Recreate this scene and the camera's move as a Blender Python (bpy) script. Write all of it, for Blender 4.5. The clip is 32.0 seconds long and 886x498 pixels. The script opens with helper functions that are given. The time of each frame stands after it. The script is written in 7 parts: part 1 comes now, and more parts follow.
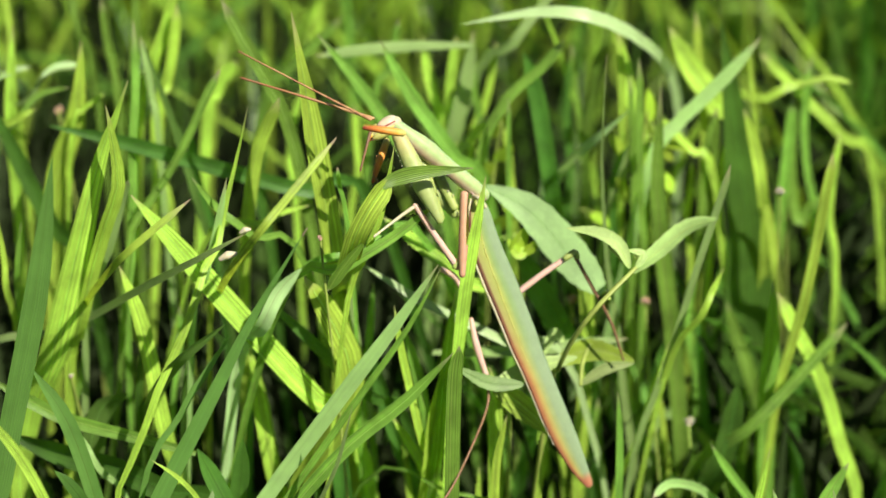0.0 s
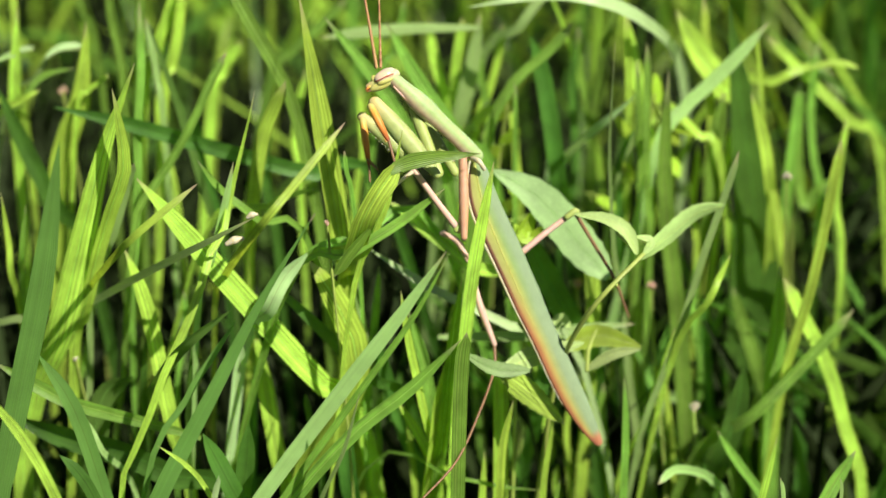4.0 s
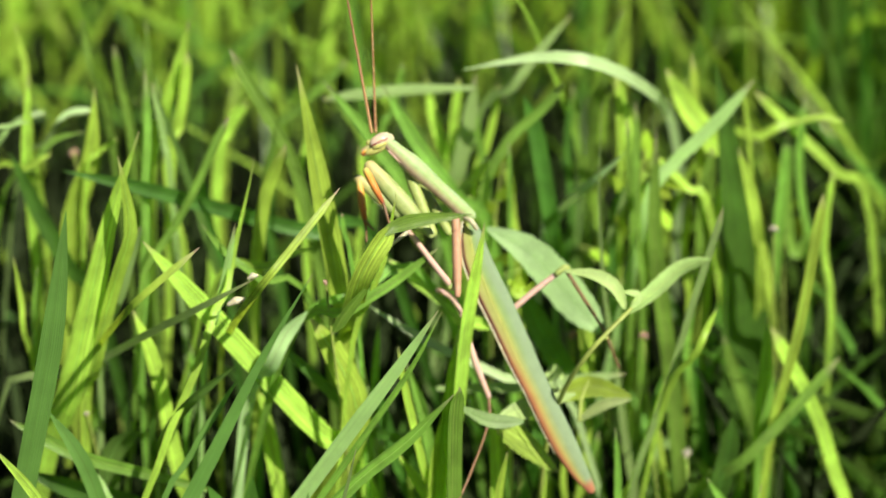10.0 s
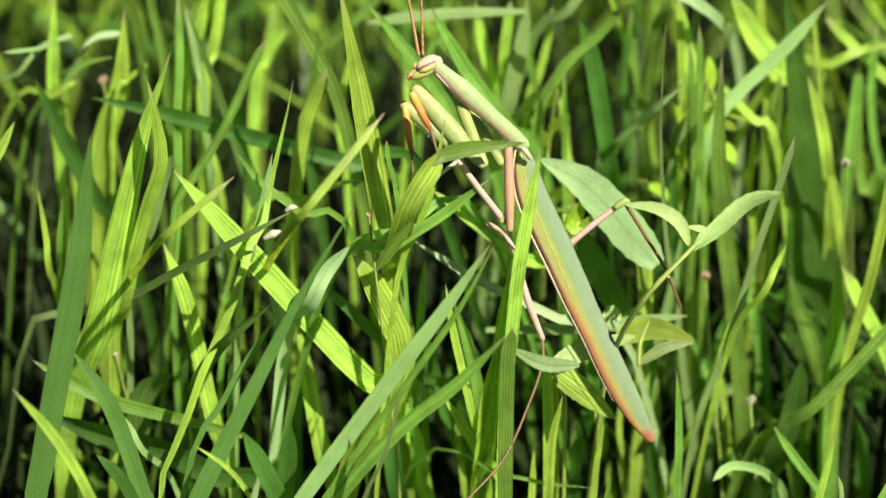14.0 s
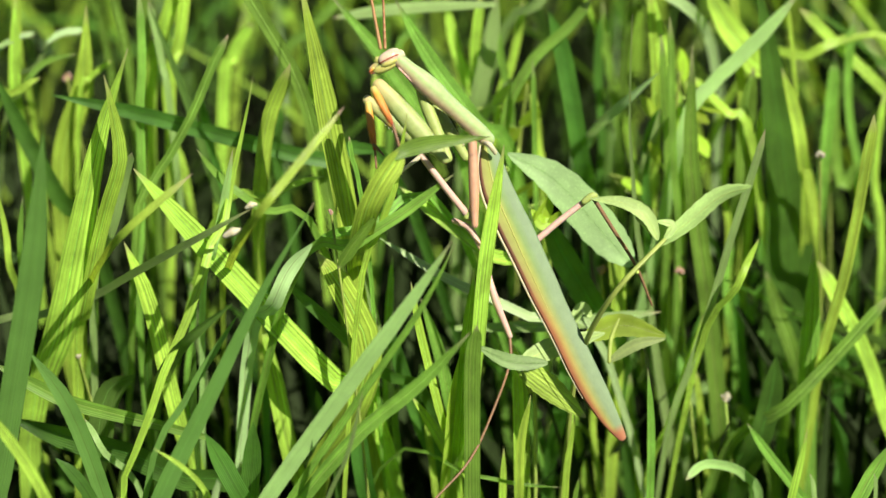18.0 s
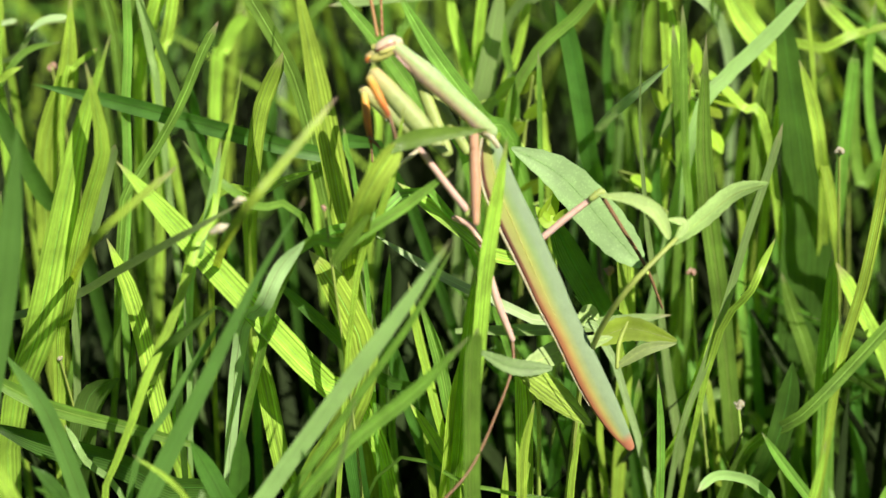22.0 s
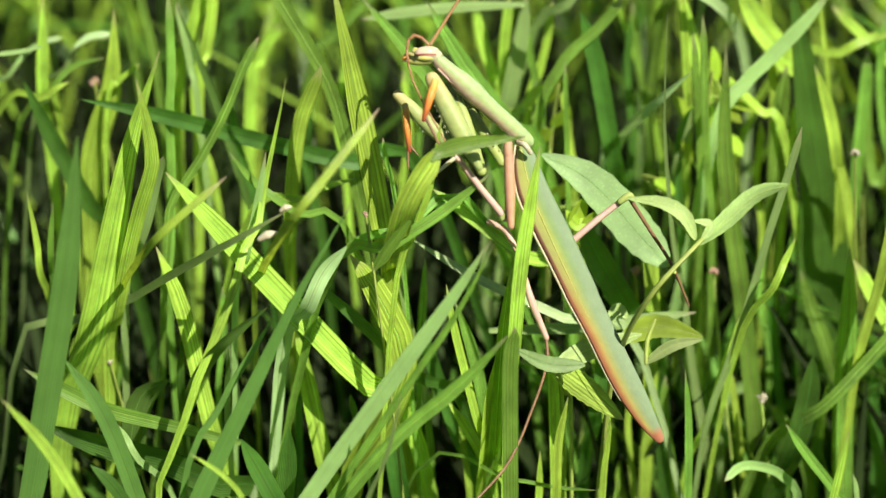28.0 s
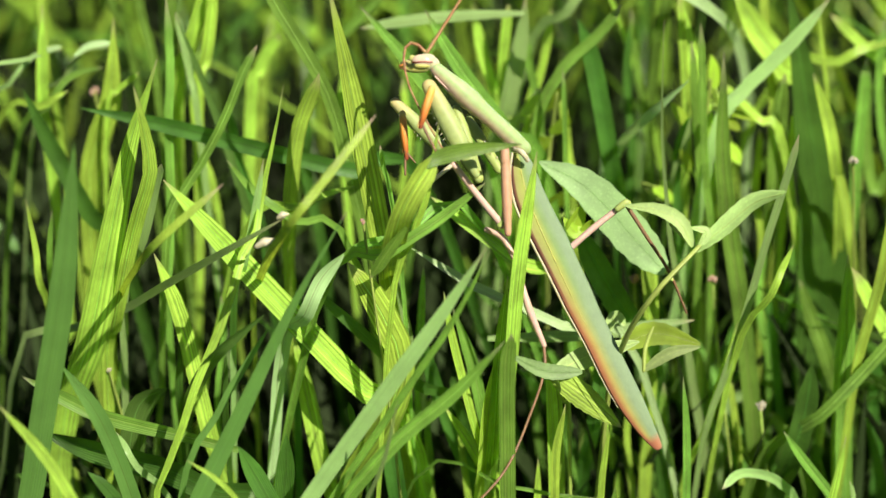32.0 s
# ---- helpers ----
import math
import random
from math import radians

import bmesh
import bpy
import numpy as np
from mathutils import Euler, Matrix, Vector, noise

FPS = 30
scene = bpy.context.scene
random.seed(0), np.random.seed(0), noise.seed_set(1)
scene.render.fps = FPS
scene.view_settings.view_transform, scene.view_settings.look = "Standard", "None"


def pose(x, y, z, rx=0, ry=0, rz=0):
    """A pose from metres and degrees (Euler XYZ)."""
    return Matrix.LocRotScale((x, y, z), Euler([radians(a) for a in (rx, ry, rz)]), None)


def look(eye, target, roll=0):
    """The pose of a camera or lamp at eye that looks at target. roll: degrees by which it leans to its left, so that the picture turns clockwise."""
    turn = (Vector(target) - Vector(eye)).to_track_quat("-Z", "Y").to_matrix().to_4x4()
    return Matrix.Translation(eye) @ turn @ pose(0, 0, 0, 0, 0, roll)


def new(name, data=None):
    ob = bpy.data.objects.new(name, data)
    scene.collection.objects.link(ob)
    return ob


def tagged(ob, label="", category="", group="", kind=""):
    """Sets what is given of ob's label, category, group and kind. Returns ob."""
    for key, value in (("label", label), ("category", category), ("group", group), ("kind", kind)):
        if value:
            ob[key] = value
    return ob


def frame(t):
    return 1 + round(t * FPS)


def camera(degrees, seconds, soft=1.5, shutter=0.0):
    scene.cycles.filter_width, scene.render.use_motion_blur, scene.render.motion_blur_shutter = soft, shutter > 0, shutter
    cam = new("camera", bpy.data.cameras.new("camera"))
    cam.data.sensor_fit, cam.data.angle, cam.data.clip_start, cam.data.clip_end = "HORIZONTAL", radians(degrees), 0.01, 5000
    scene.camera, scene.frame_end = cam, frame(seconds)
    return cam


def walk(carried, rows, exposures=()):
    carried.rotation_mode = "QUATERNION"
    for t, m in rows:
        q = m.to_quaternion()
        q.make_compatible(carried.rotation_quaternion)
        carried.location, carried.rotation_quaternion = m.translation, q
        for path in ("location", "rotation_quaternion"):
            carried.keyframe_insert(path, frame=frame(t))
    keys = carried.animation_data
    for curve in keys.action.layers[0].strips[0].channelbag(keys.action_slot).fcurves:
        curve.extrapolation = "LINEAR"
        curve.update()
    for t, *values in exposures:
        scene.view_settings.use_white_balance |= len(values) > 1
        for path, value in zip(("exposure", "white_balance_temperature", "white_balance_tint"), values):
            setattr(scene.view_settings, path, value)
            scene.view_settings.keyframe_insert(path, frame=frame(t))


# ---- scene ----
# a camera held by hand before the lawn
cam = camera(23, 32.0, soft=1.45)
cam.data.dof.use_dof = True
cam.data.dof.focus_distance = 0.312
cam.data.dof.aperture_fstop = 16.5
PATH = [
    (0, pose(-0.00373, -0.28948, 0.24899, 63.462, -0.957, -1.030)),
    (0.5, pose(-0.00541, -0.29242, 0.25005, 63.255, -0.718, -1.128)),
    (1, pose(-0.00748, -0.28989, 0.24934, 62.176, -0.864, -0.943)),
    (1.5, pose(-0.00587, -0.28904, 0.24941, 62.051, -0.823, -0.904)),
    (2, pose(-0.00502, -0.28958, 0.25103, 62.433, -0.742, -0.740)),
    (2.5, pose(-0.00510, -0.28875, 0.24937, 62.754, -0.754, -0.592)),
    (3, pose(-0.00629, -0.28698, 0.25007, 62.674, -1.037, -0.555)),
    (3.5, pose(-0.00595, -0.28706, 0.25012, 62.672, -1.169, -0.927)),
    (5.5, pose(-0.00520, -0.28780, 0.25156, 62.574, -1.367, -1.137)),
    (6, pose(-0.00409, -0.28668, 0.25108, 62.472, -1.083, -0.813)),
    (6.5, pose(-0.00381, -0.28672, 0.25055, 62.492, -1.026, -0.683)),
    (7, pose(-0.00371, -0.28717, 0.25121, 62.238, -1.063, -0.577)),
    (7.5, pose(-0.00419, -0.28808, 0.25081, 62.355, -1.121, -0.658)),
    (8, pose(-0.00512, -0.28852, 0.25205, 62.528, -1.217, -0.842)),
    (8.5, pose(-0.00647, -0.28876, 0.25183, 62.866, -1.111, -0.892)),
    (9, pose(-0.00819, -0.29073, 0.25618, 63.100, -1.204, -0.901)),
    (9.5, pose(-0.00389, -0.29602, 0.25930, 63.332, -0.594, -1.262)),
    (10, pose(-0.00086, -0.29638, 0.26019, 63.399, -0.388, -0.673)),
    (10.5, pose(-0.00172, -0.29116, 0.25674, 63.153, -0.132, -0.559)),
    (11, pose(0.00103, -0.28513, 0.25431, 62.773, 0.060, -0.058)),
    (11.5, pose(0.00110, -0.28160, 0.25246, 62.699, 0.011, 0.254)),
    (12, pose(0.00308, -0.27887, 0.24972, 62.576, 0.018, 0.446)),
    (12.5, pose(0.00263, -0.27717, 0.24943, 62.327, 0.067, 0.553)),
    (13, pose(0.00122, -0.27844, 0.25078, 62.256, 0.182, 0.605)),
    (13.5, pose(0.00025, -0.27929, 0.24988, 62.076, 0.113, 0.539)),
    (14, pose(-0.00222, -0.27816, 0.24812, 62.063, -0.124, 0.366)),
    (14.5, pose(-0.00089, -0.27689, 0.24689, 62.182, -0.238, 0.132)),
    (16.5, pose(0.00045, -0.26766, 0.24156, 62.139, -0.276, 0.515)),
    (17, pose(0.00302, -0.26704, 0.24372, 61.850, -0.128, 0.729)),
    (17.5, pose(0.00458, -0.27132, 0.24500, 62.035, 0.387, 0.604)),
    (18, pose(0.00345, -0.27357, 0.24501, 62.088, 0.337, 0.259)),
    (18.5, pose(0.00170, -0.27340, 0.24511, 62.081, 0.321, 0.390)),
    (19, pose(0.00000, -0.27371, 0.24553, 61.999, 0.000, 0.000)),
    (19.5, pose(0.00237, -0.27402, 0.24539, 61.955, 0.220, 0.264)),
    (20, pose(0.00192, -0.27411, 0.24532, 61.910, 0.256, 0.169)),
    (20.5, pose(0.00203, -0.27379, 0.24489, 62.036, 0.227, 0.515)),
    (21, pose(0.00117, -0.27180, 0.24361, 61.916, 0.355, 0.695)),
    (21.5, pose(0.00190, -0.26555, 0.24104, 61.787, 0.132, 0.783)),
    (22, pose(0.00453, -0.25959, 0.23712, 62.135, 0.189, 0.580)),
    (22.5, pose(0.00635, -0.25940, 0.23809, 61.997, 0.720, 1.178)),
    (23, pose(0.00330, -0.26342, 0.24064, 61.955, 0.761, 1.320)),
    (23.5, pose(0.00438, -0.26961, 0.24399, 62.286, 0.916, 0.504)),
    (24, pose(0.00161, -0.27254, 0.24391, 62.434, 0.859, 0.369)),
    (24.5, pose(-0.00089, -0.27205, 0.24425, 62.241, 0.679, 0.375)),
    (26.5, pose(0.00023, -0.27192, 0.24373, 62.482, 0.774, 0.381)),
    (27, pose(0.00105, -0.27077, 0.24357, 62.121, 0.776, 0.362)),
    (27.5, pose(0.00001, -0.27081, 0.24309, 62.097, 0.813, 0.258)),
    (28, pose(-0.00053, -0.27142, 0.24333, 62.230, 0.870, 0.199)),
    (28.5, pose(-0.00031, -0.27133, 0.24459, 62.149, 0.879, 0.261)),
    (29, pose(0.00041, -0.27082, 0.24427, 62.155, 0.934, 0.258)),
    (29.5, pose(0.00203, -0.26973, 0.24485, 61.860, 0.980, 0.301)),
    (30, pose(0.00278, -0.27010, 0.24507, 61.910, 1.086, 0.364)),
    (30.5, pose(0.00210, -0.27078, 0.24449, 62.207, 1.167, 0.275)),
    (31, pose(0.00050, -0.27221, 0.24378, 62.488, 1.091, 0.164)),
    (31.5, pose(0.00117, -0.27172, 0.24467, 62.306, 1.168, 0.395)),
    (32, pose(0.00129, -0.27236, 0.24249, 62.641, 1.039, 0.416)),
]
walk(cam, PATH)

# ---------------------------------------------------------------- light
world = bpy.data.worlds.new("sky")
scene.world = world
world.use_nodes = True
wn = world.node_tree.nodes
sky = wn.new("ShaderNodeTexSky")
sky.sky_type = "NISHITA"
sky.sun_disc = False
SUN_EL, SUN_AZ = radians(49), radians(138)      # height, and turn from +y towards +x
sky.sun_elevation, sky.sun_rotation = SUN_EL, SUN_AZ
world.node_tree.links.new(sky.outputs[0], wn["Background"].inputs[0])
wn["Background"].inputs[1].default_value = 0.031
sun = new("sun", bpy.data.lights.new("sun", "SUN"))
sun.data.energy, sun.data.angle, sun.data.color = 5.0, radians(0.5), (1.0, 0.93, 0.80)
sd = Vector((math.sin(SUN_AZ) * math.cos(SUN_EL), math.cos(SUN_AZ) * math.cos(SUN_EL), math.sin(SUN_EL)))
sun.matrix_world = look(sd * 3, (0, 0, 0))
scene.view_settings.exposure = 0.83


# ---------------------------------------------------------------- materials
def tree(name):
    m = bpy.data.materials.new(name)
    m.use_nodes = True
    nt = m.node_tree
    nt.nodes.clear()
    return m, nt


def N(nt, kind, **values):
    n = nt.nodes.new("ShaderNode" + kind)
    for k, v in values.items():
        if k in n.inputs:
            n.inputs[k].default_value = v
    return n


def leafy(name, body, glow, gloss=0.35, veins=11.0, vein_depth=0.14, spread=0.35, clear=0.5, island=False, blotch=0.3, tip=None, shine=0.5, speck=0.0):
    """A thin leaf: body colour by reflection, glow colour by light shining through, with lengthwise veins from the UV map."""
    m, nt = tree(name)
    L = nt.links.new
    uv = N(nt, "UVMap")
    sep = N(nt, "SeparateXYZ")
    L(uv.outputs[0], sep.inputs[0])
    wave = N(nt, "Math")
    wave.operation = "MULTIPLY"
    wave.inputs[1].default_value = veins * 2 * math.pi
    L(sep.outputs[0], wave.inputs[0])
    sine = N(nt, "Math")
    sine.operation = "SINE"
    L(wave.outputs[0], sine.inputs[0])
    coord = N(nt, "TexCoord")
    noi = N(nt, "TexNoise", Scale=160.0, Detail=4.0, Roughness=0.6)
    L(coord.outputs["Object"], noi.inputs["Vector"])
    fine = N(nt, "TexNoise", Scale=2200.0, Detail=2.0)
    L(coord.outputs["Object"], fine.inputs["Vector"])
    if island:
        rnd = N(nt, "NewGeometry").outputs["Random Per Island"]
    else:
        rnd = N(nt, "ObjectInfo").outputs["Random"]
    # brightness factor: veins, blotches, blade to blade
    a = N(nt, "MapRange")
    a.inputs[1].default_value, a.inputs[2].default_value = -1, 1
    a.inputs[3].default_value, a.inputs[4].default_value = 1 - vein_depth, 1 + vein_depth
    # uneven streaks between the veins, drawn out along the blade
    along = N(nt, "CombineXYZ")
    fan = N(nt, "Math")
    fan.operation = "MULTIPLY"
    fan.inputs[1].default_value = veins * 1.7
    L(sep.outputs[0], fan.inputs[0])
    L(fan.outputs[0], along.inputs[0])
    L(sep.outputs[1], along.inputs[1])
    shift = N(nt, "Math")
    shift.operation = "MULTIPLY"
    shift.inputs[1].default_value = 40.0
    L(rnd, shift.inputs[0])
    L(shift.outputs[0], along.inputs[2])
    streak = N(nt, "TexNoise", Scale=1.0, Detail=3.0, Roughness=0.65)
    L(along.outputs[0], streak.inputs["Vector"])
    spread_streak = N(nt, "MapRange")
    spread_streak.clamp = False
    spread_streak.inputs[1].default_value, spread_streak.inputs[2].default_value = 0.3, 0.7
    spread_streak.inputs[3].default_value, spread_streak.inputs[4].default_value = -1.5, 1.5
    L(streak.outputs[0], spread_streak.inputs[0])
    both = N(nt, "Math")
    both.operation = "MULTIPLY_ADD"
    both.inputs[1].default_value = 0.5
    L(sine.outputs[0], both.inputs[0])
    L(spread_streak.outputs[0], both.inputs[2])
    a.clamp = False
    L(both.outputs[0], a.inputs[0])
    b = N(nt, "MapRange")
    b.inputs[1].default_value, b.inputs[2].default_value = 0.3, 0.7
    b.inputs[3].default_value, b.inputs[4].default_value = 1 - blotch, 1 + blotch
    L(noi.outputs[0], b.inputs[0])
    c = N(nt, "MapRange")
    c.inputs[3].default_value, c.inputs[4].default_value = 1 - spread, 1 + spread
    L(rnd, c.inputs[0])
    ab = N(nt, "Math")
    ab.operation = "MULTIPLY"
    L(a.outputs[0], ab.inputs[0])
    L(b.outputs[0], ab.inputs[1])
    if speck:
        # pale specks and a fine net on broad leaves
        dots = N(nt, "TexNoise", Scale=2600.0, Detail=3.0, Roughness=0.7)
        L(coord.outputs["Object"], dots.inputs["Vector"])
        sp = N(nt, "MapRange")
        sp.inputs[1].default_value, sp.inputs[2].default_value = 0.52, 0.70
        sp.inputs[3].default_value, sp.inputs[4].default_value = 1.0 - speck * 0.15, 1.0 + speck
        L(dots.outputs[0], sp.inputs[0])
        absp = N(nt, "Math")
        absp.operation = "MULTIPLY"
        L(ab.outputs[0], absp.inputs[0])
        L(sp.outputs[0], absp.inputs[1])
        ab = absp
    abc = N(nt, "Math")
    abc.operation = "MULTIPLY"
    L(ab.outputs[0], abc.inputs[0])
    L(c.outputs[0], abc.inputs[1])

    def coloured(rgb):
        base = N(nt, "HueSaturation", Color=(*rgb, 1))
        h = N(nt, "MapRange")
        h.inputs[3].default_value, h.inputs[4].default_value = 0.488, 0.512
        L(rnd, h.inputs[0])
        L(h.outputs[0], base.inputs["Hue"])
        L(abc.outputs[0], base.inputs["Value"])
        out = base.outputs[0]
        if tip:
            mix = N(nt, "MixRGB")
            r = N(nt, "MapRange")
            r.inputs[1].default_value, r.inputs[2].default_value = 0.93, 1.0
            L(sep.outputs[1], r.inputs[0])
            L(r.outputs[0], mix.inputs[0])
            L(out, mix.inputs[1])
            mix.inputs[2].default_value = (*tip, 1)
            out = mix.outputs[0]
        return out

    bump = N(nt, "Bump", Strength=0.5, Distance=0.000035)
    hsum = N(nt, "Math")
    hsum.operation = "ADD"
    L(sine.outputs[0], hsum.inputs[0])
    L(fine.outputs[0], hsum.inputs[1])
    L(hsum.outputs[0], bump.inputs["Height"])
    bs = N(nt, "BsdfPrincipled")
    bs.inputs["Roughness"].default_value = gloss
    bs.inputs["Specular IOR Level"].default_value = shine
    L(coloured(body), bs.inputs["Base Color"])
    L(bump.outputs[0], bs.inputs["Normal"])
    tr = N(nt, "BsdfTranslucent")
    L(coloured(glow), tr.inputs[0])
    L(bump.outputs[0], tr.inputs["Normal"])
    mix = N(nt, "MixShader", Fac=clear)
    L(bs.outputs[0], mix.inputs[1])
    L(tr.outputs[0], mix.inputs[2])
    out = N(nt, "OutputMaterial")
    L(mix.outputs[0], out.inputs[0])
    return m


def skin(name, rgb, rough=0.5, dark=0.2, scale=900.0, sss=0.35, lengthwise=None, across=None):
    """Insect cuticle: one colour, mottled, or a run of colours along the part (UV v)."""
    m, nt = tree(name)
    L = nt.links.new
    coord = N(nt, "TexCoord")
    noi = N(nt, "TexNoise", Scale=scale, Detail=4.0, Roughness=0.6)
    L(coord.outputs["Object"], noi.inputs["Vector"])
    if lengthwise or across:
        uv = N(nt, "UVMap")
        sep = N(nt, "SeparateXYZ")
        L(uv.outputs[0], sep.inputs[0])
        ramp = N(nt, "ValToRGB")
        e = ramp.color_ramp.elements
        for k, (at, col) in enumerate(lengthwise or across):
            el = e[k] if k < 2 else e.new(at)
            el.position, el.color = at, (*col, 1)
        L(sep.outputs[1 if lengthwise else 0], ramp.inputs[0])
        col = ramp.outputs[0]
    else:
        c = N(nt, "RGB")
        c.outputs[0].default_value = (*rgb, 1)
        col = c.outputs[0]
    hs = N(nt, "HueSaturation")
    r = N(nt, "MapRange")
    r.inputs[1].default_value, r.inputs[2].default_value = 0.3, 0.7
    r.inputs[3].default_value, r.inputs[4].default_value = 1 - dark * 0.5, 1 + dark * 0.5
    L(noi.outputs[0], r.inputs[0])
    L(r.outputs[0], hs.inputs["Value"])
    L(col, hs.inputs["Color"])
    bs = N(nt, "BsdfPrincipled", Roughness=rough)
    bs.inputs["Specular IOR Level"].default_value = 0.3
    L(hs.outputs[0], bs.inputs["Base Color"])
    bs.inputs["Subsurface Weight"].default_value = sss
    bs.inputs["Subsurface Radius"].default_value = (0.001, 0.0008, 0.0004)
    bs.inputs["Subsurface Scale"].default_value = 0.6
    bump = N(nt, "Bump", Strength=0.35, Distance=0.0001)
    L(noi.outputs[0], bump.inputs["Height"])
    L(bump.outputs[0], bs.inputs["Normal"])
    out = N(nt, "OutputMaterial")
    L(bs.outputs[0], out.inputs[0])
    return m


def earth():
    m, nt = tree("soil")
    L = nt.links.new
    coord = N(nt, "TexCoord")
    noi = N(nt, "TexNoise", Scale=60.0, Detail=8.0, Roughness=0.7)
    L(coord.outputs["Object"], noi.inputs["Vector"])
    ramp = N(nt, "ValToRGB")
    ramp.color_ramp.elements[0].color = (0.006, 0.005, 0.003, 1)
    ramp.color_ramp.elements[1].color = (0.028, 0.021, 0.013, 1)
    L(noi.outputs[0], ramp.inputs[0])
    bs = N(nt, "BsdfPrincipled", Roughness=0.95)
    bs.inputs["Specular IOR Level"].default_value = 0.08
    L(ramp.outputs[0], bs.inputs["Base Color"])
    bump = N(nt, "Bump", Strength=0.8, Distance=0.004)
    L(noi.outputs[0], bump.inputs["Height"])
    L(bump.outputs[0], bs.inputs["Normal"])
    out = N(nt, "OutputMaterial")
    L(bs.outputs[0], out.inputs[0])
    return m


def wing_skin():
    """Forewing colours: pale rim, maroon band, orange line, then pale green across; orange to red towards the tip."""
    m, nt = tree("forewing_skin")
    L = nt.links.new
    uv = N(nt, "UVMap")
    sep = N(nt, "SeparateXYZ")
    L(uv.outputs[0], sep.inputs[0])

    def ramp(stops):
        r = N(nt, "ValToRGB")
        e = r.color_ramp.elements
        for k, (at, col) in enumerate(stops):
            el = e[k] if k < 2 else e.new(at)
            el.position, el.color = at, (*col, 1)
        return r

    green, pale = (0.19, 0.28, 0.105), (0.19, 0.265, 0.15)
    near = ramp([(0.0, (0.42, 0.34, 0.27)), (1.0, pale), (0.04, (0.20, 0.08, 0.065)), (0.07, (0.12, 0.045, 0.04)), (0.12, (0.20, 0.10, 0.06)),
                 (0.16, (0.34, 0.33, 0.12)), (0.40, (0.32, 0.36, 0.09)), (0.56, green), (0.75, pale)])
    far = ramp([(0.0, (0.36, 0.17, 0.11)), (1.0, pale), (0.08, (0.33, 0.12, 0.065)), (0.17, (0.38, 0.18, 0.075)), (0.30, (0.40, 0.32, 0.10)),
                (0.44, (0.27, 0.31, 0.12)), (0.62, (0.20, 0.27, 0.15))])
    end = ramp([(0.0, (0.30, 0.10, 0.065)), (1.0, (0.36, 0.18, 0.10)), (0.55, (0.38, 0.15, 0.08))])
    for r in (near, far, end):
        L(sep.outputs[0], r.inputs[0])
    m1, m2 = N(nt, "MixRGB"), N(nt, "MixRGB")
    a, b = N(nt, "MapRange"), N(nt, "MapRange")
    a.inputs[1].default_value, a.inputs[2].default_value = 0.36, 0.62
    b.inputs[1].default_value, b.inputs[2].default_value = 0.87, 0.90
    L(sep.outputs[1], a.inputs[0])
    L(sep.outputs[1], b.inputs[0])
    L(a.outputs[0], m1.inputs[0])
    L(near.outputs[0], m1.inputs[1])
    L(far.outputs[0], m1.inputs[2])
    L(b.outputs[0], m2.inputs[0])
    L(m1.outputs[0], m2.inputs[1])
    L(end.outputs[0], m2.inputs[2])
    coord = N(nt, "TexCoord")
    noi = N(nt, "TexNoise", Scale=700.0, Detail=5.0)
    L(coord.outputs["Object"], noi.inputs["Vector"])
    hs = N(nt, "HueSaturation")
    r = N(nt, "MapRange")
    r.inputs[1].default_value, r.inputs[2].default_value = 0.3, 0.7
    r.inputs[3].default_value, r.inputs[4].default_value = 0.94, 1.06
    L(noi.outputs[0], r.inputs[0])
    L(r.outputs[0], hs.inputs["Value"])
    L(m2.outputs[0], hs.inputs["Color"])
    # fine net of veins
    net = N(nt, "TexVoronoi", Scale=1500.0)
    net.feature = "DISTANCE_TO_EDGE"
    L(coord.outputs["Object"], net.inputs["Vector"])
    bump = N(nt, "Bump", Strength=0.25, Distance=0.0001)
    L(net.outputs[0], bump.inputs["Height"])
    bs = N(nt, "BsdfPrincipled", Roughness=0.5)
    bs.inputs["Specular IOR Level"].default_value = 0.3
    L(hs.outputs[0], bs.inputs["Base Color"])
    L(bump.outputs[0], bs.inputs["Normal"])
    bs.inputs["Subsurface Weight"].default_value = 0.1
    bs.inputs["Subsurface Radius"].default_value = (0.001, 0.001, 0.0005)
    bs.inputs["Subsurface Scale"].default_value = 0.5
    out = N(nt, "OutputMaterial")
    L(bs.outputs[0], out.inputs[0])
    return m


SOIL = earth()
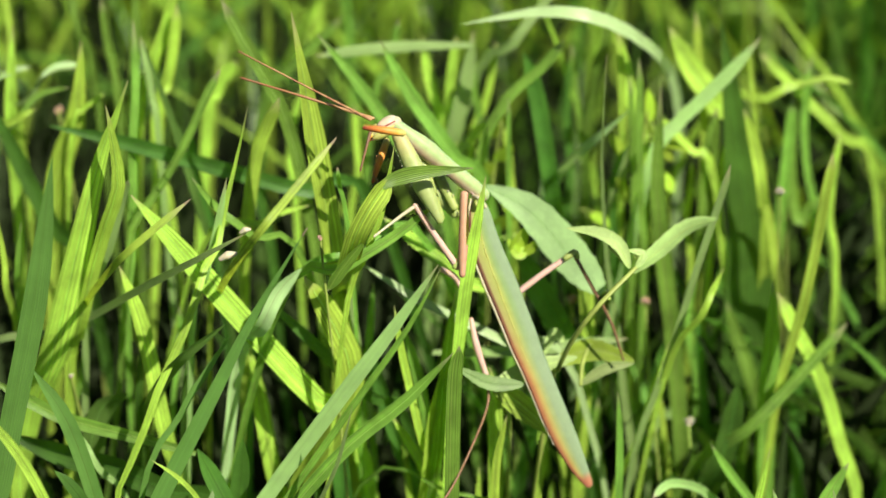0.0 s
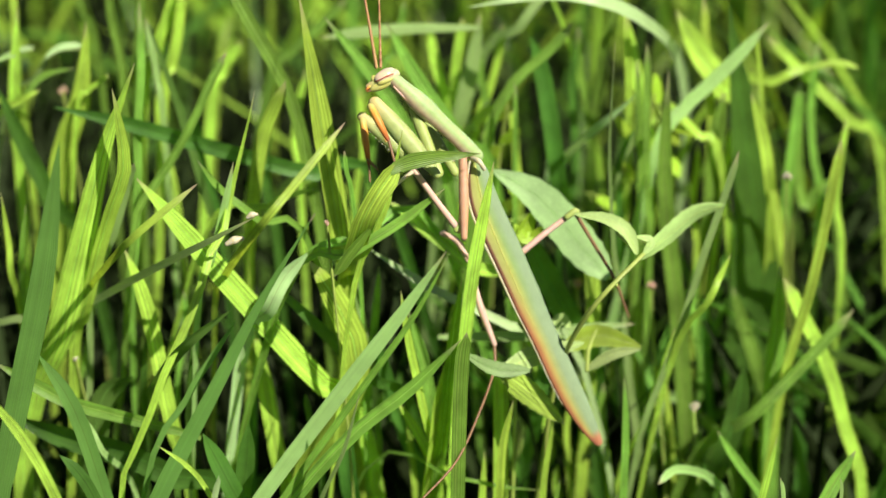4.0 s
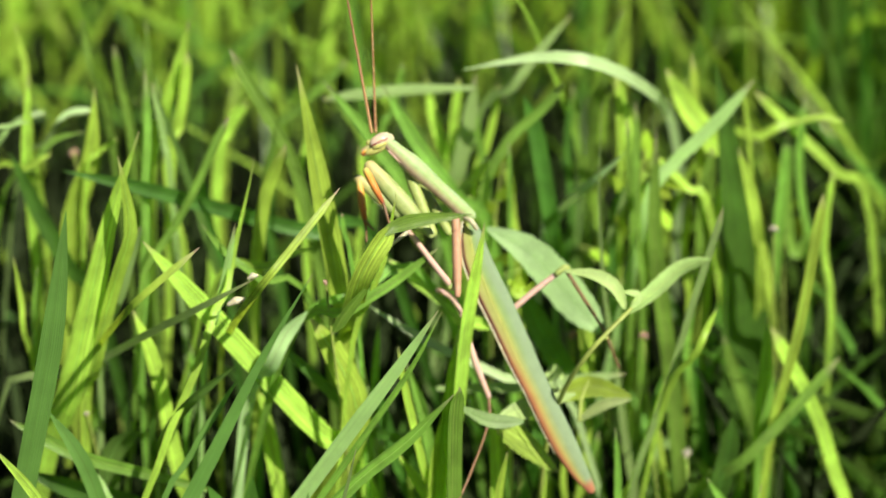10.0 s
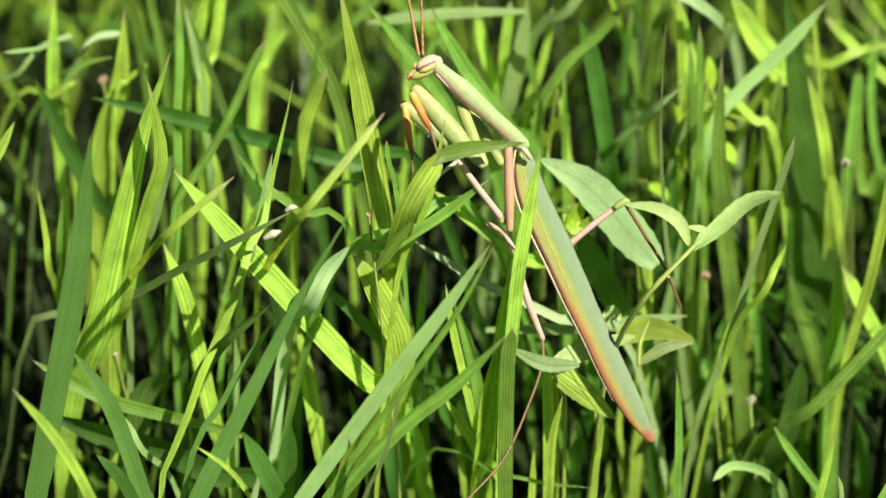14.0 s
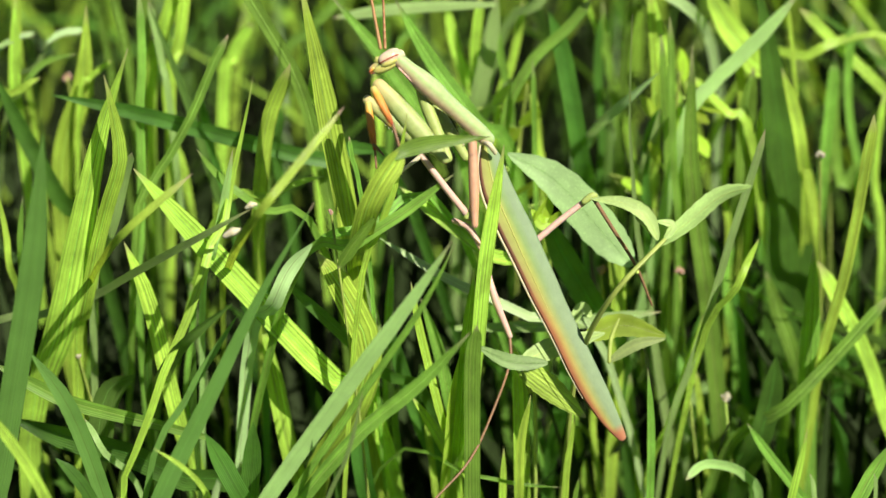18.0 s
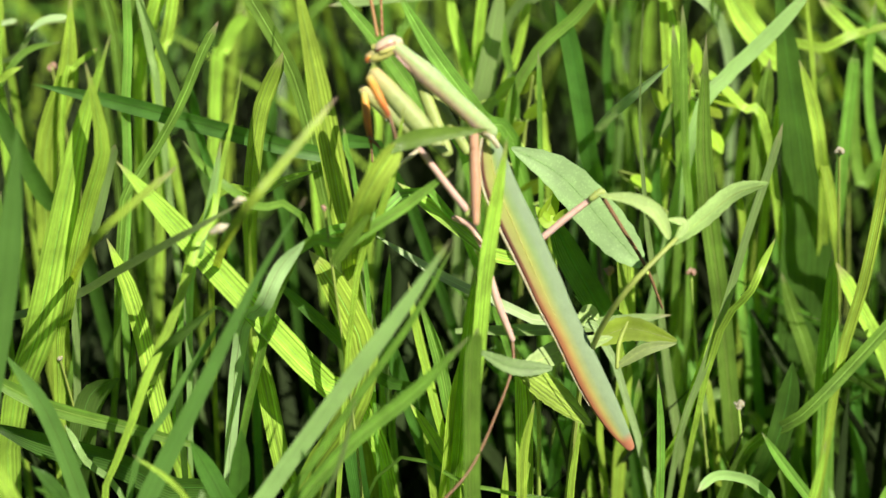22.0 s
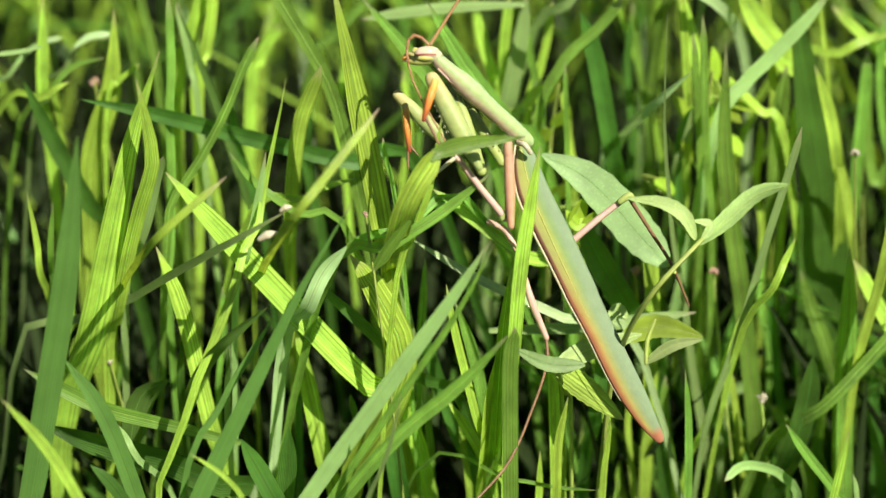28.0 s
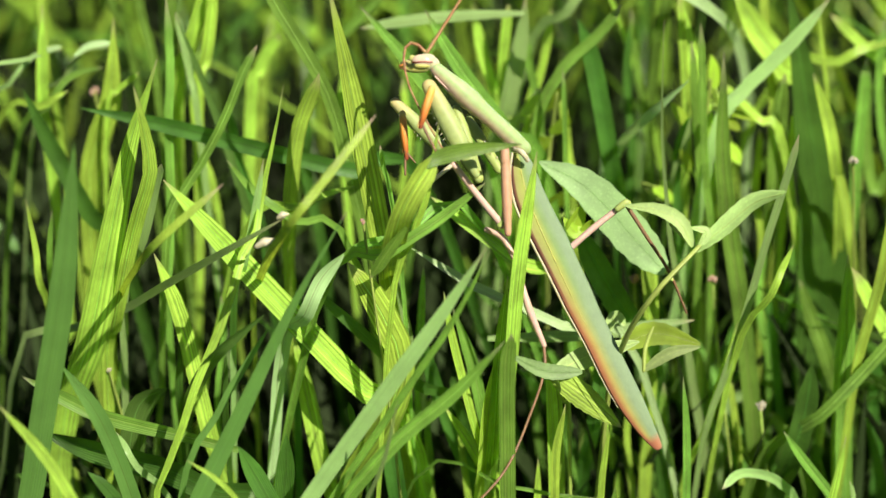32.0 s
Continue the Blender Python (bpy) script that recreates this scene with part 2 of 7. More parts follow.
GRASS = {
    "fresh": leafy("grass_fresh", (0.185, 0.35, 0.058), (0.37, 0.60, 0.05), veins=8.0, vein_depth=0.27, shine=0.35, tip=(0.42, 0.40, 0.22)),
    # darker grass green, with the shade on low blades put into the colour
    "deep": leafy("grass_deep", (0.080, 0.20, 0.032), (0.18, 0.38, 0.03), gloss=0.42, vein_depth=0.1),
    # whitened green: the sheen of sky and sun is put into the colour
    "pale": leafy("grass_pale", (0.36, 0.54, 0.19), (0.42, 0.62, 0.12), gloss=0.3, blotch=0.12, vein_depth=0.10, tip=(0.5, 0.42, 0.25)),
    # dull green that carries the sky tint and shade of unlit blades
    "blue": leafy("grass_blue", (0.135, 0.265, 0.058), (0.21, 0.40, 0.05), gloss=0.4, blotch=0.12, vein_depth=0.08),
    # brighter grass green: the glow of sunlight through blades is painted in
    "lime": leafy("grass_lime", (0.365, 0.56, 0.075), (0.57, 0.80, 0.055), veins=7.0, vein_depth=0.32, shine=0.35, clear=0.42, spread=0.25, tip=(0.45, 0.42, 0.2)),
    # whiter still: sun highlights on the blades painted as base colour
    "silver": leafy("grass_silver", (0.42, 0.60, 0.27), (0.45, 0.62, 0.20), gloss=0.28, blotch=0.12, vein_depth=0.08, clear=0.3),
    "straw": leafy("grass_straw", (0.46, 0.36, 0.24), (0.40, 0.32, 0.18), gloss=0.5),
}
RIB = leafy("grass_rib", (0.30, 0.46, 0.10), (0.62, 0.80, 0.20), gloss=0.4, veins=0.25, vein_depth=0.0, clear=0.6)
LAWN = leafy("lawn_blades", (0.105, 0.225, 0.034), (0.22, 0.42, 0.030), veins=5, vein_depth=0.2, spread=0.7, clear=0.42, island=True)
# brighter copy of LAWN: sunlight on the blades painted into the base colour
LAWNLIT = leafy("lawn_blades_lit", (0.34, 0.54, 0.065), (0.55, 0.80, 0.05), veins=5, vein_depth=0.2, spread=0.35, clear=0.45, island=True)
# near-black copy of the lawn blades: shade low in the lawn painted as colour
LAWNSHADE = leafy("lawn_blades_shaded", (0.017, 0.027, 0.008), (0.018, 0.03, 0.006), veins=5, vein_depth=0.2, spread=0.6, clear=0.2, island=True, gloss=0.7, shine=0.12)
LEAF = leafy("clover_leaf", (0.34, 0.47, 0.16), (0.42, 0.60, 0.09), clear=0.3, gloss=0.6, veins=2, vein_depth=0.05, blotch=0.22, speck=0.22)
LEAFD = leafy("clover_leaf_dull", (0.24, 0.36, 0.14), (0.24, 0.38, 0.06), clear=0.4, gloss=0.62, veins=2, vein_depth=0.05, blotch=0.22, speck=0.22)
HERB = leafy("herb_leaf", (0.30, 0.46, 0.035), (0.55, 0.74, 0.03), clear=0.4, gloss=0.55, veins=2, vein_depth=0.05)
STEM = leafy("clover_stem", (0.42, 0.55, 0.12), (0.45, 0.58, 0.08), gloss=0.5, veins=3, vein_depth=0.05, clear=0.15)
WING = wing_skin()
HEADSKIN = skin("head_skin", (0.40, 0.42, 0.17), dark=0.2, lengthwise=[(0.0, (0.46, 0.34, 0.16)), (1.0, (0.44, 0.42, 0.26)), (0.3, (0.38, 0.43, 0.15)), (0.65, (0.36, 0.43, 0.17))])
THORAX = skin("prothorax_skin", (0.3, 0.4, 0.1), dark=0.25, across=[(0.0, (0.30, 0.41, 0.19)), (1.0, (0.55, 0.44, 0.34)), (0.50, (0.30, 0.40, 0.16)), (0.70, (0.38, 0.34, 0.20)), (0.86, (0.42, 0.28, 0.21)), (0.92, (0.58, 0.45, 0.36))])
OLIVE = skin("cuticle_olive", (0.285, 0.351, 0.100))
PINK = skin("cuticle_pink", (0.44, 0.25, 0.16))
ROSE = skin("cuticle_rose", (0.521, 0.347, 0.287))
BROWN = skin("cuticle_brown", (0.186, 0.105, 0.056))
ORANGE = skin("cuticle_orange", (0.445, 0.186, 0.025), lengthwise=[(0.0, (0.50, 0.42, 0.13)), (1.0, (0.24, 0.05, 0.025)), (0.15, (0.62, 0.32, 0.06)), (0.6, (0.58, 0.20, 0.04))])
ANTENNA = skin("antenna_skin", (0.310, 0.136, 0.062), lengthwise=[(0.0, (0.372, 0.223, 0.099)), (1.0, (0.211, 0.074, 0.037))], scale=3000)
FEMUR = skin("femur_skin", (0.450, 0.450, 0.090), lengthwise=[(0.0, (0.27, 0.33, 0.11)), (1.0, (0.44, 0.38, 0.16)), (0.7, (0.30, 0.36, 0.13))])
YELLOW = skin("cuticle_yellow", (0.44, 0.43, 0.13))
PALE = skin("cuticle_pale", (0.469, 0.428, 0.299))
EYE = skin("eye_skin", (0.54, 0.43, 0.31), rough=0.2, scale=400)
STRIPE = skin("eye_stripe", (0.30, 0.09, 0.07), rough=0.25)
DRY = skin("dry_petals", (0.30, 0.19, 0.14), rough=0.8, scale=1200)
DRYPALE = skin("dry_leaf_pale", (0.30, 0.28, 0.20), rough=0.7, scale=800)
DARKSPOT = skin("coxa_spot", (0.015, 0.012, 0.03), rough=0.25)


# ---------------------------------------------------------------- building helpers
def part(name, me, material, parent=None, label=""):
    me.materials.append(material)
    ob = new(name, me)
    ob.parent = parent
    if label:
        ob["label"] = label
    return ob


def spline(pts, n):
    """n + 1 places along a smooth curve through the given places."""
    P = [np.array(p, float) for p in pts]
    P = [2 * P[0] - P[1]] + P + [2 * P[-1] - P[-2]]
    seg = len(P) - 3
    out = []
    for i in range(n + 1):
        u = i / n * seg
        k = min(int(u), seg - 1)
        t = u - k
        a, b, c, d = P[k:k + 4]
        out.append(0.5 * (2 * b + (c - a) * t + (2 * a - 5 * b + 4 * c - d) * t * t + (3 * b - 3 * c + d - a) * t ** 3))
    return np.array(out)


def frames(path, face):
    """Along, across and normal at each place of a path; the normal looks as nearly as it can along face."""
    t = np.gradient(path, axis=0)
    t /= np.linalg.norm(t, axis=1)[:, None] + 1e-12
    f = np.array(face, float) - (t @ np.array(face, float))[:, None] * t
    f /= np.linalg.norm(f, axis=1)[:, None] + 1e-12
    return t, np.cross(t, f), f


def finish(name, verts, faces, uvs, smooth=True):
    me = bpy.data.meshes.new(name)
    me.from_pydata([tuple(v) for v in verts], [], faces)
    lay = me.uv_layers.new(name="UVMap")
    idx = np.empty(len(me.loops), np.int32)
    me.loops.foreach_get("vertex_index", idx)
    lay.data.foreach_set("uv", np.asarray(uvs, np.float32)[idx].ravel())
    if smooth:
        me.polygons.foreach_set("use_smooth", np.ones(len(me.polygons), bool))
    me.update()
    return me


def strip(path, widths, normal, across, fold, curl=0.0):
    """A leaf blade: five places across at each step, folded along its middle."""
    verts, faces, uvs = [], [], []
    n = len(path)
    for i in range(n):
        for j, u in enumerate((-1, -0.5, 0, 0.5, 1)):
            lift = fold * abs(u) + curl * u * u
            verts.append(path[i] + across[i] * (u * widths[i] / 2) + normal[i] * (lift * widths[i] / 2))
            uvs.append((0.5 + u / 2, i / (n - 1)))
    for i in range(n - 1):
        for j in range(4):
            a = i * 5 + j
            faces.append((a, a + 1, a + 6, a + 5))
    return verts, faces, uvs


def turned(across, normal, roll):
    c, s = math.cos(radians(roll)), math.sin(radians(roll))
    return across * c + normal * s, normal * c - across * s


CAMWARD = (0.0, -0.88, 0.47)


def grass_blade(pts, width, kind="fresh", roll=0.0, twist=0.0, fold=0.25, full=0.72, label="", n=16, dry=0.0, sharp=2.0):
    """One blade from its root through the given places to its tip. full: how far along it keeps its width."""
    path = spline(pts, n)
    t, across, normal = frames(path, CAMWARD)
    s = np.linspace(0, 1, n + 1)
    w = width * np.where(s < full, 0.4 + 0.6 * np.sin(np.clip(s / 0.5, 0, 1) * math.pi / 2), np.clip(1 - (np.clip(s - full, 0, 1) / (1 - full)) ** sharp, 0.03, 1))
    roll_s = roll + twist * (s - 0.5)
    c, q = np.cos(np.radians(roll_s))[:, None], np.sin(np.radians(roll_s))[:, None]
    across, normal = across * c + normal * q, normal * c - across * q
    origin = np.array(pts[0], float)
    v, f, uv = strip(path - origin, w, normal, across, fold)
    ob = part("grass_blade", finish("grass_blade", v, f, uv), GRASS[kind])
    ob.location = origin
    if width > 0.0012:
        # midrib: a narrow raised line along the fold
        rib = slice(0, n)
        rv, rf, ru = strip(path[rib] - origin + normal[rib] * 0.00003, np.minimum(w[rib] * 0.06, 0.00018), normal[rib], across[rib], 0.0)
        ru = [(0.5 + (u - 0.5) * 0.06, v) for u, v in ru]
        part("midrib", finish("midrib", rv, rf, ru), GRASS[kind] if kind in ("silver", "pale", "blue", "deep") else RIB, ob)
    if dry:
        cut = np.linspace(n - dry * 6, n, 5)
        at = lambda a: np.stack([np.interp(cut, np.arange(n + 1), a[:, k]) for k in range(3)], 1)
        dv, df, du = strip(at(path) - origin + at(normal) * 0.00008, np.interp(cut, np.arange(n + 1), w) * 1.05 + 0.00004, at(normal), at(across), fold)
        part("dry_tip", finish("dry_tip", dv, df, du), GRASS["straw"], ob, "withered pinkish brown tip")
    words = {"fresh": "fresh green grass blade with fine lengthwise veins", "deep": "dark green broad grass blade in the lawn, shade put into its colour",
             "pale": "pale silvery green grass blade, glossy on top, sheen painted into its colour", "blue": "blue-green smooth grass blade standing upright, sky tint put into its colour",
             "lime": "yellow-green grass blade with light veins, sunlight painted into its colour", "straw": "dry straw-coloured grass blade",
             "silver": "whitish glossy grass blade catching the sun"}
    return tagged(ob, label or words[kind], "grass", "grass blades of the lawn")


def tube(name, pts, radii, material, parent, n=16, sides=10, flat=1.0, face=CAMWARD, label="", origin=None):
    """A tapered limb through the given places; flat squeezes it along face."""
    path = spline(pts, n)
    t, across, normal = frames(path, face)
    r = np.interp(np.linspace(0, 1, n + 1), np.linspace(0, 1, len(radii)), radii)
    o = np.array(origin if origin is not None else (0, 0, 0), float)
    # round both ends
    caps = [(0.95, 0.31), (0.75, 0.66), (0.4, 0.92)]
    rings = [(path[0] - t[0] * r[0] * a, across[0], normal[0], r[0] * b, 0.0) for a, b in caps]
    rings += [(path[i], across[i], normal[i], r[i], i / n) for i in range(n + 1)]
    rings += [(path[n] + t[n] * r[n] * a, across[n], normal[n], r[n] * b, 1.0) for a, b in reversed(caps)]
    verts, faces, uvs = [], [], []
    for c, ac, no, rad, v in rings:
        for j in range(sides):
            a = 2 * math.pi * j / sides
            verts.append(c - o + ac * (math.cos(a) * rad) + no * (math.sin(a) * rad * flat))
            uvs.append((0.5 - math.cos(a) * 0.5, v))
    m = len(rings)
    for i in range(m - 1):
        for j in range(sides):
            a, b = i * sides + j, i * sides + (j + 1) % sides
            faces.append((a, b, b + sides, a + sides))
    faces.append(tuple(range(sides - 1, -1, -1)))
    faces.append(tuple((m - 1) * sides + j for j in range(sides)))
    ob = part(name, finish(name, verts, faces, uvs), material, parent, label)
    ob.location = o
    return ob


def ball(name, centre, size, material, parent, turn=(0, 0, 0), label="", rings=12):
    bm = bmesh.new()
    bmesh.ops.create_uvsphere(bm, u_segments=16, v_segments=rings, radius=1.0)
    bmesh.ops.transform(bm, matrix=Matrix.LocRotScale(Vector(centre), Euler([radians(a) for a in turn]), Vector(size)), verts=bm.verts)
    me = bpy.data.meshes.new(name)
    bm.to_mesh(me)
    bm.free()
    me.polygons.foreach_set("use_smooth", np.ones(len(me.polygons), bool))
    return part(name, me, material, parent, label)


# ---------------------------------------------------------------- ground and lawn
def ground_sheet():
    bm = bmesh.new()
    bmesh.ops.create_grid(bm, x_segments=120, y_segments=120, size=0.5)
    for v in bm.verts:
        r = max(abs(v.co.x), abs(v.co.y)) / 0.5
        v.co.z = 0.006 * noise.noise(v.co * 22) + 0.002 * noise.noise(v.co * 90)
        v.co.y += 0.3
        k = 1 + 400 * max(0, r - 0.97) / 0.03
        v.co.x *= k
        v.co.y = 0.3 + (v.co.y - 0.3) * k
    me = bpy.data.meshes.new("ground")
    bm.to_mesh(me)
    bm.free()
    return tagged(part("ground", me, SOIL), "dark moist soil under the lawn", "ground", kind="structure")


def lawn(count, area, height, width, seed, name="lawn_grass", ceiling=None, lean=0.45, mat=None, keep=None, label="dense fresh green lawn grass, slender curved blades"):
    """Grass blades beyond counting, joined; ceiling(x, y) bounds their height."""
    rng = np.random.default_rng(seed)
    V, F, U = [], [], []
    base = 0
    S = 8
    s = np.linspace(0, 1, S + 1)
    for _ in range(count):
        x, y = rng.uniform(*area[0]), rng.uniform(*area[1])
        h, w = rng.uniform(*height), rng.uniform(*width)
        if ceiling:
            h = min(h, ceiling(x, y) * rng.uniform(0.75, 1.0))
        if keep and not keep(x, y, h):
            continue
        az = rng.uniform(0, 2 * math.pi)
        out = min(h * abs(rng.normal(0, lean)), 0.03 if mat is LAWNSHADE else 0.075)
        droop = rng.uniform(0.0, 0.5) if rng.random() < 0.3 else 0.0
        d = np.array([math.cos(az), math.sin(az), 0])
        path = np.array([x, y, -0.003]) + d * (out * s ** 2)[:, None] + np.array([0, 0, 1]) * (h * (s - droop * s ** 3))[:, None]
        t, across, normal = frames(path, (math.cos(az + rng.normal(0, 1.2)), math.sin(az + rng.normal(0, 1.2)), 0.35))
        wd = w * np.clip(np.minimum(0.7 + s, (1 - s) ** 0.6 * 1.25), 0.04, 1)
        L = path - across * wd[:, None] / 2 + normal * wd[:, None] * 0.12
        R = path + across * wd[:, None] / 2 + normal * wd[:, None] * 0.12
        V.append(np.stack([L, path, R], 1).reshape(-1, 3))
        U.append(np.stack([np.tile([0, 0.5, 1.0], S + 1), np.repeat(s, 3)], 1))
        for i in range(S):
            a = base + 3 * i
            F.append((a, a + 1, a + 4, a + 3))
            F.append((a + 1, a + 2, a + 5, a + 4))
        base += 3 * (S + 1)
    ob = part(name, finish(name, np.concatenate(V), F, np.concatenate(U)), mat or LAWN)
    return tagged(ob, label, "grass", kind="stuff")


ground_sheet()


def under(x, y):
    """Height of the low grass: short in front of the tall blades, taller behind them."""
    if y < 0.035:
        return min(0.044, max(0.02, 0.245 - (y + 0.27) * 0.70 - 0.006))
    return 0.05 + min(0.08, (y - 0.035) * 0.8)


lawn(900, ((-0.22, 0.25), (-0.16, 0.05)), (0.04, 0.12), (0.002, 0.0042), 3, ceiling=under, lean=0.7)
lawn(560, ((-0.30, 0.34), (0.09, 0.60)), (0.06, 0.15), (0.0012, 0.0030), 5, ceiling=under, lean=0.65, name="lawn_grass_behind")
# tall grass out of view, added on the sun's side to cast shade
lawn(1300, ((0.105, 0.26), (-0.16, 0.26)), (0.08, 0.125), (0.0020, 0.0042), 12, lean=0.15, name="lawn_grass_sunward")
lawn(430, ((-0.26, 0.30), (0.115, 0.42)), (0.07, 0.15), (0.0010, 0.0024), 21, lean=0.75, mat=LAWNLIT, name="lawn_grass_young", label="light green grass blades leaning every way, sunlight painted into their colour")
lawn(950, ((-0.36, 0.36), (0.235, 0.55)), (0.07, 0.13), (0.0022, 0.0050), 61, lean=0.7, mat=LAWNLIT, name="lawn_grass_far", label="light green lawn grass further off, sunlight painted into its colour")
# unseen grass below the view, added to fill the lawn and shade its depths
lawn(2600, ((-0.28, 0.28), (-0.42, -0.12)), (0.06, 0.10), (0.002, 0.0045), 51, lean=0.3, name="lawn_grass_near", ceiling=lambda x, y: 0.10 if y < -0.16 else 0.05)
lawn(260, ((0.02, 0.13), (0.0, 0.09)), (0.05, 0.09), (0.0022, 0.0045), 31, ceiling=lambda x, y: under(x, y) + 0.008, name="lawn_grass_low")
outside = lambda x, y, h: abs(x) > 0.33 or y > 0.5 or y < -0.42
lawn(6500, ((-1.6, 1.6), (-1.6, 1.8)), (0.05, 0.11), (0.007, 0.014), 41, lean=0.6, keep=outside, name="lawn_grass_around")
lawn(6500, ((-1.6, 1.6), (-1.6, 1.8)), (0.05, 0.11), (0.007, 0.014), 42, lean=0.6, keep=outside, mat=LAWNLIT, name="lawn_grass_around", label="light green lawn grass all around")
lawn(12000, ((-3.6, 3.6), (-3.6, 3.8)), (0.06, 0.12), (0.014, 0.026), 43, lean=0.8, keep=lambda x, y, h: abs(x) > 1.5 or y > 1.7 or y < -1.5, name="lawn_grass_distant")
# low blades in the shade-coloured material, for dark gaps between the tall ones
lawn(15000, ((-0.30, 0.34), (-0.12, 0.62)), (0.03, 0.09), (0.002, 0.005), 9, ceiling=lambda x, y: 0.045 if y < 0.03 else 0.08 if y < 0.17 else 0.05, name="lawn_undergrowth", lean=0.8, mat=LAWNSHADE, label="low grass at the bottom of the lawn, shade painted into its near-black green")


def broad_leaf(pts, width, mat, roll=0.0, fold=0.35, name="leaf", parent=None, n=18, label=""):
    """An elliptic leaf with a finely toothed rim from its stalk to its tip."""
    path = spline(pts, n)
    t, across, normal = frames(path, CAMWARD)
    across, normal = turned(across, normal, roll)
    s = np.linspace(0, 1, n + 1)
    w = width * np.clip(np.sin(np.clip(s * 0.97 + 0.02, 0, 1) ** 0.85 * math.pi) ** 0.75, 0.04, 1)
    w = w * (1 + 0.035 * np.where(np.arange(n + 1) % 2, 1, -1))
    v, f, uv = strip(path, w, normal, across, fold, curl=-0.12)
    ob = part(name, finish(name, v, f, uv), mat, parent, label)
    rv, rf, ru = strip(path[:n] + normal[:n] * 0.00006, np.full(n, width * 0.022), normal[:n], across[:n], 0.0)
    part("midrib", finish("midrib", rv, rf, ru), mat if mat is LEAFD else STEM, ob)
    return ob


def bent_tip(parent, pts, width, roll):
    """The folded-over end of a blade, showing its smooth underside."""
    n = 16
    path = spline(pts, n)
    t, across, normal = frames(path, CAMWARD)
    across, normal = turned(across, normal, roll)
    s = np.linspace(0, 1, n + 1)
    w = width * np.clip(np.minimum(0.45 + 1.4 * s, 1) * (1 - s ** 2.4), 0.03, 1)
    v, f, uv = strip(path, w, normal, across, 0.12)
    return part("bent_tip", finish("bent_tip", v, f, uv), GRASS["fresh"], parent, "smooth green underside of the bent-over tip")


def clover(label):
    ob = new("clover_plant")
    return tagged(ob, label, "plant")


def dry_flower(base, head, size, mat, label):
    """A withered flower head on a thin stalk."""
    ob = new("dry_flower")
    ob.location = base
    tagged(ob, label, "flower")
    h = Vector(head) - Vector(base)
    tube("stalk", [(0, 0, 0), tuple(h * 0.5 + Vector((0.002, 0, 0))), tuple(h)], [0.0003, 0.00025, 0.0002], STEM, ob, n=8, sides=5)
    rng = random.Random(int(size * 1e7))
    for k in range(6):
        d = Vector((rng.uniform(-1, 1), rng.uniform(-1, 1), rng.uniform(-0.6, 0.8)))
        ball("petal", h + d * size * 0.45, (size * 0.55, size * 0.22, size * 0.7), mat, ob, turn=(rng.uniform(0, 180), rng.uniform(0, 180), 0), rings=6)
    return ob


def wing_shell(left, right, parent, vein):
    """A folded forewing between its rim and its inner edge: a gently domed front, a flatter back, and one raised vein."""
    n, m = 40, 12
    A, B = spline(left, n), spline(right, n)
    along = np.gradient((A + B) / 2, axis=0)
    side = np.cross(B - A, along)
    side /= np.linalg.norm(side, axis=1)[:, None]
    side *= np.sign(side @ np.array(CAMWARD))[:, None]
    wide = np.linalg.norm(B - A, axis=1)[:, None]

    def place(i, u, dome):
        return A[i] + (B[i] - A[i]) * u + side[i] * wide[i] * dome * 4 * u * (1 - u)

    verts, faces, uvs = [], [], []
    ring = [(k / m, 0.09) for k in range(m + 1)] + [(k / m, -0.10) for k in range(m - 1, 0, -1)]
    r = len(ring)
    for i in range(n + 1):
        for u, dome in ring:
            verts.append(place(i, u, dome))
            uvs.append((u, i / n))
    for i in range(n):
        for j in range(r):
            a, b = i * r + j, i * r + (j + 1) % r
            faces.append((a, b, b + r, a + r))
    faces.append(tuple(range(r)))
    faces.append(tuple(n * r + j for j in reversed(range(r))))
    ob = part("forewing", finish("forewing", verts, faces, uvs), WING, parent, "long folded forewing, pale green with a maroon and orange rim")
    line = [place(i, np.interp(i / n, *vein), 0.088) for i in range(1, int(n * 0.62), 2)]
    tube("wing_vein", line, [0.00008, 0.00008, 0.00007, 0.00004], YELLOW, ob, n=30, sides=6, label="thin yellow vein along the forewing")
    return ob


# ---------------------------------------------------------------- single blades
grass_blade([(-0.0735, 0.0319, -0.0040), (-0.0671, 0.0200, 0.0309), (-0.0643, 0.0160, 0.0595), (-0.0596, 0.0125, 0.0737), (-0.0562, 0.0090, 0.0827), (-0.0528, 0.0090, 0.0955), (-0.0506, 0.0090, 0.1039), (-0.0486, 0.0090, 0.1113), (-0.0467, 0.0090, 0.1172), (-0.0447, 0.0090, 0.1220), (-0.0427, 0.0090, 0.1273)], 0.00520, 'lime', roll=-38, fold=0.3, full=0.42, sharp=1.15, label='broad yellow-green grass blade with light veins, sunlight painted into its colour')
grass_blade([(-0.0657, 0.0317, -0.0040), (-0.0582, 0.0184, 0.0407), (-0.0549, 0.0140, 0.0773), (-0.0532, 0.0115, 0.0825), (-0.0495, 0.0090, 0.0964), (-0.0469, 0.0075, 0.1047), (-0.0447, 0.0060, 0.1114), (-0.0448, 0.0050, 0.1183), (-0.0455, 0.0040, 0.1254)], 0.00250, 'lime', roll=-44, full=0.72)
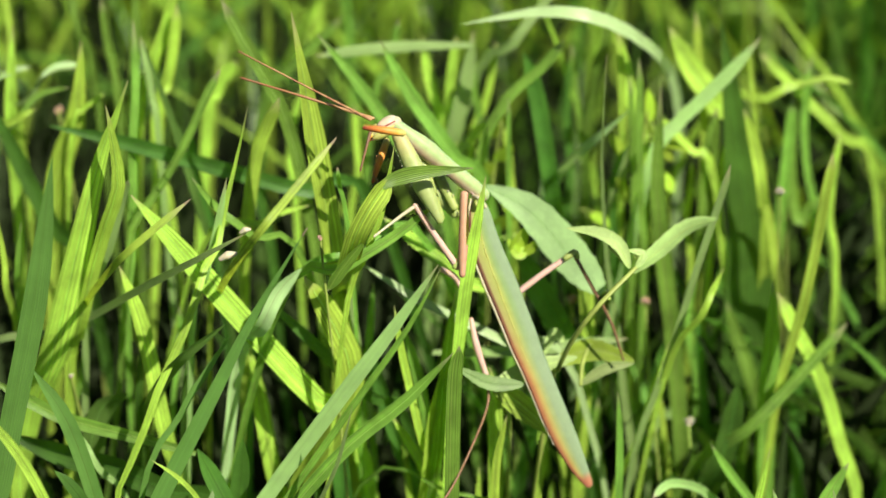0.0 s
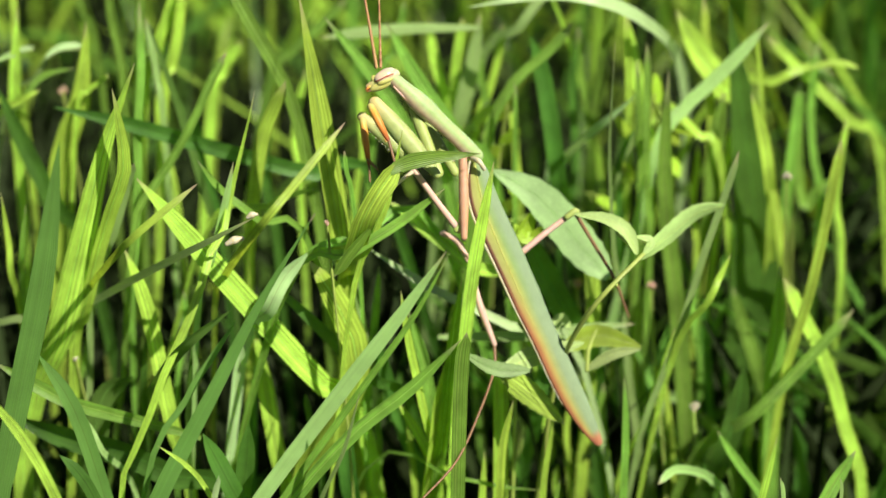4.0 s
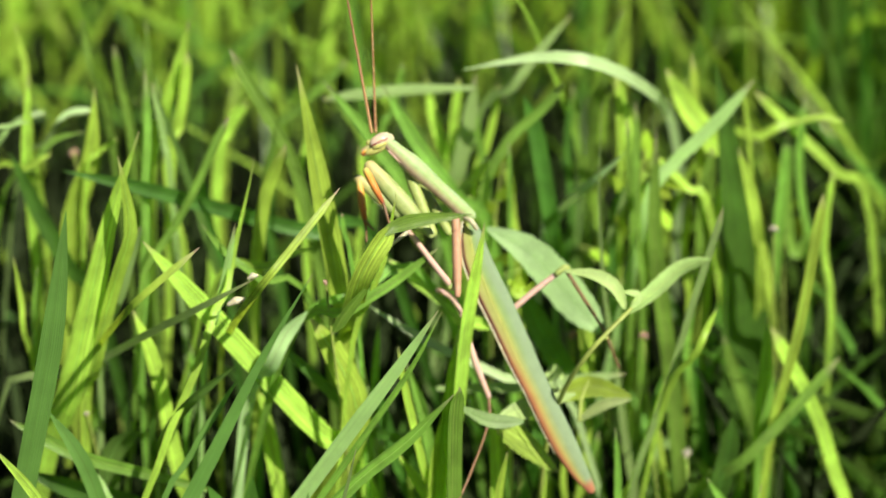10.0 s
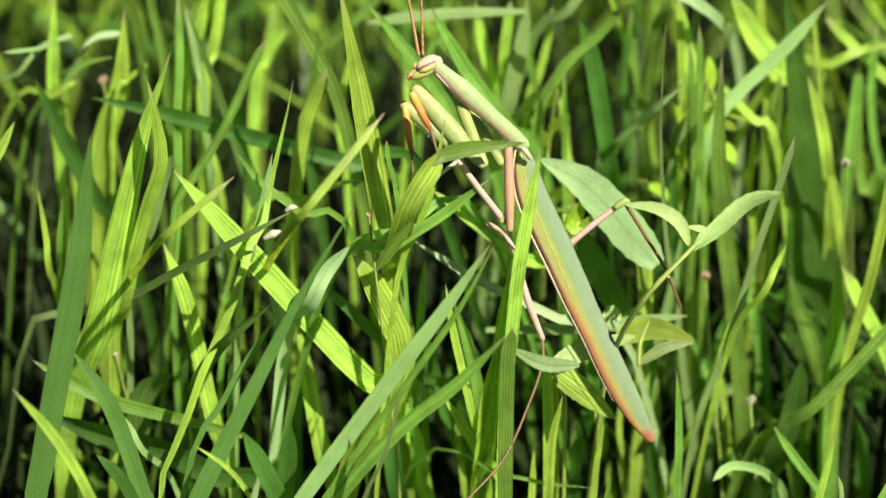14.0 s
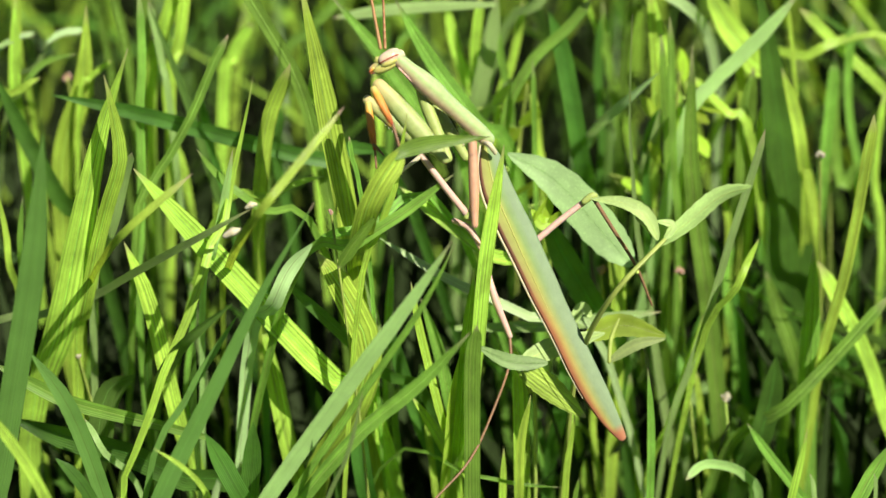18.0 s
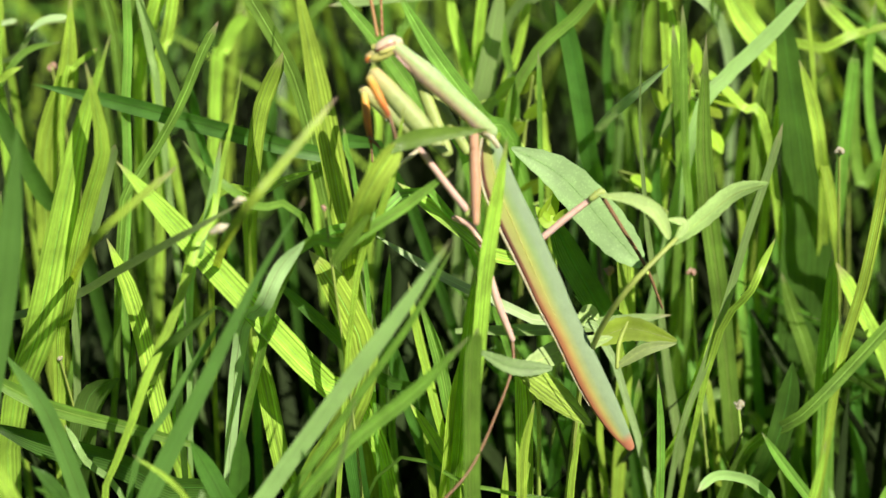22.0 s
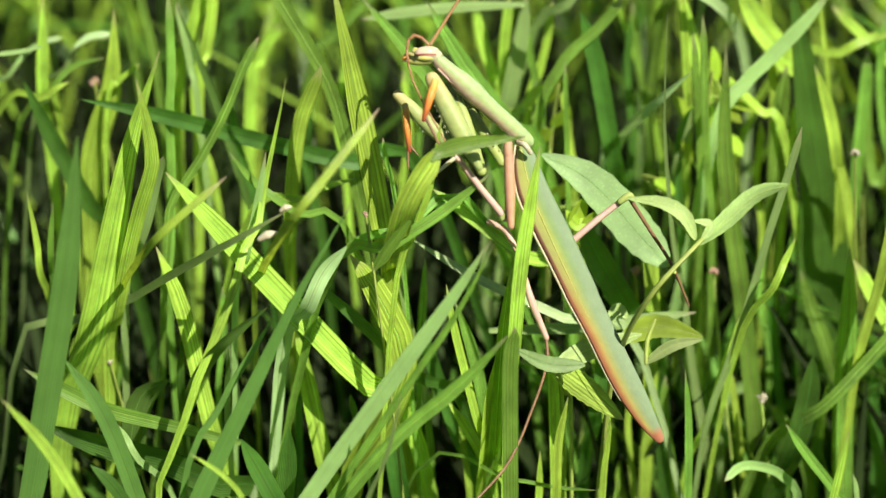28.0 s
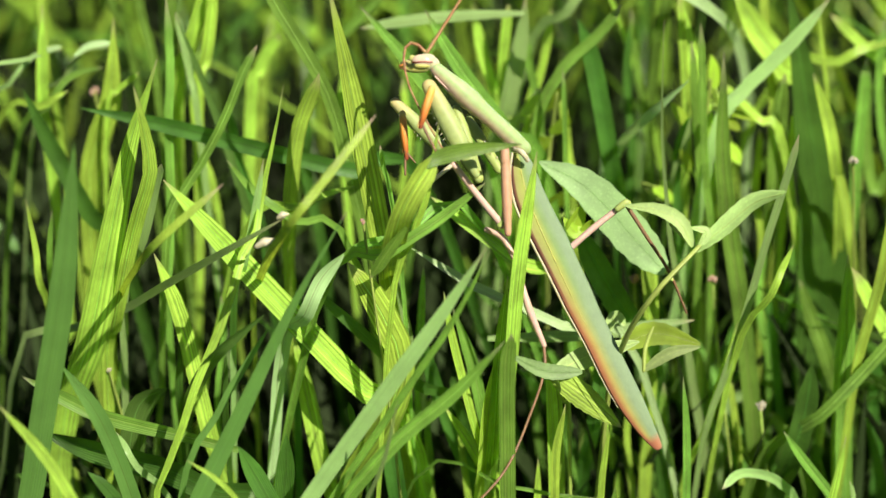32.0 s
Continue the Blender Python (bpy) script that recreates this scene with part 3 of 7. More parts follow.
grass_blade([(-0.0639, 0.0344, -0.0040), (-0.0556, 0.0206, 0.0445), (-0.0521, 0.0160, 0.0841), (-0.0496, 0.0150, 0.0923), (-0.0474, 0.0140, 0.0977), (-0.0450, 0.0130, 0.1063), (-0.0438, 0.0120, 0.1098)], 0.00136, 'pale', roll=-30, full=0.9, sharp=2.5)
grass_blade([(-0.0666, -0.0186, -0.0040), (-0.0632, -0.0187, 0.0602), (-0.0602, -0.0189, 0.0780), (-0.0538, -0.0192, 0.1052), (-0.0496, -0.0203, 0.1279)], 0.00376, 'blue', roll=-36)
grass_blade([(-0.0667, 0.0348, -0.0040), (-0.0644, 0.0245, 0.0744), (-0.0628, 0.0174, 0.0909), (-0.0616, 0.0175, 0.0999)], 0.00096, 'fresh', roll=-28)
grass_blade([(-0.0605, 0.0398, -0.0040), (-0.0557, 0.0246, 0.0725), (-0.0522, 0.0139, 0.0864), (-0.0454, -0.0072, 0.1030), (-0.0406, -0.0136, 0.1108), (-0.0324, -0.0088, 0.1164)], 0.00106, 'lime', dry=0.05, full=0.9, sharp=2.5, roll=0)
grass_blade([(-0.0634, 0.0432, -0.0040), (-0.0513, 0.0288, 0.0486), (-0.0461, 0.0240, 0.0916), (-0.0433, 0.0254, 0.0983), (-0.0402, 0.0268, 0.1028), (-0.0365, 0.0282, 0.1092), (-0.0334, 0.0296, 0.1161), (-0.0310, 0.0310, 0.1203)], 0.00141, 'fresh', roll=-24, full=0.9, sharp=2.5, dry=0.06)
grass_blade([(-0.0541, 0.0026, -0.0040), (-0.0478, -0.0098, 0.0347), (-0.0451, -0.0140, 0.0664), (-0.0432, -0.0135, 0.0730), (-0.0403, -0.0127, 0.0802), (-0.0379, -0.0111, 0.0868), (-0.0358, -0.0089, 0.0910), (-0.0332, -0.0056, 0.0965), (-0.0318, -0.0018, 0.1012), (-0.0296, 0.0025, 0.1038), (-0.0291, 0.0051, 0.1070), (-0.0278, 0.0067, 0.1123), (-0.0262, 0.0070, 0.1187), (-0.0251, 0.0070, 0.1240)], 0.00138, 'lime', roll=-36, full=0.6, sharp=1.5)
grass_blade([(-0.0402, 0.0229, -0.0040), (-0.0353, 0.0114, 0.0808), (-0.0322, 0.0041, 0.0970), (-0.0307, 0.0041, 0.1025), (-0.0282, 0.0040, 0.1140)], 0.00146, 'pale', full=0.8, sharp=2.5, roll=-44)
grass_blade([(-0.0304, 0.0441, -0.0040), (-0.0286, 0.0336, 0.0764), (-0.0274, 0.0266, 0.0929), (-0.0268, 0.0267, 0.0996), (-0.0251, 0.0268, 0.1091), (-0.0215, 0.0268, 0.1174)], 0.00329, 'lime', full=0.88, sharp=2.5, roll=-52)
grass_blade([(0.0005, 0.0215, -0.0040), (-0.0087, 0.0126, 0.0617), (-0.0164, 0.0053, 0.0762), (-0.0292, 0.0055, 0.0925), (-0.0369, 0.0055, 0.1027), (-0.0427, 0.0055, 0.1103)], 0.00370, 'lime', full=0.6, roll=-16)
ob = grass_blade([(-0.0992, 0.0356, -0.0040), (-0.0782, 0.0224, 0.0399), (-0.0692, 0.0180, 0.0758), (-0.0615, 0.0160, 0.0800), (-0.0531, 0.0140, 0.0838), (-0.0425, 0.0040, 0.0947), (-0.0317, -0.0060, 0.1055), (-0.0244, -0.0070, 0.1104)], 0.00154, 'pale', roll=34)
tube('node', [(0.07093, -0.04580, 0.11164), (0.07201, -0.04563, 0.11217), (0.07308, -0.04545, 0.11230)], [0.000386, 0.000644, 0.000322], PALE, ob, n=8, sides=8, label='pale knobbly leaf node')
tube('node', [(0.07372, -0.04262, 0.11433), (0.07433, -0.04252, 0.11472), (0.07495, -0.04241, 0.11471)], [0.00029, 0.000483, 0.000241], PALE, ob, n=8, sides=8, label='pale knobbly leaf node')
grass_blade([(-0.0368, 0.0395, -0.0040), (-0.0335, 0.0235, 0.0742), (-0.0312, 0.0117, 0.0891), (-0.0261, -0.0132, 0.1081), (-0.0221, -0.0237, 0.1181), (-0.0179, -0.0192, 0.1219), (-0.0115, -0.0117, 0.1275)], 0.00117, 'lime', dry=0.05, full=0.9, sharp=2.5, roll=-20)
grass_blade([(-0.0503, -0.0276, -0.0040), (-0.0438, -0.0254, 0.0566), (-0.0379, -0.0233, 0.0734), (-0.0296, -0.0204, 0.0900), (-0.0231, -0.0183, 0.1029), (-0.0155, -0.0162, 0.1157)], 0.00274, 'blue', dry=0.05, full=0.4, sharp=1.3, roll=-20)
grass_blade([(-0.0409, -0.0165, -0.0040), (-0.0440, -0.0164, 0.0508), (-0.0470, -0.0162, 0.0686), (-0.0507, -0.0161, 0.0836), (-0.0554, -0.0161, 0.0928)], 0.00242, 'blue', roll=-12)
grass_blade([(-0.0398, -0.0350, -0.0040), (-0.0458, -0.0352, 0.0635), (-0.0507, -0.0354, 0.0809), (-0.0546, -0.0356, 0.0907), (-0.0597, -0.0358, 0.0986)], 0.00151, 'lime', roll=-16)
grass_blade([(-0.0151, -0.0312, -0.0040), (-0.0229, -0.0313, 0.0613), (-0.0295, -0.0313, 0.0780), (-0.0327, -0.0314, 0.0835), (-0.0370, -0.0314, 0.0871)], 0.00070, 'lime', roll=-16)
grass_blade([(-0.0358, 0.0217, -0.0040), (-0.0375, 0.0151, 0.0489), (-0.0393, 0.0081, 0.0654), (-0.0424, 0.0087, 0.0859), (-0.0455, 0.0088, 0.0968)], 0.00263, 'lime', roll=-28)
grass_blade([(-0.0333, -0.0058, 0.0722), (-0.0415, -0.0051, 0.0743), (-0.0522, -0.0041, 0.0769), (-0.0579, -0.0033, 0.0795), (-0.0643, -0.0021, 0.0828)], 0.00218, 'fresh', roll=12)
grass_blade([(-0.0195, 0.0229, -0.0040), (-0.0210, 0.0173, 0.0422), (-0.0228, 0.0104, 0.0587), (-0.0246, 0.0109, 0.0708), (-0.0261, 0.0113, 0.0815)], 0.00302, 'lime', roll=-32)
grass_blade([(-0.0048, 0.0325, -0.0040), (-0.0092, 0.0186, 0.0450), (-0.0111, 0.0140, 0.0851), (-0.0128, 0.0140, 0.0962), (-0.0141, 0.0140, 0.1057), (-0.0155, 0.0140, 0.1149), (-0.0168, 0.0140, 0.1238), (-0.0188, 0.0140, 0.1363)], 0.00378, 'lime', roll=-30, full=0.7, sharp=1.6)
grass_blade([(-0.0102, 0.0559, -0.0040), (-0.0141, 0.0425, 0.0414), (-0.0158, 0.0380, 0.0786), (-0.0178, 0.0380, 0.0928), (-0.0188, 0.0380, 0.0987), (-0.0203, 0.0380, 0.1059), (-0.0225, 0.0380, 0.1124), (-0.0280, 0.0380, 0.1231), (-0.0311, 0.0380, 0.1295)], 0.00214, 'fresh', roll=-8, full=0.9, sharp=2.5)
arch = grass_blade([(-0.0138, 0.0456, -0.0040), (-0.0128, 0.0307, 0.0702), (-0.0121, 0.0199, 0.0846), (-0.0113, 0.0077, 0.0946), (-0.0102, -0.0031, 0.1040), (-0.0090, -0.0078, 0.1104), (-0.0072, -0.0081, 0.1144), (-0.0054, -0.0066, 0.1167), (-0.0038, -0.0051, 0.1182)], 0.00370, 'lime', full=0.86, roll=-38, label='arching fresh grass blade bent over towards the mantis')
bent_tip(arch, [(0.00858, -0.05190, 0.12153), (0.01003, -0.05105, 0.12215), (0.01210, -0.04988, 0.12236), (0.01504, -0.04878, 0.12244), (0.01855, -0.04751, 0.12219), (0.02184, -0.04652, 0.12207)], 0.00274, -20)
grass_blade([(-0.0184, 0.0002, -0.0040), (-0.0116, -0.0001, 0.0863), (-0.0075, -0.0003, 0.1039), (-0.0055, -0.0004, 0.1102), (-0.0034, -0.0007, 0.1217)], 0.00151, 'lime', roll=-52)
grass_blade([(-0.0422, 0.0134, -0.0040), (-0.0221, 0.0033, 0.0897), (-0.0107, -0.0025, 0.1023), (-0.0035, -0.0009, 0.1068), (0.0029, 0.0008, 0.1115)], 0.00158, 'fresh', roll=0)
grass_blade([(0.0319, 0.0393, -0.0040), (0.0179, 0.0282, 0.0749), (0.0083, 0.0207, 0.0881), (0.0005, 0.0208, 0.0949), (-0.0053, 0.0209, 0.0996)], 0.00218, 'lime', roll=-12)
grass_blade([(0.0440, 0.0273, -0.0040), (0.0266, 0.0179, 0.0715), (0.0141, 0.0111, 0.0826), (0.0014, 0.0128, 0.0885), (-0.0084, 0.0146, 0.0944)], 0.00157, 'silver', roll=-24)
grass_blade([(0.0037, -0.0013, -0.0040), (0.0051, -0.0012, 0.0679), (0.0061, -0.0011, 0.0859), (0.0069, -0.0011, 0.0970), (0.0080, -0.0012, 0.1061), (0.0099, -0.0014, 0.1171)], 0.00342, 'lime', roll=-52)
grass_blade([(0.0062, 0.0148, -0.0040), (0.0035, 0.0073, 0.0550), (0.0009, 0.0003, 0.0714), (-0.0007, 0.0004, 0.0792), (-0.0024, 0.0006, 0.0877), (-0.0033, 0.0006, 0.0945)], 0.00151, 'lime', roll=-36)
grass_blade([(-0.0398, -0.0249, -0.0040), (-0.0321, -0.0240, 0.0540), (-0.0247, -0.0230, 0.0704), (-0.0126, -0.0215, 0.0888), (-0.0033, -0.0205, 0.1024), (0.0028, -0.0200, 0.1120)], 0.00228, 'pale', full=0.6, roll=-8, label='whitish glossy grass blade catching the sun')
# narrow blade added to stand for the light-filled right edge of the one above
grass_blade([(-0.0368, -0.0262, -0.0040), (-0.0294, -0.0247, 0.0527), (-0.0222, -0.0232, 0.0692), (-0.0107, -0.0208, 0.0872), (-0.0018, -0.0192, 0.1008), (0.0033, -0.0182, 0.1108)], 0.00131, 'fresh', full=0.6, roll=-36)
grass_blade([(-0.0365, -0.0229, -0.0040), (-0.0281, -0.0229, 0.0541), (-0.0200, -0.0228, 0.0702), (-0.0104, -0.0228, 0.0833), (-0.0018, -0.0228, 0.0915), (0.0051, -0.0230, 0.0997)], 0.00198, 'fresh', roll=0)
grass_blade([(0.0052, -0.0173, -0.0040), (0.0052, -0.0173, 0.0503), (0.0051, -0.0172, 0.0683), (0.0051, -0.0171, 0.0916), (0.0060, -0.0172, 0.0975)], 0.00365, 'fresh', full=0.75, roll=-52)
grass_blade([(0.0019, 0.0149, -0.0040), (0.0027, 0.0081, 0.0503), (0.0035, 0.0011, 0.0669), (0.0046, 0.0015, 0.0843), (0.0059, 0.0016, 0.0963)], 0.00202, 'fresh', roll=-28)
grass_blade([(0.0118, 0.0079, -0.0040), (0.0120, 0.0021, 0.0432), (0.0123, -0.0049, 0.0598), (0.0125, -0.0046, 0.0706), (0.0140, -0.0044, 0.0785)], 0.00208, 'lime', roll=-48)
grass_blade([(0.0135, 0.0176, -0.0040), (0.0133, 0.0128, 0.0356), (0.0130, 0.0060, 0.0522), (0.0125, 0.0068, 0.0713), (0.0117, 0.0071, 0.0803)], 0.00379, 'lime', roll=-48)
grass_blade([(-0.0294, 0.0255, -0.0040), (-0.0219, 0.0139, 0.0285), (-0.0187, 0.0100, 0.0551), (-0.0148, 0.0076, 0.0639), (-0.0112, 0.0058, 0.0731), (-0.0100, 0.0052, 0.0811), (-0.0136, 0.0050, 0.0909), (-0.0171, 0.0050, 0.0970)], 0.00441, 'lime', roll=-24, full=0.8)
grass_blade([(-0.0093, 0.0363, -0.0040), (-0.0083, 0.0281, 0.0603), (-0.0074, 0.0212, 0.0769), (-0.0066, 0.0215, 0.0877)], 0.00138, 'fresh', roll=-28)
grass_blade([(0.0030, 0.0189, 0.0761), (0.0189, 0.0191, 0.0765), (0.0349, 0.0201, 0.0783)], 0.00227, 'pale', roll=32)
grass_blade([(0.0290, 0.0310, -0.0040), (0.0340, 0.0190, 0.0309), (0.0362, 0.0150, 0.0595), (0.0388, 0.0150, 0.0701), (0.0417, 0.0150, 0.0815), (0.0440, 0.0150, 0.0929), (0.0458, 0.0150, 0.1006), (0.0471, 0.0150, 0.1062), (0.0483, 0.0150, 0.1118)], 0.00144, 'pale', roll=-30, full=0.9, sharp=2.5)
grass_blade([(0.0498, 0.0435, -0.0040), (0.0491, 0.0401, 0.0269), (0.0476, 0.0335, 0.0436), (0.0443, 0.0352, 0.0699), (0.0403, 0.0362, 0.0950), (0.0396, 0.0366, 0.1160)], 0.00298, 'fresh', roll=-8)
grass_blade([(0.0429, 0.0474, -0.0040), (0.0412, 0.0373, 0.0167), (0.0404, 0.0340, 0.0336), (0.0382, 0.0319, 0.0488), (0.0355, 0.0297, 0.0633), (0.0337, 0.0276, 0.0764), (0.0316, 0.0255, 0.0865), (0.0302, 0.0234, 0.0977), (0.0291, 0.0212, 0.1083), (0.0287, 0.0191, 0.1184), (0.0285, 0.0170, 0.1289)], 0.00196, 'pale', roll=-34, full=0.3, sharp=1.0)
grass_blade([(0.0624, 0.0701, -0.0040), (0.0619, 0.0595, 0.0207), (0.0617, 0.0560, 0.0408), (0.0613, 0.0560, 0.0524), (0.0610, 0.0560, 0.0637), (0.0603, 0.0560, 0.0758), (0.0576, 0.0560, 0.0906), (0.0546, 0.0560, 0.1049), (0.0517, 0.0560, 0.1196)], 0.01092, 'deep', roll=-10, full=0.56, sharp=1.3, label='broad dark green leaf among the grass, frayed on one side')
grass_blade([(0.0160, 0.0647, -0.0040), (0.0324, 0.0499, 0.0514), (0.0394, 0.0450, 0.0968), (0.0438, 0.0468, 0.1045), (0.0480, 0.0485, 0.1083), (0.0528, 0.0503, 0.1128), (0.0580, 0.0520, 0.1186)], 0.00231, 'pale', roll=-12, full=0.8)
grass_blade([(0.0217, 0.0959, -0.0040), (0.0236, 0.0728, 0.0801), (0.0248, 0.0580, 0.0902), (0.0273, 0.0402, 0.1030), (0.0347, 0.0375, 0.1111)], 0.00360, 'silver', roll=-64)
grass_blade([(0.0570, 0.0383, -0.0040), (0.0591, 0.0261, 0.0328), (0.0600, 0.0220, 0.0629), (0.0608, 0.0220, 0.0720), (0.0626, 0.0220, 0.0816), (0.0635, 0.0220, 0.0892), (0.0642, 0.0220, 0.0970), (0.0647, 0.0220, 0.1047), (0.0654, 0.0220, 0.1109)], 0.00312, 'lime', roll=-46, full=0.9, sharp=2.5)
grass_blade([(0.0622, 0.0399, -0.0040), (0.0613, 0.0295, 0.0194), (0.0608, 0.0260, 0.0385), (0.0599, 0.0260, 0.0510), (0.0594, 0.0260, 0.0654), (0.0591, 0.0260, 0.0782), (0.0588, 0.0260, 0.0862)], 0.00376, 'fresh', roll=-16, full=0.6)
grass_blade([(0.0462, -0.0189, -0.0040), (0.0481, -0.0188, 0.0514), (0.0500, -0.0187, 0.0693), (0.0518, -0.0186, 0.0815)], 0.00255, 'lime', roll=-52)
grass_blade([(0.0850, 0.0441, -0.0040), (0.0799, 0.0335, 0.0210), (0.0778, 0.0300, 0.0414), (0.0738, 0.0300, 0.0521), (0.0709, 0.0300, 0.0609), (0.0678, 0.0300, 0.0680), (0.0642, 0.0300, 0.0744), (0.0603, 0.0300, 0.0819)], 0.00271, 'lime', roll=-20, full=0.9, sharp=2.5)
grass_blade([(0.0365, 0.0269, -0.0040), (0.0454, 0.0224, 0.0480), (0.0549, 0.0176, 0.0625), (0.0618, 0.0202, 0.0692), (0.0713, 0.0241, 0.0793)], 0.00195, 'fresh', full=0.9, sharp=2.5, roll=-4)
grass_blade([(0.1010, 0.0913, -0.0040), (0.0873, 0.0804, 0.0775), (0.0782, 0.0732, 0.0912), (0.0697, 0.0737, 0.0995), (0.0619, 0.0740, 0.1072)], 0.00199, 'lime', full=0.9, sharp=2.5, roll=-12)
grass_blade([(-0.0058, 0.0657, -0.0040), (0.0058, 0.0509, 0.0518), (0.0108, 0.0460, 0.0975), (0.0143, 0.0473, 0.1070), (0.0170, 0.0485, 0.1104), (0.0212, 0.0497, 0.1138), (0.0249, 0.0510, 0.1182)], 0.00188, 'fresh', roll=-24, full=0.9, sharp=2.5)
grass_blade([(0.0291, 0.0667, -0.0040), (0.0260, 0.0568, 0.0740), (0.0238, 0.0498, 0.0905), (0.0206, 0.0505, 0.1083), (0.0181, 0.0507, 0.1160)], 0.00291, 'deep', roll=8)
grass_blade([(0.0098, 0.0599, 0.1135), (-0.0041, 0.0596, 0.1130), (-0.0170, 0.0589, 0.1117)], 0.00240, 'pale', roll=-32)
grass_blade([(0.0166, 0.0592, -0.0040), (0.0060, 0.0472, 0.0850), (-0.0004, 0.0400, 0.1002), (-0.0074, 0.0402, 0.1117), (-0.0160, 0.0403, 0.1229)], 0.00226, 'fresh', roll=0)
grass_blade([(0.0252, 0.0592, -0.0040), (0.0137, 0.0469, 0.0864), (0.0068, 0.0396, 0.1013), (-0.0004, 0.0398, 0.1119), (-0.0060, 0.0399, 0.1222)], 0.00244, 'fresh', roll=-4)
grass_blade([(-0.0710, 0.0686, -0.0040), (-0.0649, 0.0546, 0.0453), (-0.0623, 0.0500, 0.0856), (-0.0600, 0.0500, 0.0964), (-0.0577, 0.0500, 0.1021), (-0.0565, 0.0500, 0.1088), (-0.0555, 0.0500, 0.1176)], 0.00431, 'lime', roll=-40, full=0.62, sharp=1.6)
grass_blade([(-0.0717, 0.0707, -0.0040), (-0.0698, 0.0589, 0.0862), (-0.0686, 0.0519, 0.1027), (-0.0670, 0.0523, 0.1192)], 0.00202, 'lime', roll=-24)
grass_blade([(-0.0508, 0.0476, -0.0040), (-0.0486, 0.0344, 0.0402), (-0.0477, 0.0300, 0.0763), (-0.0470, 0.0320, 0.0844), (-0.0462, 0.0340, 0.0964), (-0.0461, 0.0360, 0.1052), (-0.0454, 0.0380, 0.1139), (-0.0454, 0.0400, 0.1252)], 0.00148, 'fresh', roll=-34, full=0.9, sharp=2.5)
grass_blade([(-0.0286, 0.0610, -0.0040), (-0.0326, 0.0517, 0.0694), (-0.0355, 0.0447, 0.0857), (-0.0397, 0.0454, 0.1026), (-0.0450, 0.0457, 0.1199)], 0.00134, 'blue', roll=-8)
grass_blade([(0.0188, 0.0531, -0.0040), (-0.0051, 0.0401, 0.0897), (-0.0188, 0.0326, 0.0987), (-0.0338, 0.0339, 0.1025), (-0.0469, 0.0351, 0.1058), (-0.0595, 0.0360, 0.1083)], 0.00269, 'deep', roll=24)
grass_blade([(-0.0491, 0.0566, -0.0040), (-0.0557, 0.0467, 0.0724), (-0.0604, 0.0397, 0.0883), (-0.0650, 0.0401, 0.0991), (-0.0689, 0.0403, 0.1097)], 0.00289, 'deep', roll=12)
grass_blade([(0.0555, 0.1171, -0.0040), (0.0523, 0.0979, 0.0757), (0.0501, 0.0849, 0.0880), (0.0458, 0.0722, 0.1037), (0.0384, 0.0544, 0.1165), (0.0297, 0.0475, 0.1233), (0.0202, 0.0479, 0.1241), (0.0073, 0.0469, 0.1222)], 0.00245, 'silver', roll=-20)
grass_blade([(-0.0080, -0.0096, 0.1100), (-0.0108, -0.0095, 0.1060), (-0.0131, -0.0094, 0.1021)], 0.00204, 'fresh', roll=40)
grass_blade([(0.0294, 0.0388, -0.0040), (0.0039, 0.0216, 0.0918), (-0.0104, 0.0120, 0.0970), (-0.0154, 0.0117, 0.0962), (-0.0187, 0.0110, 0.0942)], 0.00134, 'fresh', roll=0)
grass_blade([(0.0605, 0.0213, -0.0040), (0.0532, 0.0098, 0.0273), (0.0501, 0.0060, 0.0528), (0.0476, 0.0042, 0.0582), (0.0449, 0.0024, 0.0613), (0.0411, 0.0006, 0.0632), (0.0390, -0.0012, 0.0635), (0.0373, -0.0030, 0.0626)], 0.00149, 'pale', roll=14, full=0.9, sharp=1.5)
grass_blade([(-0.0660, 0.0427, 0.1143), (-0.0695, 0.0424, 0.1136), (-0.0741, 0.0421, 0.1132)], 0.00090, 'pale', roll=-28)
grass_blade([(-0.0809, -0.0207, -0.0040), (-0.0714, -0.0124, 0.0989), (-0.0664, -0.0081, 0.1157), (-0.0647, -0.0066, 0.1195), (-0.0627, -0.0053, 0.1230)], 0.00144, 'lime', roll=-32)
grass_blade([(0.0688, 0.0635, -0.0040), (0.0659, 0.0556, 0.0598), (0.0634, 0.0489, 0.0762), (0.0613, 0.0494, 0.0865), (0.0584, 0.0498, 0.0946)], 0.00210, 'lime', roll=-28)
grass_blade([(-0.0999, 0.0692, -0.0040), (-0.0838, 0.0606, 0.0894), (-0.0745, 0.0557, 0.1041), (-0.0702, 0.0573, 0.1084), (-0.0656, 0.0576, 0.1093)], 0.00083, 'pale', roll=0)
# a white glint behind the grass, built as a short pale blade
grass_blade([(-0.0873, 0.0685, -0.0040), (-0.0734, 0.0606, 0.0895), (-0.0654, 0.0561, 0.1049), (-0.0622, 0.0576, 0.1091), (-0.0570, 0.0577, 0.1095)], 0.00083, 'pale', roll=0)
grass_blade([(-0.0998, 0.0615, -0.0040), (-0.0785, 0.0509, 0.0927), (-0.0666, 0.0451, 0.1049), (-0.0630, 0.0459, 0.1070)], 0.00108, 'lime', roll=0)
grass_blade([(-0.0898, 0.0604, -0.0040), (-0.0753, 0.0527, 0.0881), (-0.0669, 0.0482, 0.1033), (-0.0631, 0.0500, 0.1077), (-0.0576, 0.0505, 0.1091)], 0.00109, 'fresh', roll=0)
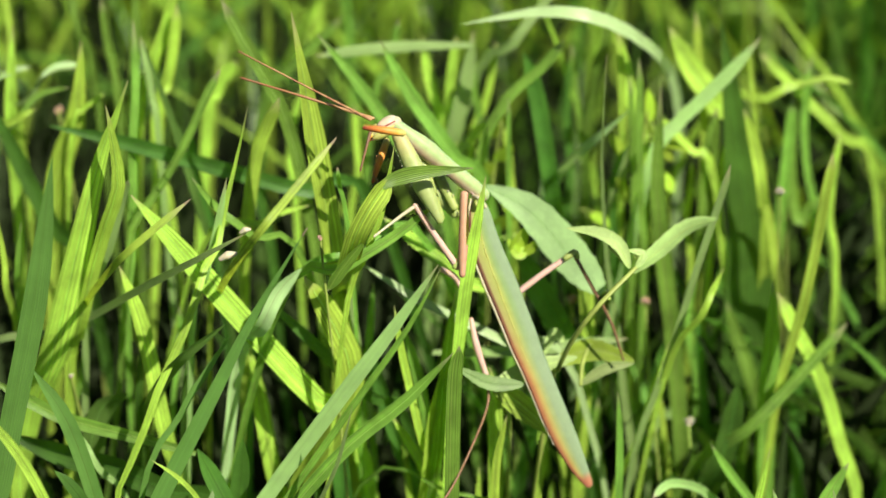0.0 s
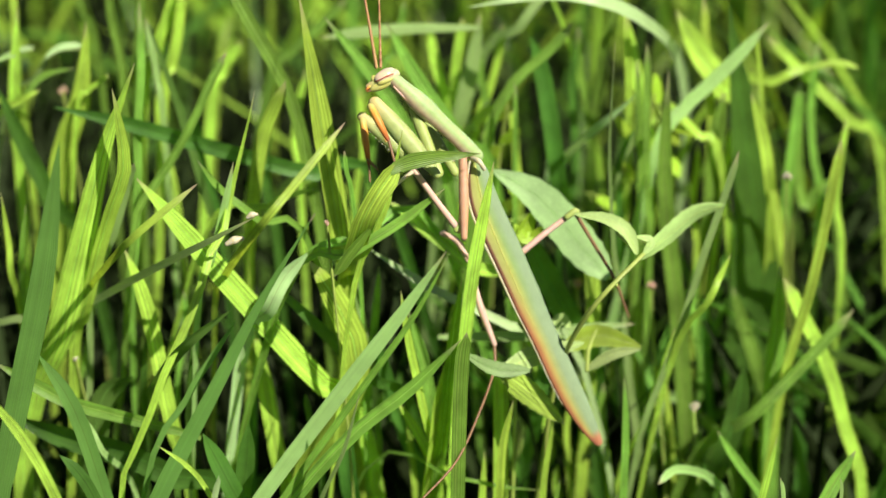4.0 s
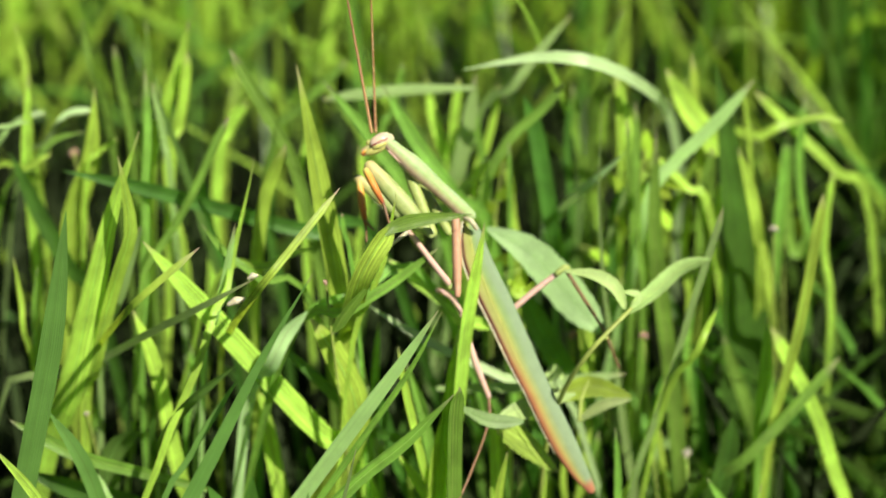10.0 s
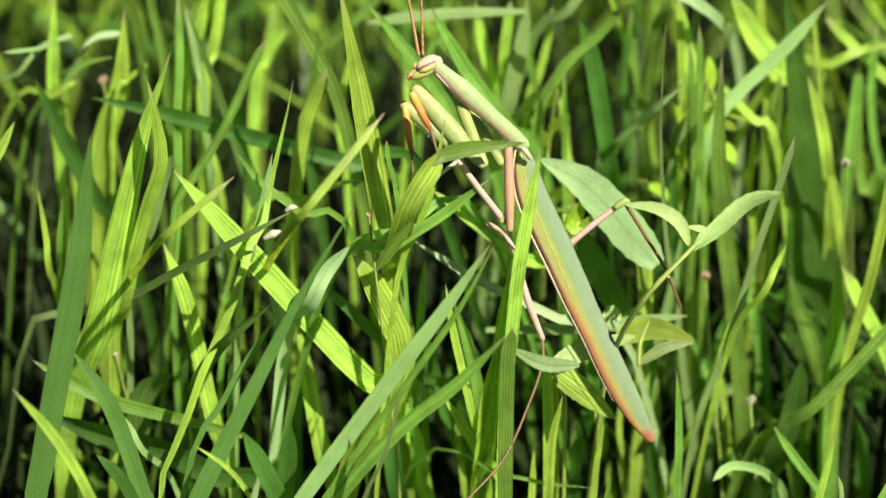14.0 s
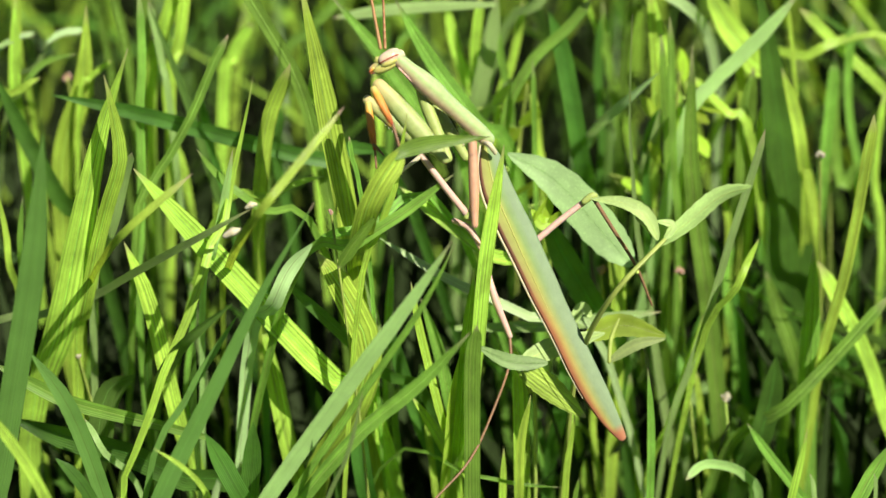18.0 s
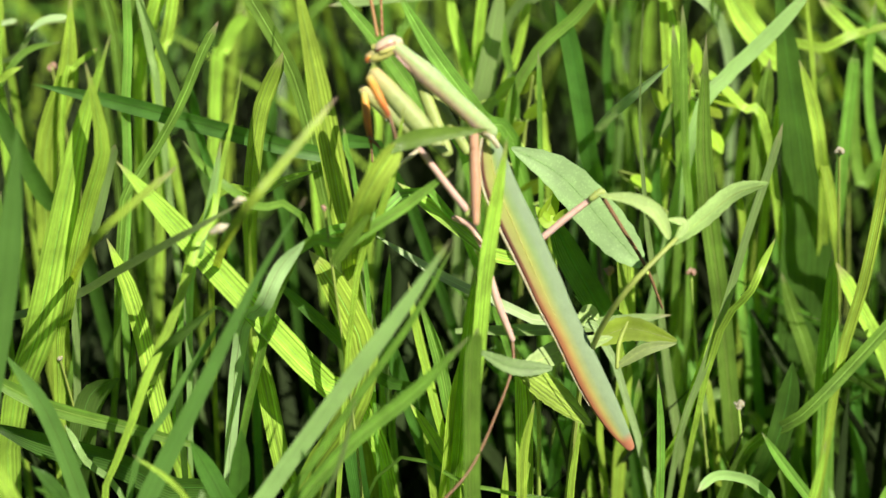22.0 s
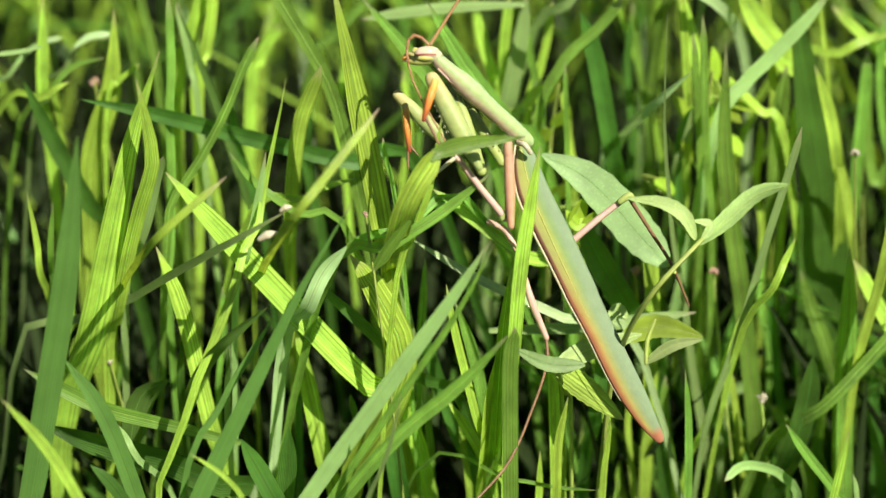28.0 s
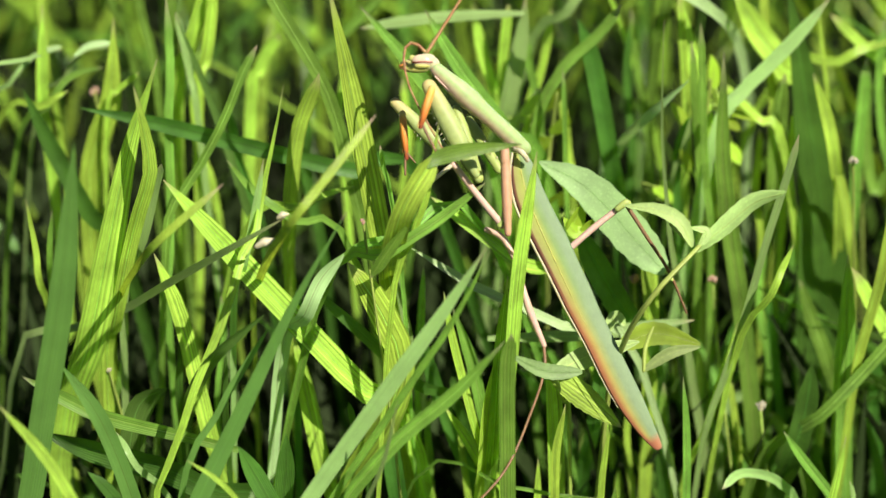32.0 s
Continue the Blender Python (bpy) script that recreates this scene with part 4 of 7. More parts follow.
grass_blade([(-0.0649, 0.0348, -0.0040), (-0.0649, 0.0251, 0.0710), (-0.0649, 0.0181, 0.0876), (-0.0649, 0.0182, 0.0924), (-0.0655, 0.0183, 0.1014)], 0.00117, 'lime', roll=-44)
grass_blade([(0.0006, 0.0281, -0.0040), (-0.0156, 0.0146, 0.0896), (-0.0248, 0.0069, 0.1029), (-0.0303, 0.0068, 0.1079), (-0.0337, 0.0068, 0.1127)], 0.00114, 'fresh', roll=-8)
grass_blade([(-0.0566, 0.0395, -0.0040), (-0.0366, 0.0294, 0.0851), (-0.0245, 0.0234, 0.0969), (-0.0214, 0.0240, 0.0986), (-0.0167, 0.0245, 0.0998)], 0.00106, 'lime', roll=12)
grass_blade([(0.0125, 0.0913, -0.0040), (0.0078, 0.0811, 0.0775), (0.0047, 0.0744, 0.0939), (0.0025, 0.0748, 0.1022), (0.0015, 0.0752, 0.1093)], 0.00219, 'lime', roll=-28)
grass_blade([(0.0002, 0.0776, -0.0040), (0.0039, 0.0671, 0.0784), (0.0063, 0.0603, 0.0949), (0.0085, 0.0608, 0.1060), (0.0100, 0.0611, 0.1158)], 0.00400, 'pale', roll=-45)
grass_blade([(0.0175, 0.0602, -0.0040), (0.0166, 0.0466, 0.0433), (0.0162, 0.0420, 0.0821), (0.0159, 0.0420, 0.0923), (0.0156, 0.0420, 0.1022), (0.0153, 0.0420, 0.1112)], 0.00093, 'fresh', roll=-30, full=0.9, sharp=2.5)
grass_blade([(0.0465, 0.0784, -0.0040), (0.0418, 0.0674, 0.0826), (0.0388, 0.0605, 0.0990), (0.0365, 0.0608, 0.1080), (0.0351, 0.0611, 0.1158)], 0.00263, 'lime', roll=-24)
grass_blade([(0.0437, 0.0618, -0.0040), (0.0409, 0.0485, 0.0413), (0.0397, 0.0440, 0.0783), (0.0384, 0.0440, 0.0912), (0.0374, 0.0440, 0.1053), (0.0367, 0.0440, 0.1178)], 0.00142, 'fresh', roll=-28, full=0.9, sharp=2.5)
grass_blade([(0.0716, 0.0830, -0.0040), (0.0598, 0.0710, 0.0866), (0.0528, 0.0639, 0.1016), (0.0486, 0.0642, 0.1076), (0.0440, 0.0644, 0.1155)], 0.00439, 'lime', roll=-12)
grass_blade([(0.0663, 0.0654, -0.0040), (0.0627, 0.0556, 0.0736), (0.0601, 0.0487, 0.0900), (0.0582, 0.0490, 0.0990), (0.0555, 0.0493, 0.1068)], 0.00220, 'lime', roll=-8)
grass_blade([(0.0820, 0.0723, -0.0040), (0.0610, 0.0578, 0.0491), (0.0520, 0.0530, 0.0925), (0.0480, 0.0530, 0.0969), (0.0448, 0.0530, 0.1002), (0.0415, 0.0530, 0.1036)], 0.00157, 'lime', roll=-20, full=0.9, sharp=2.5)
grass_blade([(0.0326, 0.0209, -0.0040), (0.0398, 0.0156, 0.0703), (0.0450, 0.0118, 0.0871), (0.0466, 0.0131, 0.0907), (0.0484, 0.0144, 0.0941)], 0.00139, 'lime', roll=-32)
grass_blade([(-0.0573, 0.0181, -0.0040), (-0.0544, 0.0116, 0.0483), (-0.0514, 0.0046, 0.0646), (-0.0491, 0.0049, 0.0735), (-0.0447, 0.0050, 0.0764)], 0.00470, 'blue', roll=-44)
grass_blade([(-0.0388, 0.0085, -0.0040), (-0.0437, 0.0010, 0.0537), (-0.0483, -0.0061, 0.0696), (-0.0497, -0.0060, 0.0730), (-0.0508, -0.0060, 0.0756)], 0.00102, 'pale', roll=-36)
grass_blade([(-0.0137, 0.0114, -0.0040), (-0.0260, 0.0048, 0.0515), (-0.0384, -0.0019, 0.0628), (-0.0451, -0.0010, 0.0660), (-0.0551, -0.0002, 0.0687), (-0.0634, 0.0007, 0.0716)], 0.00420, 'deep', roll=24)
grass_blade([(-0.0361, -0.0220, -0.0040), (-0.0418, -0.0218, 0.0538), (-0.0473, -0.0217, 0.0709), (-0.0497, -0.0217, 0.0761), (-0.0522, -0.0217, 0.0791)], 0.00179, 'deep', roll=-16)
grass_blade([(-0.0486, 0.0371, -0.0040), (-0.0462, 0.0269, 0.0507), (-0.0437, 0.0166, 0.0652), (-0.0397, -0.0001, 0.0800), (-0.0356, -0.0104, 0.0904), (-0.0322, -0.0104, 0.0937), (-0.0279, -0.0090, 0.0964)], 0.00306, 'blue', roll=-64)
grass_blade([(-0.0503, -0.0245, -0.0040), (-0.0412, -0.0191, 0.0686), (-0.0344, -0.0151, 0.0847), (-0.0310, -0.0131, 0.0901), (-0.0271, -0.0110, 0.0957)], 0.00103, 'blue', roll=-24)
grass_blade([(-0.0174, -0.0007, -0.0040), (-0.0222, -0.0078, 0.0510), (-0.0271, -0.0150, 0.0668), (-0.0300, -0.0149, 0.0735), (-0.0322, -0.0149, 0.0787)], 0.00282, 'deep', roll=-16)
grass_blade([(-0.0296, 0.0018, -0.0040), (-0.0283, -0.0047, 0.0480), (-0.0270, -0.0117, 0.0645), (-0.0261, -0.0116, 0.0722), (-0.0257, -0.0115, 0.0784)], 0.00274, 'deep', roll=0)
grass_blade([(-0.0357, -0.0331, -0.0040), (-0.0322, -0.0332, 0.0616), (-0.0293, -0.0333, 0.0794), (-0.0284, -0.0334, 0.0835)], 0.00171, 'silver', roll=-64)
grass_blade([(-0.0458, 0.0226, -0.0040), (-0.0445, 0.0148, 0.0577), (-0.0435, 0.0078, 0.0742), (-0.0427, 0.0080, 0.0820)], 0.00151, 'deep', roll=-48)
grass_blade([(-0.0378, 0.0145, -0.0040), (-0.0366, 0.0063, 0.0595), (-0.0356, -0.0008, 0.0760), (-0.0348, -0.0007, 0.0856)], 0.00133, 'deep', roll=-52)
grass_blade([(-0.0362, 0.0186, -0.0040), (-0.0286, 0.0078, 0.0755), (-0.0233, 0.0005, 0.0910), (-0.0206, 0.0005, 0.0969), (-0.0171, 0.0005, 0.1009)], 0.00275, 'silver', roll=-40)
grass_blade([(0.0105, 0.0227, -0.0040), (0.0004, 0.0138, 0.0619), (-0.0080, 0.0064, 0.0760), (-0.0162, 0.0066, 0.0852), (-0.0235, 0.0067, 0.0928)], 0.00194, 'deep', roll=20)
grass_blade([(-0.0048, 0.0287, -0.0040), (-0.0070, 0.0204, 0.0614), (-0.0088, 0.0134, 0.0778), (-0.0099, 0.0136, 0.0851), (-0.0111, 0.0137, 0.0928)], 0.00211, 'pale', roll=-56)
grass_blade([(0.0062, 0.0261, -0.0040), (0.0042, 0.0194, 0.0503), (0.0021, 0.0125, 0.0667), (0.0005, 0.0128, 0.0757), (-0.0022, 0.0131, 0.0849)], 0.00189, 'fresh', roll=-8)
grass_blade([(0.0003, 0.0150, -0.0040), (0.0012, 0.0085, 0.0480), (0.0022, 0.0016, 0.0645), (0.0030, 0.0019, 0.0743), (0.0045, 0.0021, 0.0841)], 0.00458, 'lime', roll=-52)
grass_blade([(0.0122, 0.0191, -0.0040), (0.0073, 0.0128, 0.0462), (0.0018, 0.0058, 0.0618), (-0.0003, 0.0059, 0.0661), (-0.0036, 0.0061, 0.0719)], 0.00177, 'lime', roll=-16)
grass_blade([(-0.0250, -0.0301, -0.0040), (-0.0194, -0.0302, 0.0600), (-0.0146, -0.0303, 0.0773), (-0.0114, -0.0304, 0.0855), (-0.0090, -0.0306, 0.0954)], 0.00135, 'pale', roll=-64)
grass_blade([(-0.0246, 0.0183, -0.0040), (-0.0086, 0.0074, 0.0579), (0.0056, -0.0024, 0.0631), (0.0123, -0.0028, 0.0619), (0.0188, -0.0030, 0.0613)], 0.00059, 'fresh', roll=-4)
grass_blade([(0.0327, 0.0138, -0.0040), (0.0326, 0.0087, 0.0379), (0.0325, 0.0018, 0.0546), (0.0323, 0.0024, 0.0681), (0.0315, 0.0027, 0.0786)], 0.00142, 'fresh', roll=-28)
grass_blade([(0.0316, 0.0292, -0.0040), (0.0339, 0.0233, 0.0442), (0.0366, 0.0165, 0.0606), (0.0388, 0.0169, 0.0702), (0.0411, 0.0172, 0.0796)], 0.00254, 'lime', roll=-52)
grass_blade([(0.0673, 0.0532, -0.0040), (0.0639, 0.0478, 0.0416), (0.0597, 0.0411, 0.0578), (0.0566, 0.0417, 0.0662), (0.0542, 0.0421, 0.0735)], 0.00243, 'fresh', roll=-4)
grass_blade([(0.0679, 0.0141, -0.0040), (0.0621, 0.0082, 0.0423), (0.0551, 0.0010, 0.0572), (0.0498, 0.0013, 0.0647), (0.0465, 0.0015, 0.0698)], 0.00152, 'fresh', roll=-4)
grass_blade([(0.0458, -0.0083, -0.0040), (0.0523, -0.0123, 0.0501), (0.0591, -0.0165, 0.0663), (0.0621, -0.0146, 0.0713), (0.0650, -0.0130, 0.0756)], 0.00264, 'fresh', roll=-24)
grass_blade([(0.0621, -0.0255, -0.0040), (0.0612, -0.0254, 0.0559), (0.0604, -0.0254, 0.0739), (0.0601, -0.0253, 0.0787)], 0.00229, 'pale', roll=-64)
grass_blade([(0.0565, -0.0255, -0.0040), (0.0543, -0.0254, 0.0560), (0.0522, -0.0254, 0.0739), (0.0514, -0.0253, 0.0787)], 0.00166, 'pale', roll=-56)
grass_blade([(0.0474, 0.0304, -0.0040), (0.0490, 0.0255, 0.0378), (0.0511, 0.0187, 0.0544), (0.0528, 0.0192, 0.0636), (0.0532, 0.0195, 0.0707)], 0.00354, 'deep', roll=0)
grass_blade([(0.0160, -0.0208, -0.0040), (0.0178, -0.0206, 0.0521), (0.0195, -0.0205, 0.0701), (0.0202, -0.0204, 0.0748)], 0.00128, 'fresh', roll=-52)
grass_blade([(0.0187, 0.0114, -0.0040), (0.0190, 0.0061, 0.0398), (0.0193, -0.0008, 0.0564), (0.0196, -0.0005, 0.0639), (0.0208, -0.0002, 0.0732)], 0.00177, 'lime', roll=-52)
grass_blade([(0.0094, 0.0140, -0.0040), (0.0097, 0.0089, 0.0383), (0.0100, 0.0020, 0.0550), (0.0103, 0.0024, 0.0650)], 0.00156, 'lime', roll=-40)
grass_blade([(-0.0050, 0.0272, -0.0040), (-0.0081, 0.0128, 0.0489), (-0.0094, 0.0080, 0.0922), (-0.0109, 0.0080, 0.1074), (-0.0116, 0.0080, 0.1104), (-0.0120, 0.0080, 0.1141)], 0.00069, 'fresh', roll=-20, full=0.9, sharp=2.5, dry=0.08)
grass_blade([(0.0172, 0.0337, -0.0040), (0.0183, 0.0283, 0.0412), (0.0196, 0.0216, 0.0579), (0.0207, 0.0221, 0.0681), (0.0191, 0.0224, 0.0761)], 0.00231, 'deep', roll=4)
grass_blade([(0.0370, 0.0395, -0.0040), (0.0301, 0.0310, 0.0618), (0.0245, 0.0239, 0.0773), (0.0198, 0.0242, 0.0862), (0.0170, 0.0244, 0.0930)], 0.00416, 'deep', roll=16)
grass_blade([(0.0505, 0.0696, -0.0040), (0.0507, 0.0608, 0.0665), (0.0509, 0.0540, 0.0832), (0.0510, 0.0547, 0.0964), (0.0519, 0.0550, 0.1044)], 0.00393, 'fresh', roll=-32)
grass_blade([(0.0293, 0.0876, -0.0040), (0.0509, 0.0769, 0.0885), (0.0634, 0.0706, 0.0998), (0.0682, 0.0715, 0.1020), (0.0735, 0.0720, 0.1034)], 0.00158, 'lime', roll=12)
grass_blade([(0.0040, 0.0288, -0.0040), (0.0012, 0.0231, 0.0429), (-0.0021, 0.0162, 0.0592), (-0.0056, 0.0168, 0.0713), (-0.0073, 0.0170, 0.0792)], 0.00231, 'deep', roll=12)
grass_blade([(-0.0082, 0.0191, -0.0040), (-0.0093, 0.0141, 0.0380), (-0.0109, 0.0072, 0.0546), (-0.0124, 0.0078, 0.0666), (-0.0148, 0.0081, 0.0755)], 0.00293, 'deep', roll=8)
dry_flower((0.0302, 0.0413, 0.0000), (0.0262, 0.0313, 0.0796), 0.00097, DRY, 'withered pinkish brown clover flower on a thin stalk')
dry_flower((0.0433, 0.0466, 0.0000), (0.0393, 0.0366, 0.0765), 0.00080, DRY, 'withered pinkish brown clover flower on a thin stalk')
dry_flower((0.0719, 0.0816, 0.0000), (0.0679, 0.0716, 0.0893), 0.00129, DRYPALE, 'dry beige flower head among the grass')
dry_flower((0.0651, 0.0498, 0.0000), (0.0611, 0.0398, 0.0957), 0.00080, DRYPALE, 'dry beige flower head among the grass')
# two pale scraps added to stand in for round glints behind the grass
dry_flower((0.0440, 0.0331, 0.0000), (0.0400, 0.0231, 0.0642), 0.00088, DRYPALE, 'small pale scrap on a stalk')
dry_flower((0.0499, 0.0318, 0.0000), (0.0459, 0.0218, 0.0617), 0.00097, DRYPALE, 'small pale scrap on a stalk')
dry_flower((-0.0581, 0.0729, 0.0000), (-0.0621, 0.0629, 0.0995), 0.00088, DRY, 'withered pinkish brown clover flower on a thin stalk')
dry_flower((-0.0509, 0.0243, 0.0000), (-0.0549, 0.0143, 0.0740), 0.00064, DRYPALE, 'small pale scrap on a stalk')
dry_flower((-0.0103, 0.0084, 0.0000), (-0.0143, -0.0016, 0.1069), 0.00048, DRY, 'tiny withered reddish bud')
grass_blade([(-0.0062, 0.0764, -0.0040), (0.0089, 0.0684, 0.0965), (0.0169, 0.0642, 0.1120), (0.0213, 0.0664, 0.1176), (0.0274, 0.0690, 0.1241)], 0.00172, 'pale', roll=-12)
grass_blade([(-0.0558, 0.0778, -0.0040), (-0.0490, 0.0656, 0.0923), (-0.0453, 0.0588, 0.1086), (-0.0424, 0.0593, 0.1173), (-0.0398, 0.0597, 0.1265)], 0.00295, 'lime', roll=-52)
grass_blade([(-0.0511, 0.0813, -0.0040), (-0.0500, 0.0707, 0.0825), (-0.0493, 0.0641, 0.0992), (-0.0484, 0.0649, 0.1129), (-0.0481, 0.0655, 0.1242)], 0.00205, 'fresh', roll=-40)
grass_blade([(-0.0703, 0.0816, -0.0040), (-0.0701, 0.0706, 0.0855), (-0.0700, 0.0639, 0.1023), (-0.0699, 0.0648, 0.1158), (-0.0712, 0.0651, 0.1235)], 0.00142, 'lime', roll=-32)
# two bright highlights behind the grass, built as short whitish blades
grass_blade([(-0.0631, 0.0542, 0.1095), (-0.0606, 0.0550, 0.1109), (-0.0567, 0.0552, 0.1113)], 0.00114, 'silver', roll=16)
grass_blade([(-0.0702, 0.0572, 0.1086), (-0.0678, 0.0576, 0.1093), (-0.0656, 0.0578, 0.1097)], 0.00087, 'silver', roll=16)
grass_blade([(-0.0544, 0.0923, -0.0040), (-0.0577, 0.0802, 0.0937), (-0.0595, 0.0736, 0.1103), (-0.0604, 0.0740, 0.1166), (-0.0608, 0.0742, 0.1208)], 0.00172, 'fresh', roll=-28)
grass_blade([(0.0304, 0.0926, -0.0040), (0.0327, 0.0810, 0.0914), (0.0340, 0.0744, 0.1081), (0.0346, 0.0748, 0.1145), (0.0372, 0.0754, 0.1229)], 0.00246, 'fresh', roll=-32)
grass_blade([(0.0665, 0.0597, 0.1066), (0.0714, 0.0603, 0.1078), (0.0759, 0.0600, 0.1071)], 0.00132, 'lime', roll=32)
grass_blade([(-0.0516, 0.0972, -0.0040), (-0.0419, 0.0828, 0.0486), (-0.0377, 0.0780, 0.0916), (-0.0361, 0.0780, 0.0964), (-0.0343, 0.0780, 0.1002), (-0.0320, 0.0780, 0.1033)], 0.00257, 'lime', roll=-40, full=0.9, sharp=2.5)
grass_blade([(-0.0770, 0.0681, -0.0040), (-0.0635, 0.0530, 0.0536), (-0.0577, 0.0480, 0.1008), (-0.0556, 0.0480, 0.1058), (-0.0537, 0.0480, 0.1075), (-0.0518, 0.0480, 0.1091)], 0.00092, 'lime', roll=-10, full=0.9, sharp=2.5)
grass_blade([(0.0653, 0.0810, -0.0040), (0.0621, 0.0667, 0.0476), (0.0607, 0.0620, 0.0899), (0.0596, 0.0620, 0.1012), (0.0586, 0.0620, 0.1074), (0.0578, 0.0620, 0.1124)], 0.00110, 'lime', roll=-40, full=0.9, sharp=2.5)
grass_blade([(0.0664, 0.0813, -0.0040), (0.0663, 0.0683, 0.0382), (0.0663, 0.0640, 0.0727), (0.0663, 0.0640, 0.0833), (0.0665, 0.0640, 0.0932), (0.0667, 0.0640, 0.1031)], 0.00224, 'fresh', roll=-20, full=0.9, sharp=2.5)
grass_blade([(0.0287, 0.0459, -0.0040), (0.0288, 0.0340, 0.0307), (0.0288, 0.0300, 0.0592), (0.0289, 0.0300, 0.0719), (0.0281, 0.0300, 0.0832), (0.0272, 0.0300, 0.0912)], 0.00372, 'lime', roll=-44, full=0.8)
grass_blade([(0.0419, 0.0600, -0.0040), (0.0427, 0.0495, 0.0203), (0.0431, 0.0460, 0.0402), (0.0435, 0.0460, 0.0465), (0.0456, 0.0460, 0.0489), (0.0480, 0.0460, 0.0486), (0.0503, 0.0460, 0.0464)], 0.00224, 'pale', roll=-30, full=0.9)
grass_blade([(0.0518, 0.0780, -0.0040), (0.0531, 0.0645, 0.0423), (0.0536, 0.0600, 0.0802), (0.0539, 0.0600, 0.0875), (0.0545, 0.0600, 0.0913), (0.0546, 0.0600, 0.0960)], 0.00223, 'lime', roll=-40, full=0.9, sharp=2.5)
grass_blade([(-0.0355, 0.0800, -0.0040), (-0.0408, 0.0665, 0.0420), (-0.0431, 0.0620, 0.0796), (-0.0446, 0.0620, 0.0871), (-0.0455, 0.0620, 0.0945), (-0.0456, 0.0620, 0.1007)], 0.00154, 'lime', roll=-30, full=0.9, sharp=2.5)
grass_blade([(-0.0191, 0.0752, -0.0040), (-0.0230, 0.0623, 0.0377), (-0.0247, 0.0580, 0.0718), (-0.0263, 0.0580, 0.0815), (-0.0269, 0.0580, 0.0889), (-0.0259, 0.0580, 0.0962)], 0.00171, 'deep', roll=0, full=0.9, sharp=2.5)
grass_blade([(-0.0172, 0.0838, -0.0040), (-0.0130, 0.0704, 0.0408), (-0.0113, 0.0660, 0.0775), (-0.0099, 0.0660, 0.0862), (-0.0102, 0.0660, 0.0925), (-0.0106, 0.0660, 0.0999)], 0.00151, 'lime', roll=-34, full=0.9, sharp=2.5)
grass_blade([(-0.0265, 0.0695, -0.0040), (-0.0316, 0.0564, 0.0394), (-0.0337, 0.0520, 0.0749), (-0.0356, 0.0520, 0.0845), (-0.0374, 0.0520, 0.0918), (-0.0383, 0.0520, 0.1010)], 0.00160, 'deep', roll=6, full=0.9, sharp=2.5)
grass_blade([(-0.0222, 0.0898, -0.0040), (-0.0116, 0.0750, 0.0522), (-0.0071, 0.0700, 0.0981), (-0.0051, 0.0700, 0.1044), (-0.0036, 0.0700, 0.1095), (-0.0028, 0.0700, 0.1145)], 0.00132, 'fresh', roll=-20, full=0.9, sharp=2.5)
grass_blade([(0.0088, 0.0909, -0.0040), (0.0072, 0.0767, 0.0470), (0.0065, 0.0720, 0.0887), (0.0061, 0.0720, 0.0962), (0.0066, 0.0720, 0.1035), (0.0074, 0.0720, 0.1107)], 0.00215, 'lime', roll=-36, full=0.9, sharp=2.5)
grass_blade([(0.0155, 0.0846, -0.0040), (0.0136, 0.0707, 0.0455), (0.0127, 0.0660, 0.0861), (0.0122, 0.0660, 0.0946), (0.0106, 0.0660, 0.1029), (0.0094, 0.0660, 0.1100)], 0.00135, 'fresh', roll=-10, full=0.9, sharp=2.5)
grass_blade([(0.0283, 0.0913, -0.0040), (0.0285, 0.0783, 0.0386), (0.0286, 0.0740, 0.0734), (0.0287, 0.0740, 0.0845), (0.0276, 0.0740, 0.0952), (0.0279, 0.0740, 0.1057)], 0.00170, 'deep', roll=-36, full=0.9, sharp=2.5)
grass_blade([(0.0374, 0.0955, -0.0040), (0.0342, 0.0824, 0.0393), (0.0329, 0.0780, 0.0748), (0.0315, 0.0780, 0.0859), (0.0297, 0.0780, 0.0967), (0.0285, 0.0780, 0.1072)], 0.00147, 'fresh', roll=-20, full=0.9, sharp=2.5)
grass_blade([(0.0406, 0.0695, -0.0040), (0.0373, 0.0564, 0.0393), (0.0359, 0.0520, 0.0747), (0.0345, 0.0520, 0.0853), (0.0351, 0.0520, 0.0936), (0.0370, 0.0520, 0.0987)], 0.00168, 'deep', roll=6, full=0.9, sharp=2.5)
grass_blade([(0.0552, 0.0731, -0.0040), (0.0514, 0.0603, 0.0375), (0.0498, 0.0560, 0.0715), (0.0483, 0.0560, 0.0812), (0.0483, 0.0560, 0.0875), (0.0485, 0.0560, 0.0942)], 0.00142, 'lime', roll=-30, full=0.9, sharp=2.5)
grass_blade([(0.0823, 0.0894, -0.0040), (0.0768, 0.0764, 0.0390), (0.0744, 0.0720, 0.0742), (0.0720, 0.0720, 0.0852), (0.0706, 0.0720, 0.0959), (0.0709, 0.0720, 0.1074)], 0.00166, 'fresh', roll=-20, full=0.9, sharp=2.5)
grass_blade([(0.0837, 0.0770, -0.0040), (0.0788, 0.0643, 0.0369), (0.0766, 0.0600, 0.0704), (0.0746, 0.0600, 0.0802), (0.0743, 0.0600, 0.0887), (0.0747, 0.0600, 0.0980)], 0.00161, 'lime', roll=-34, full=0.9, sharp=2.5)
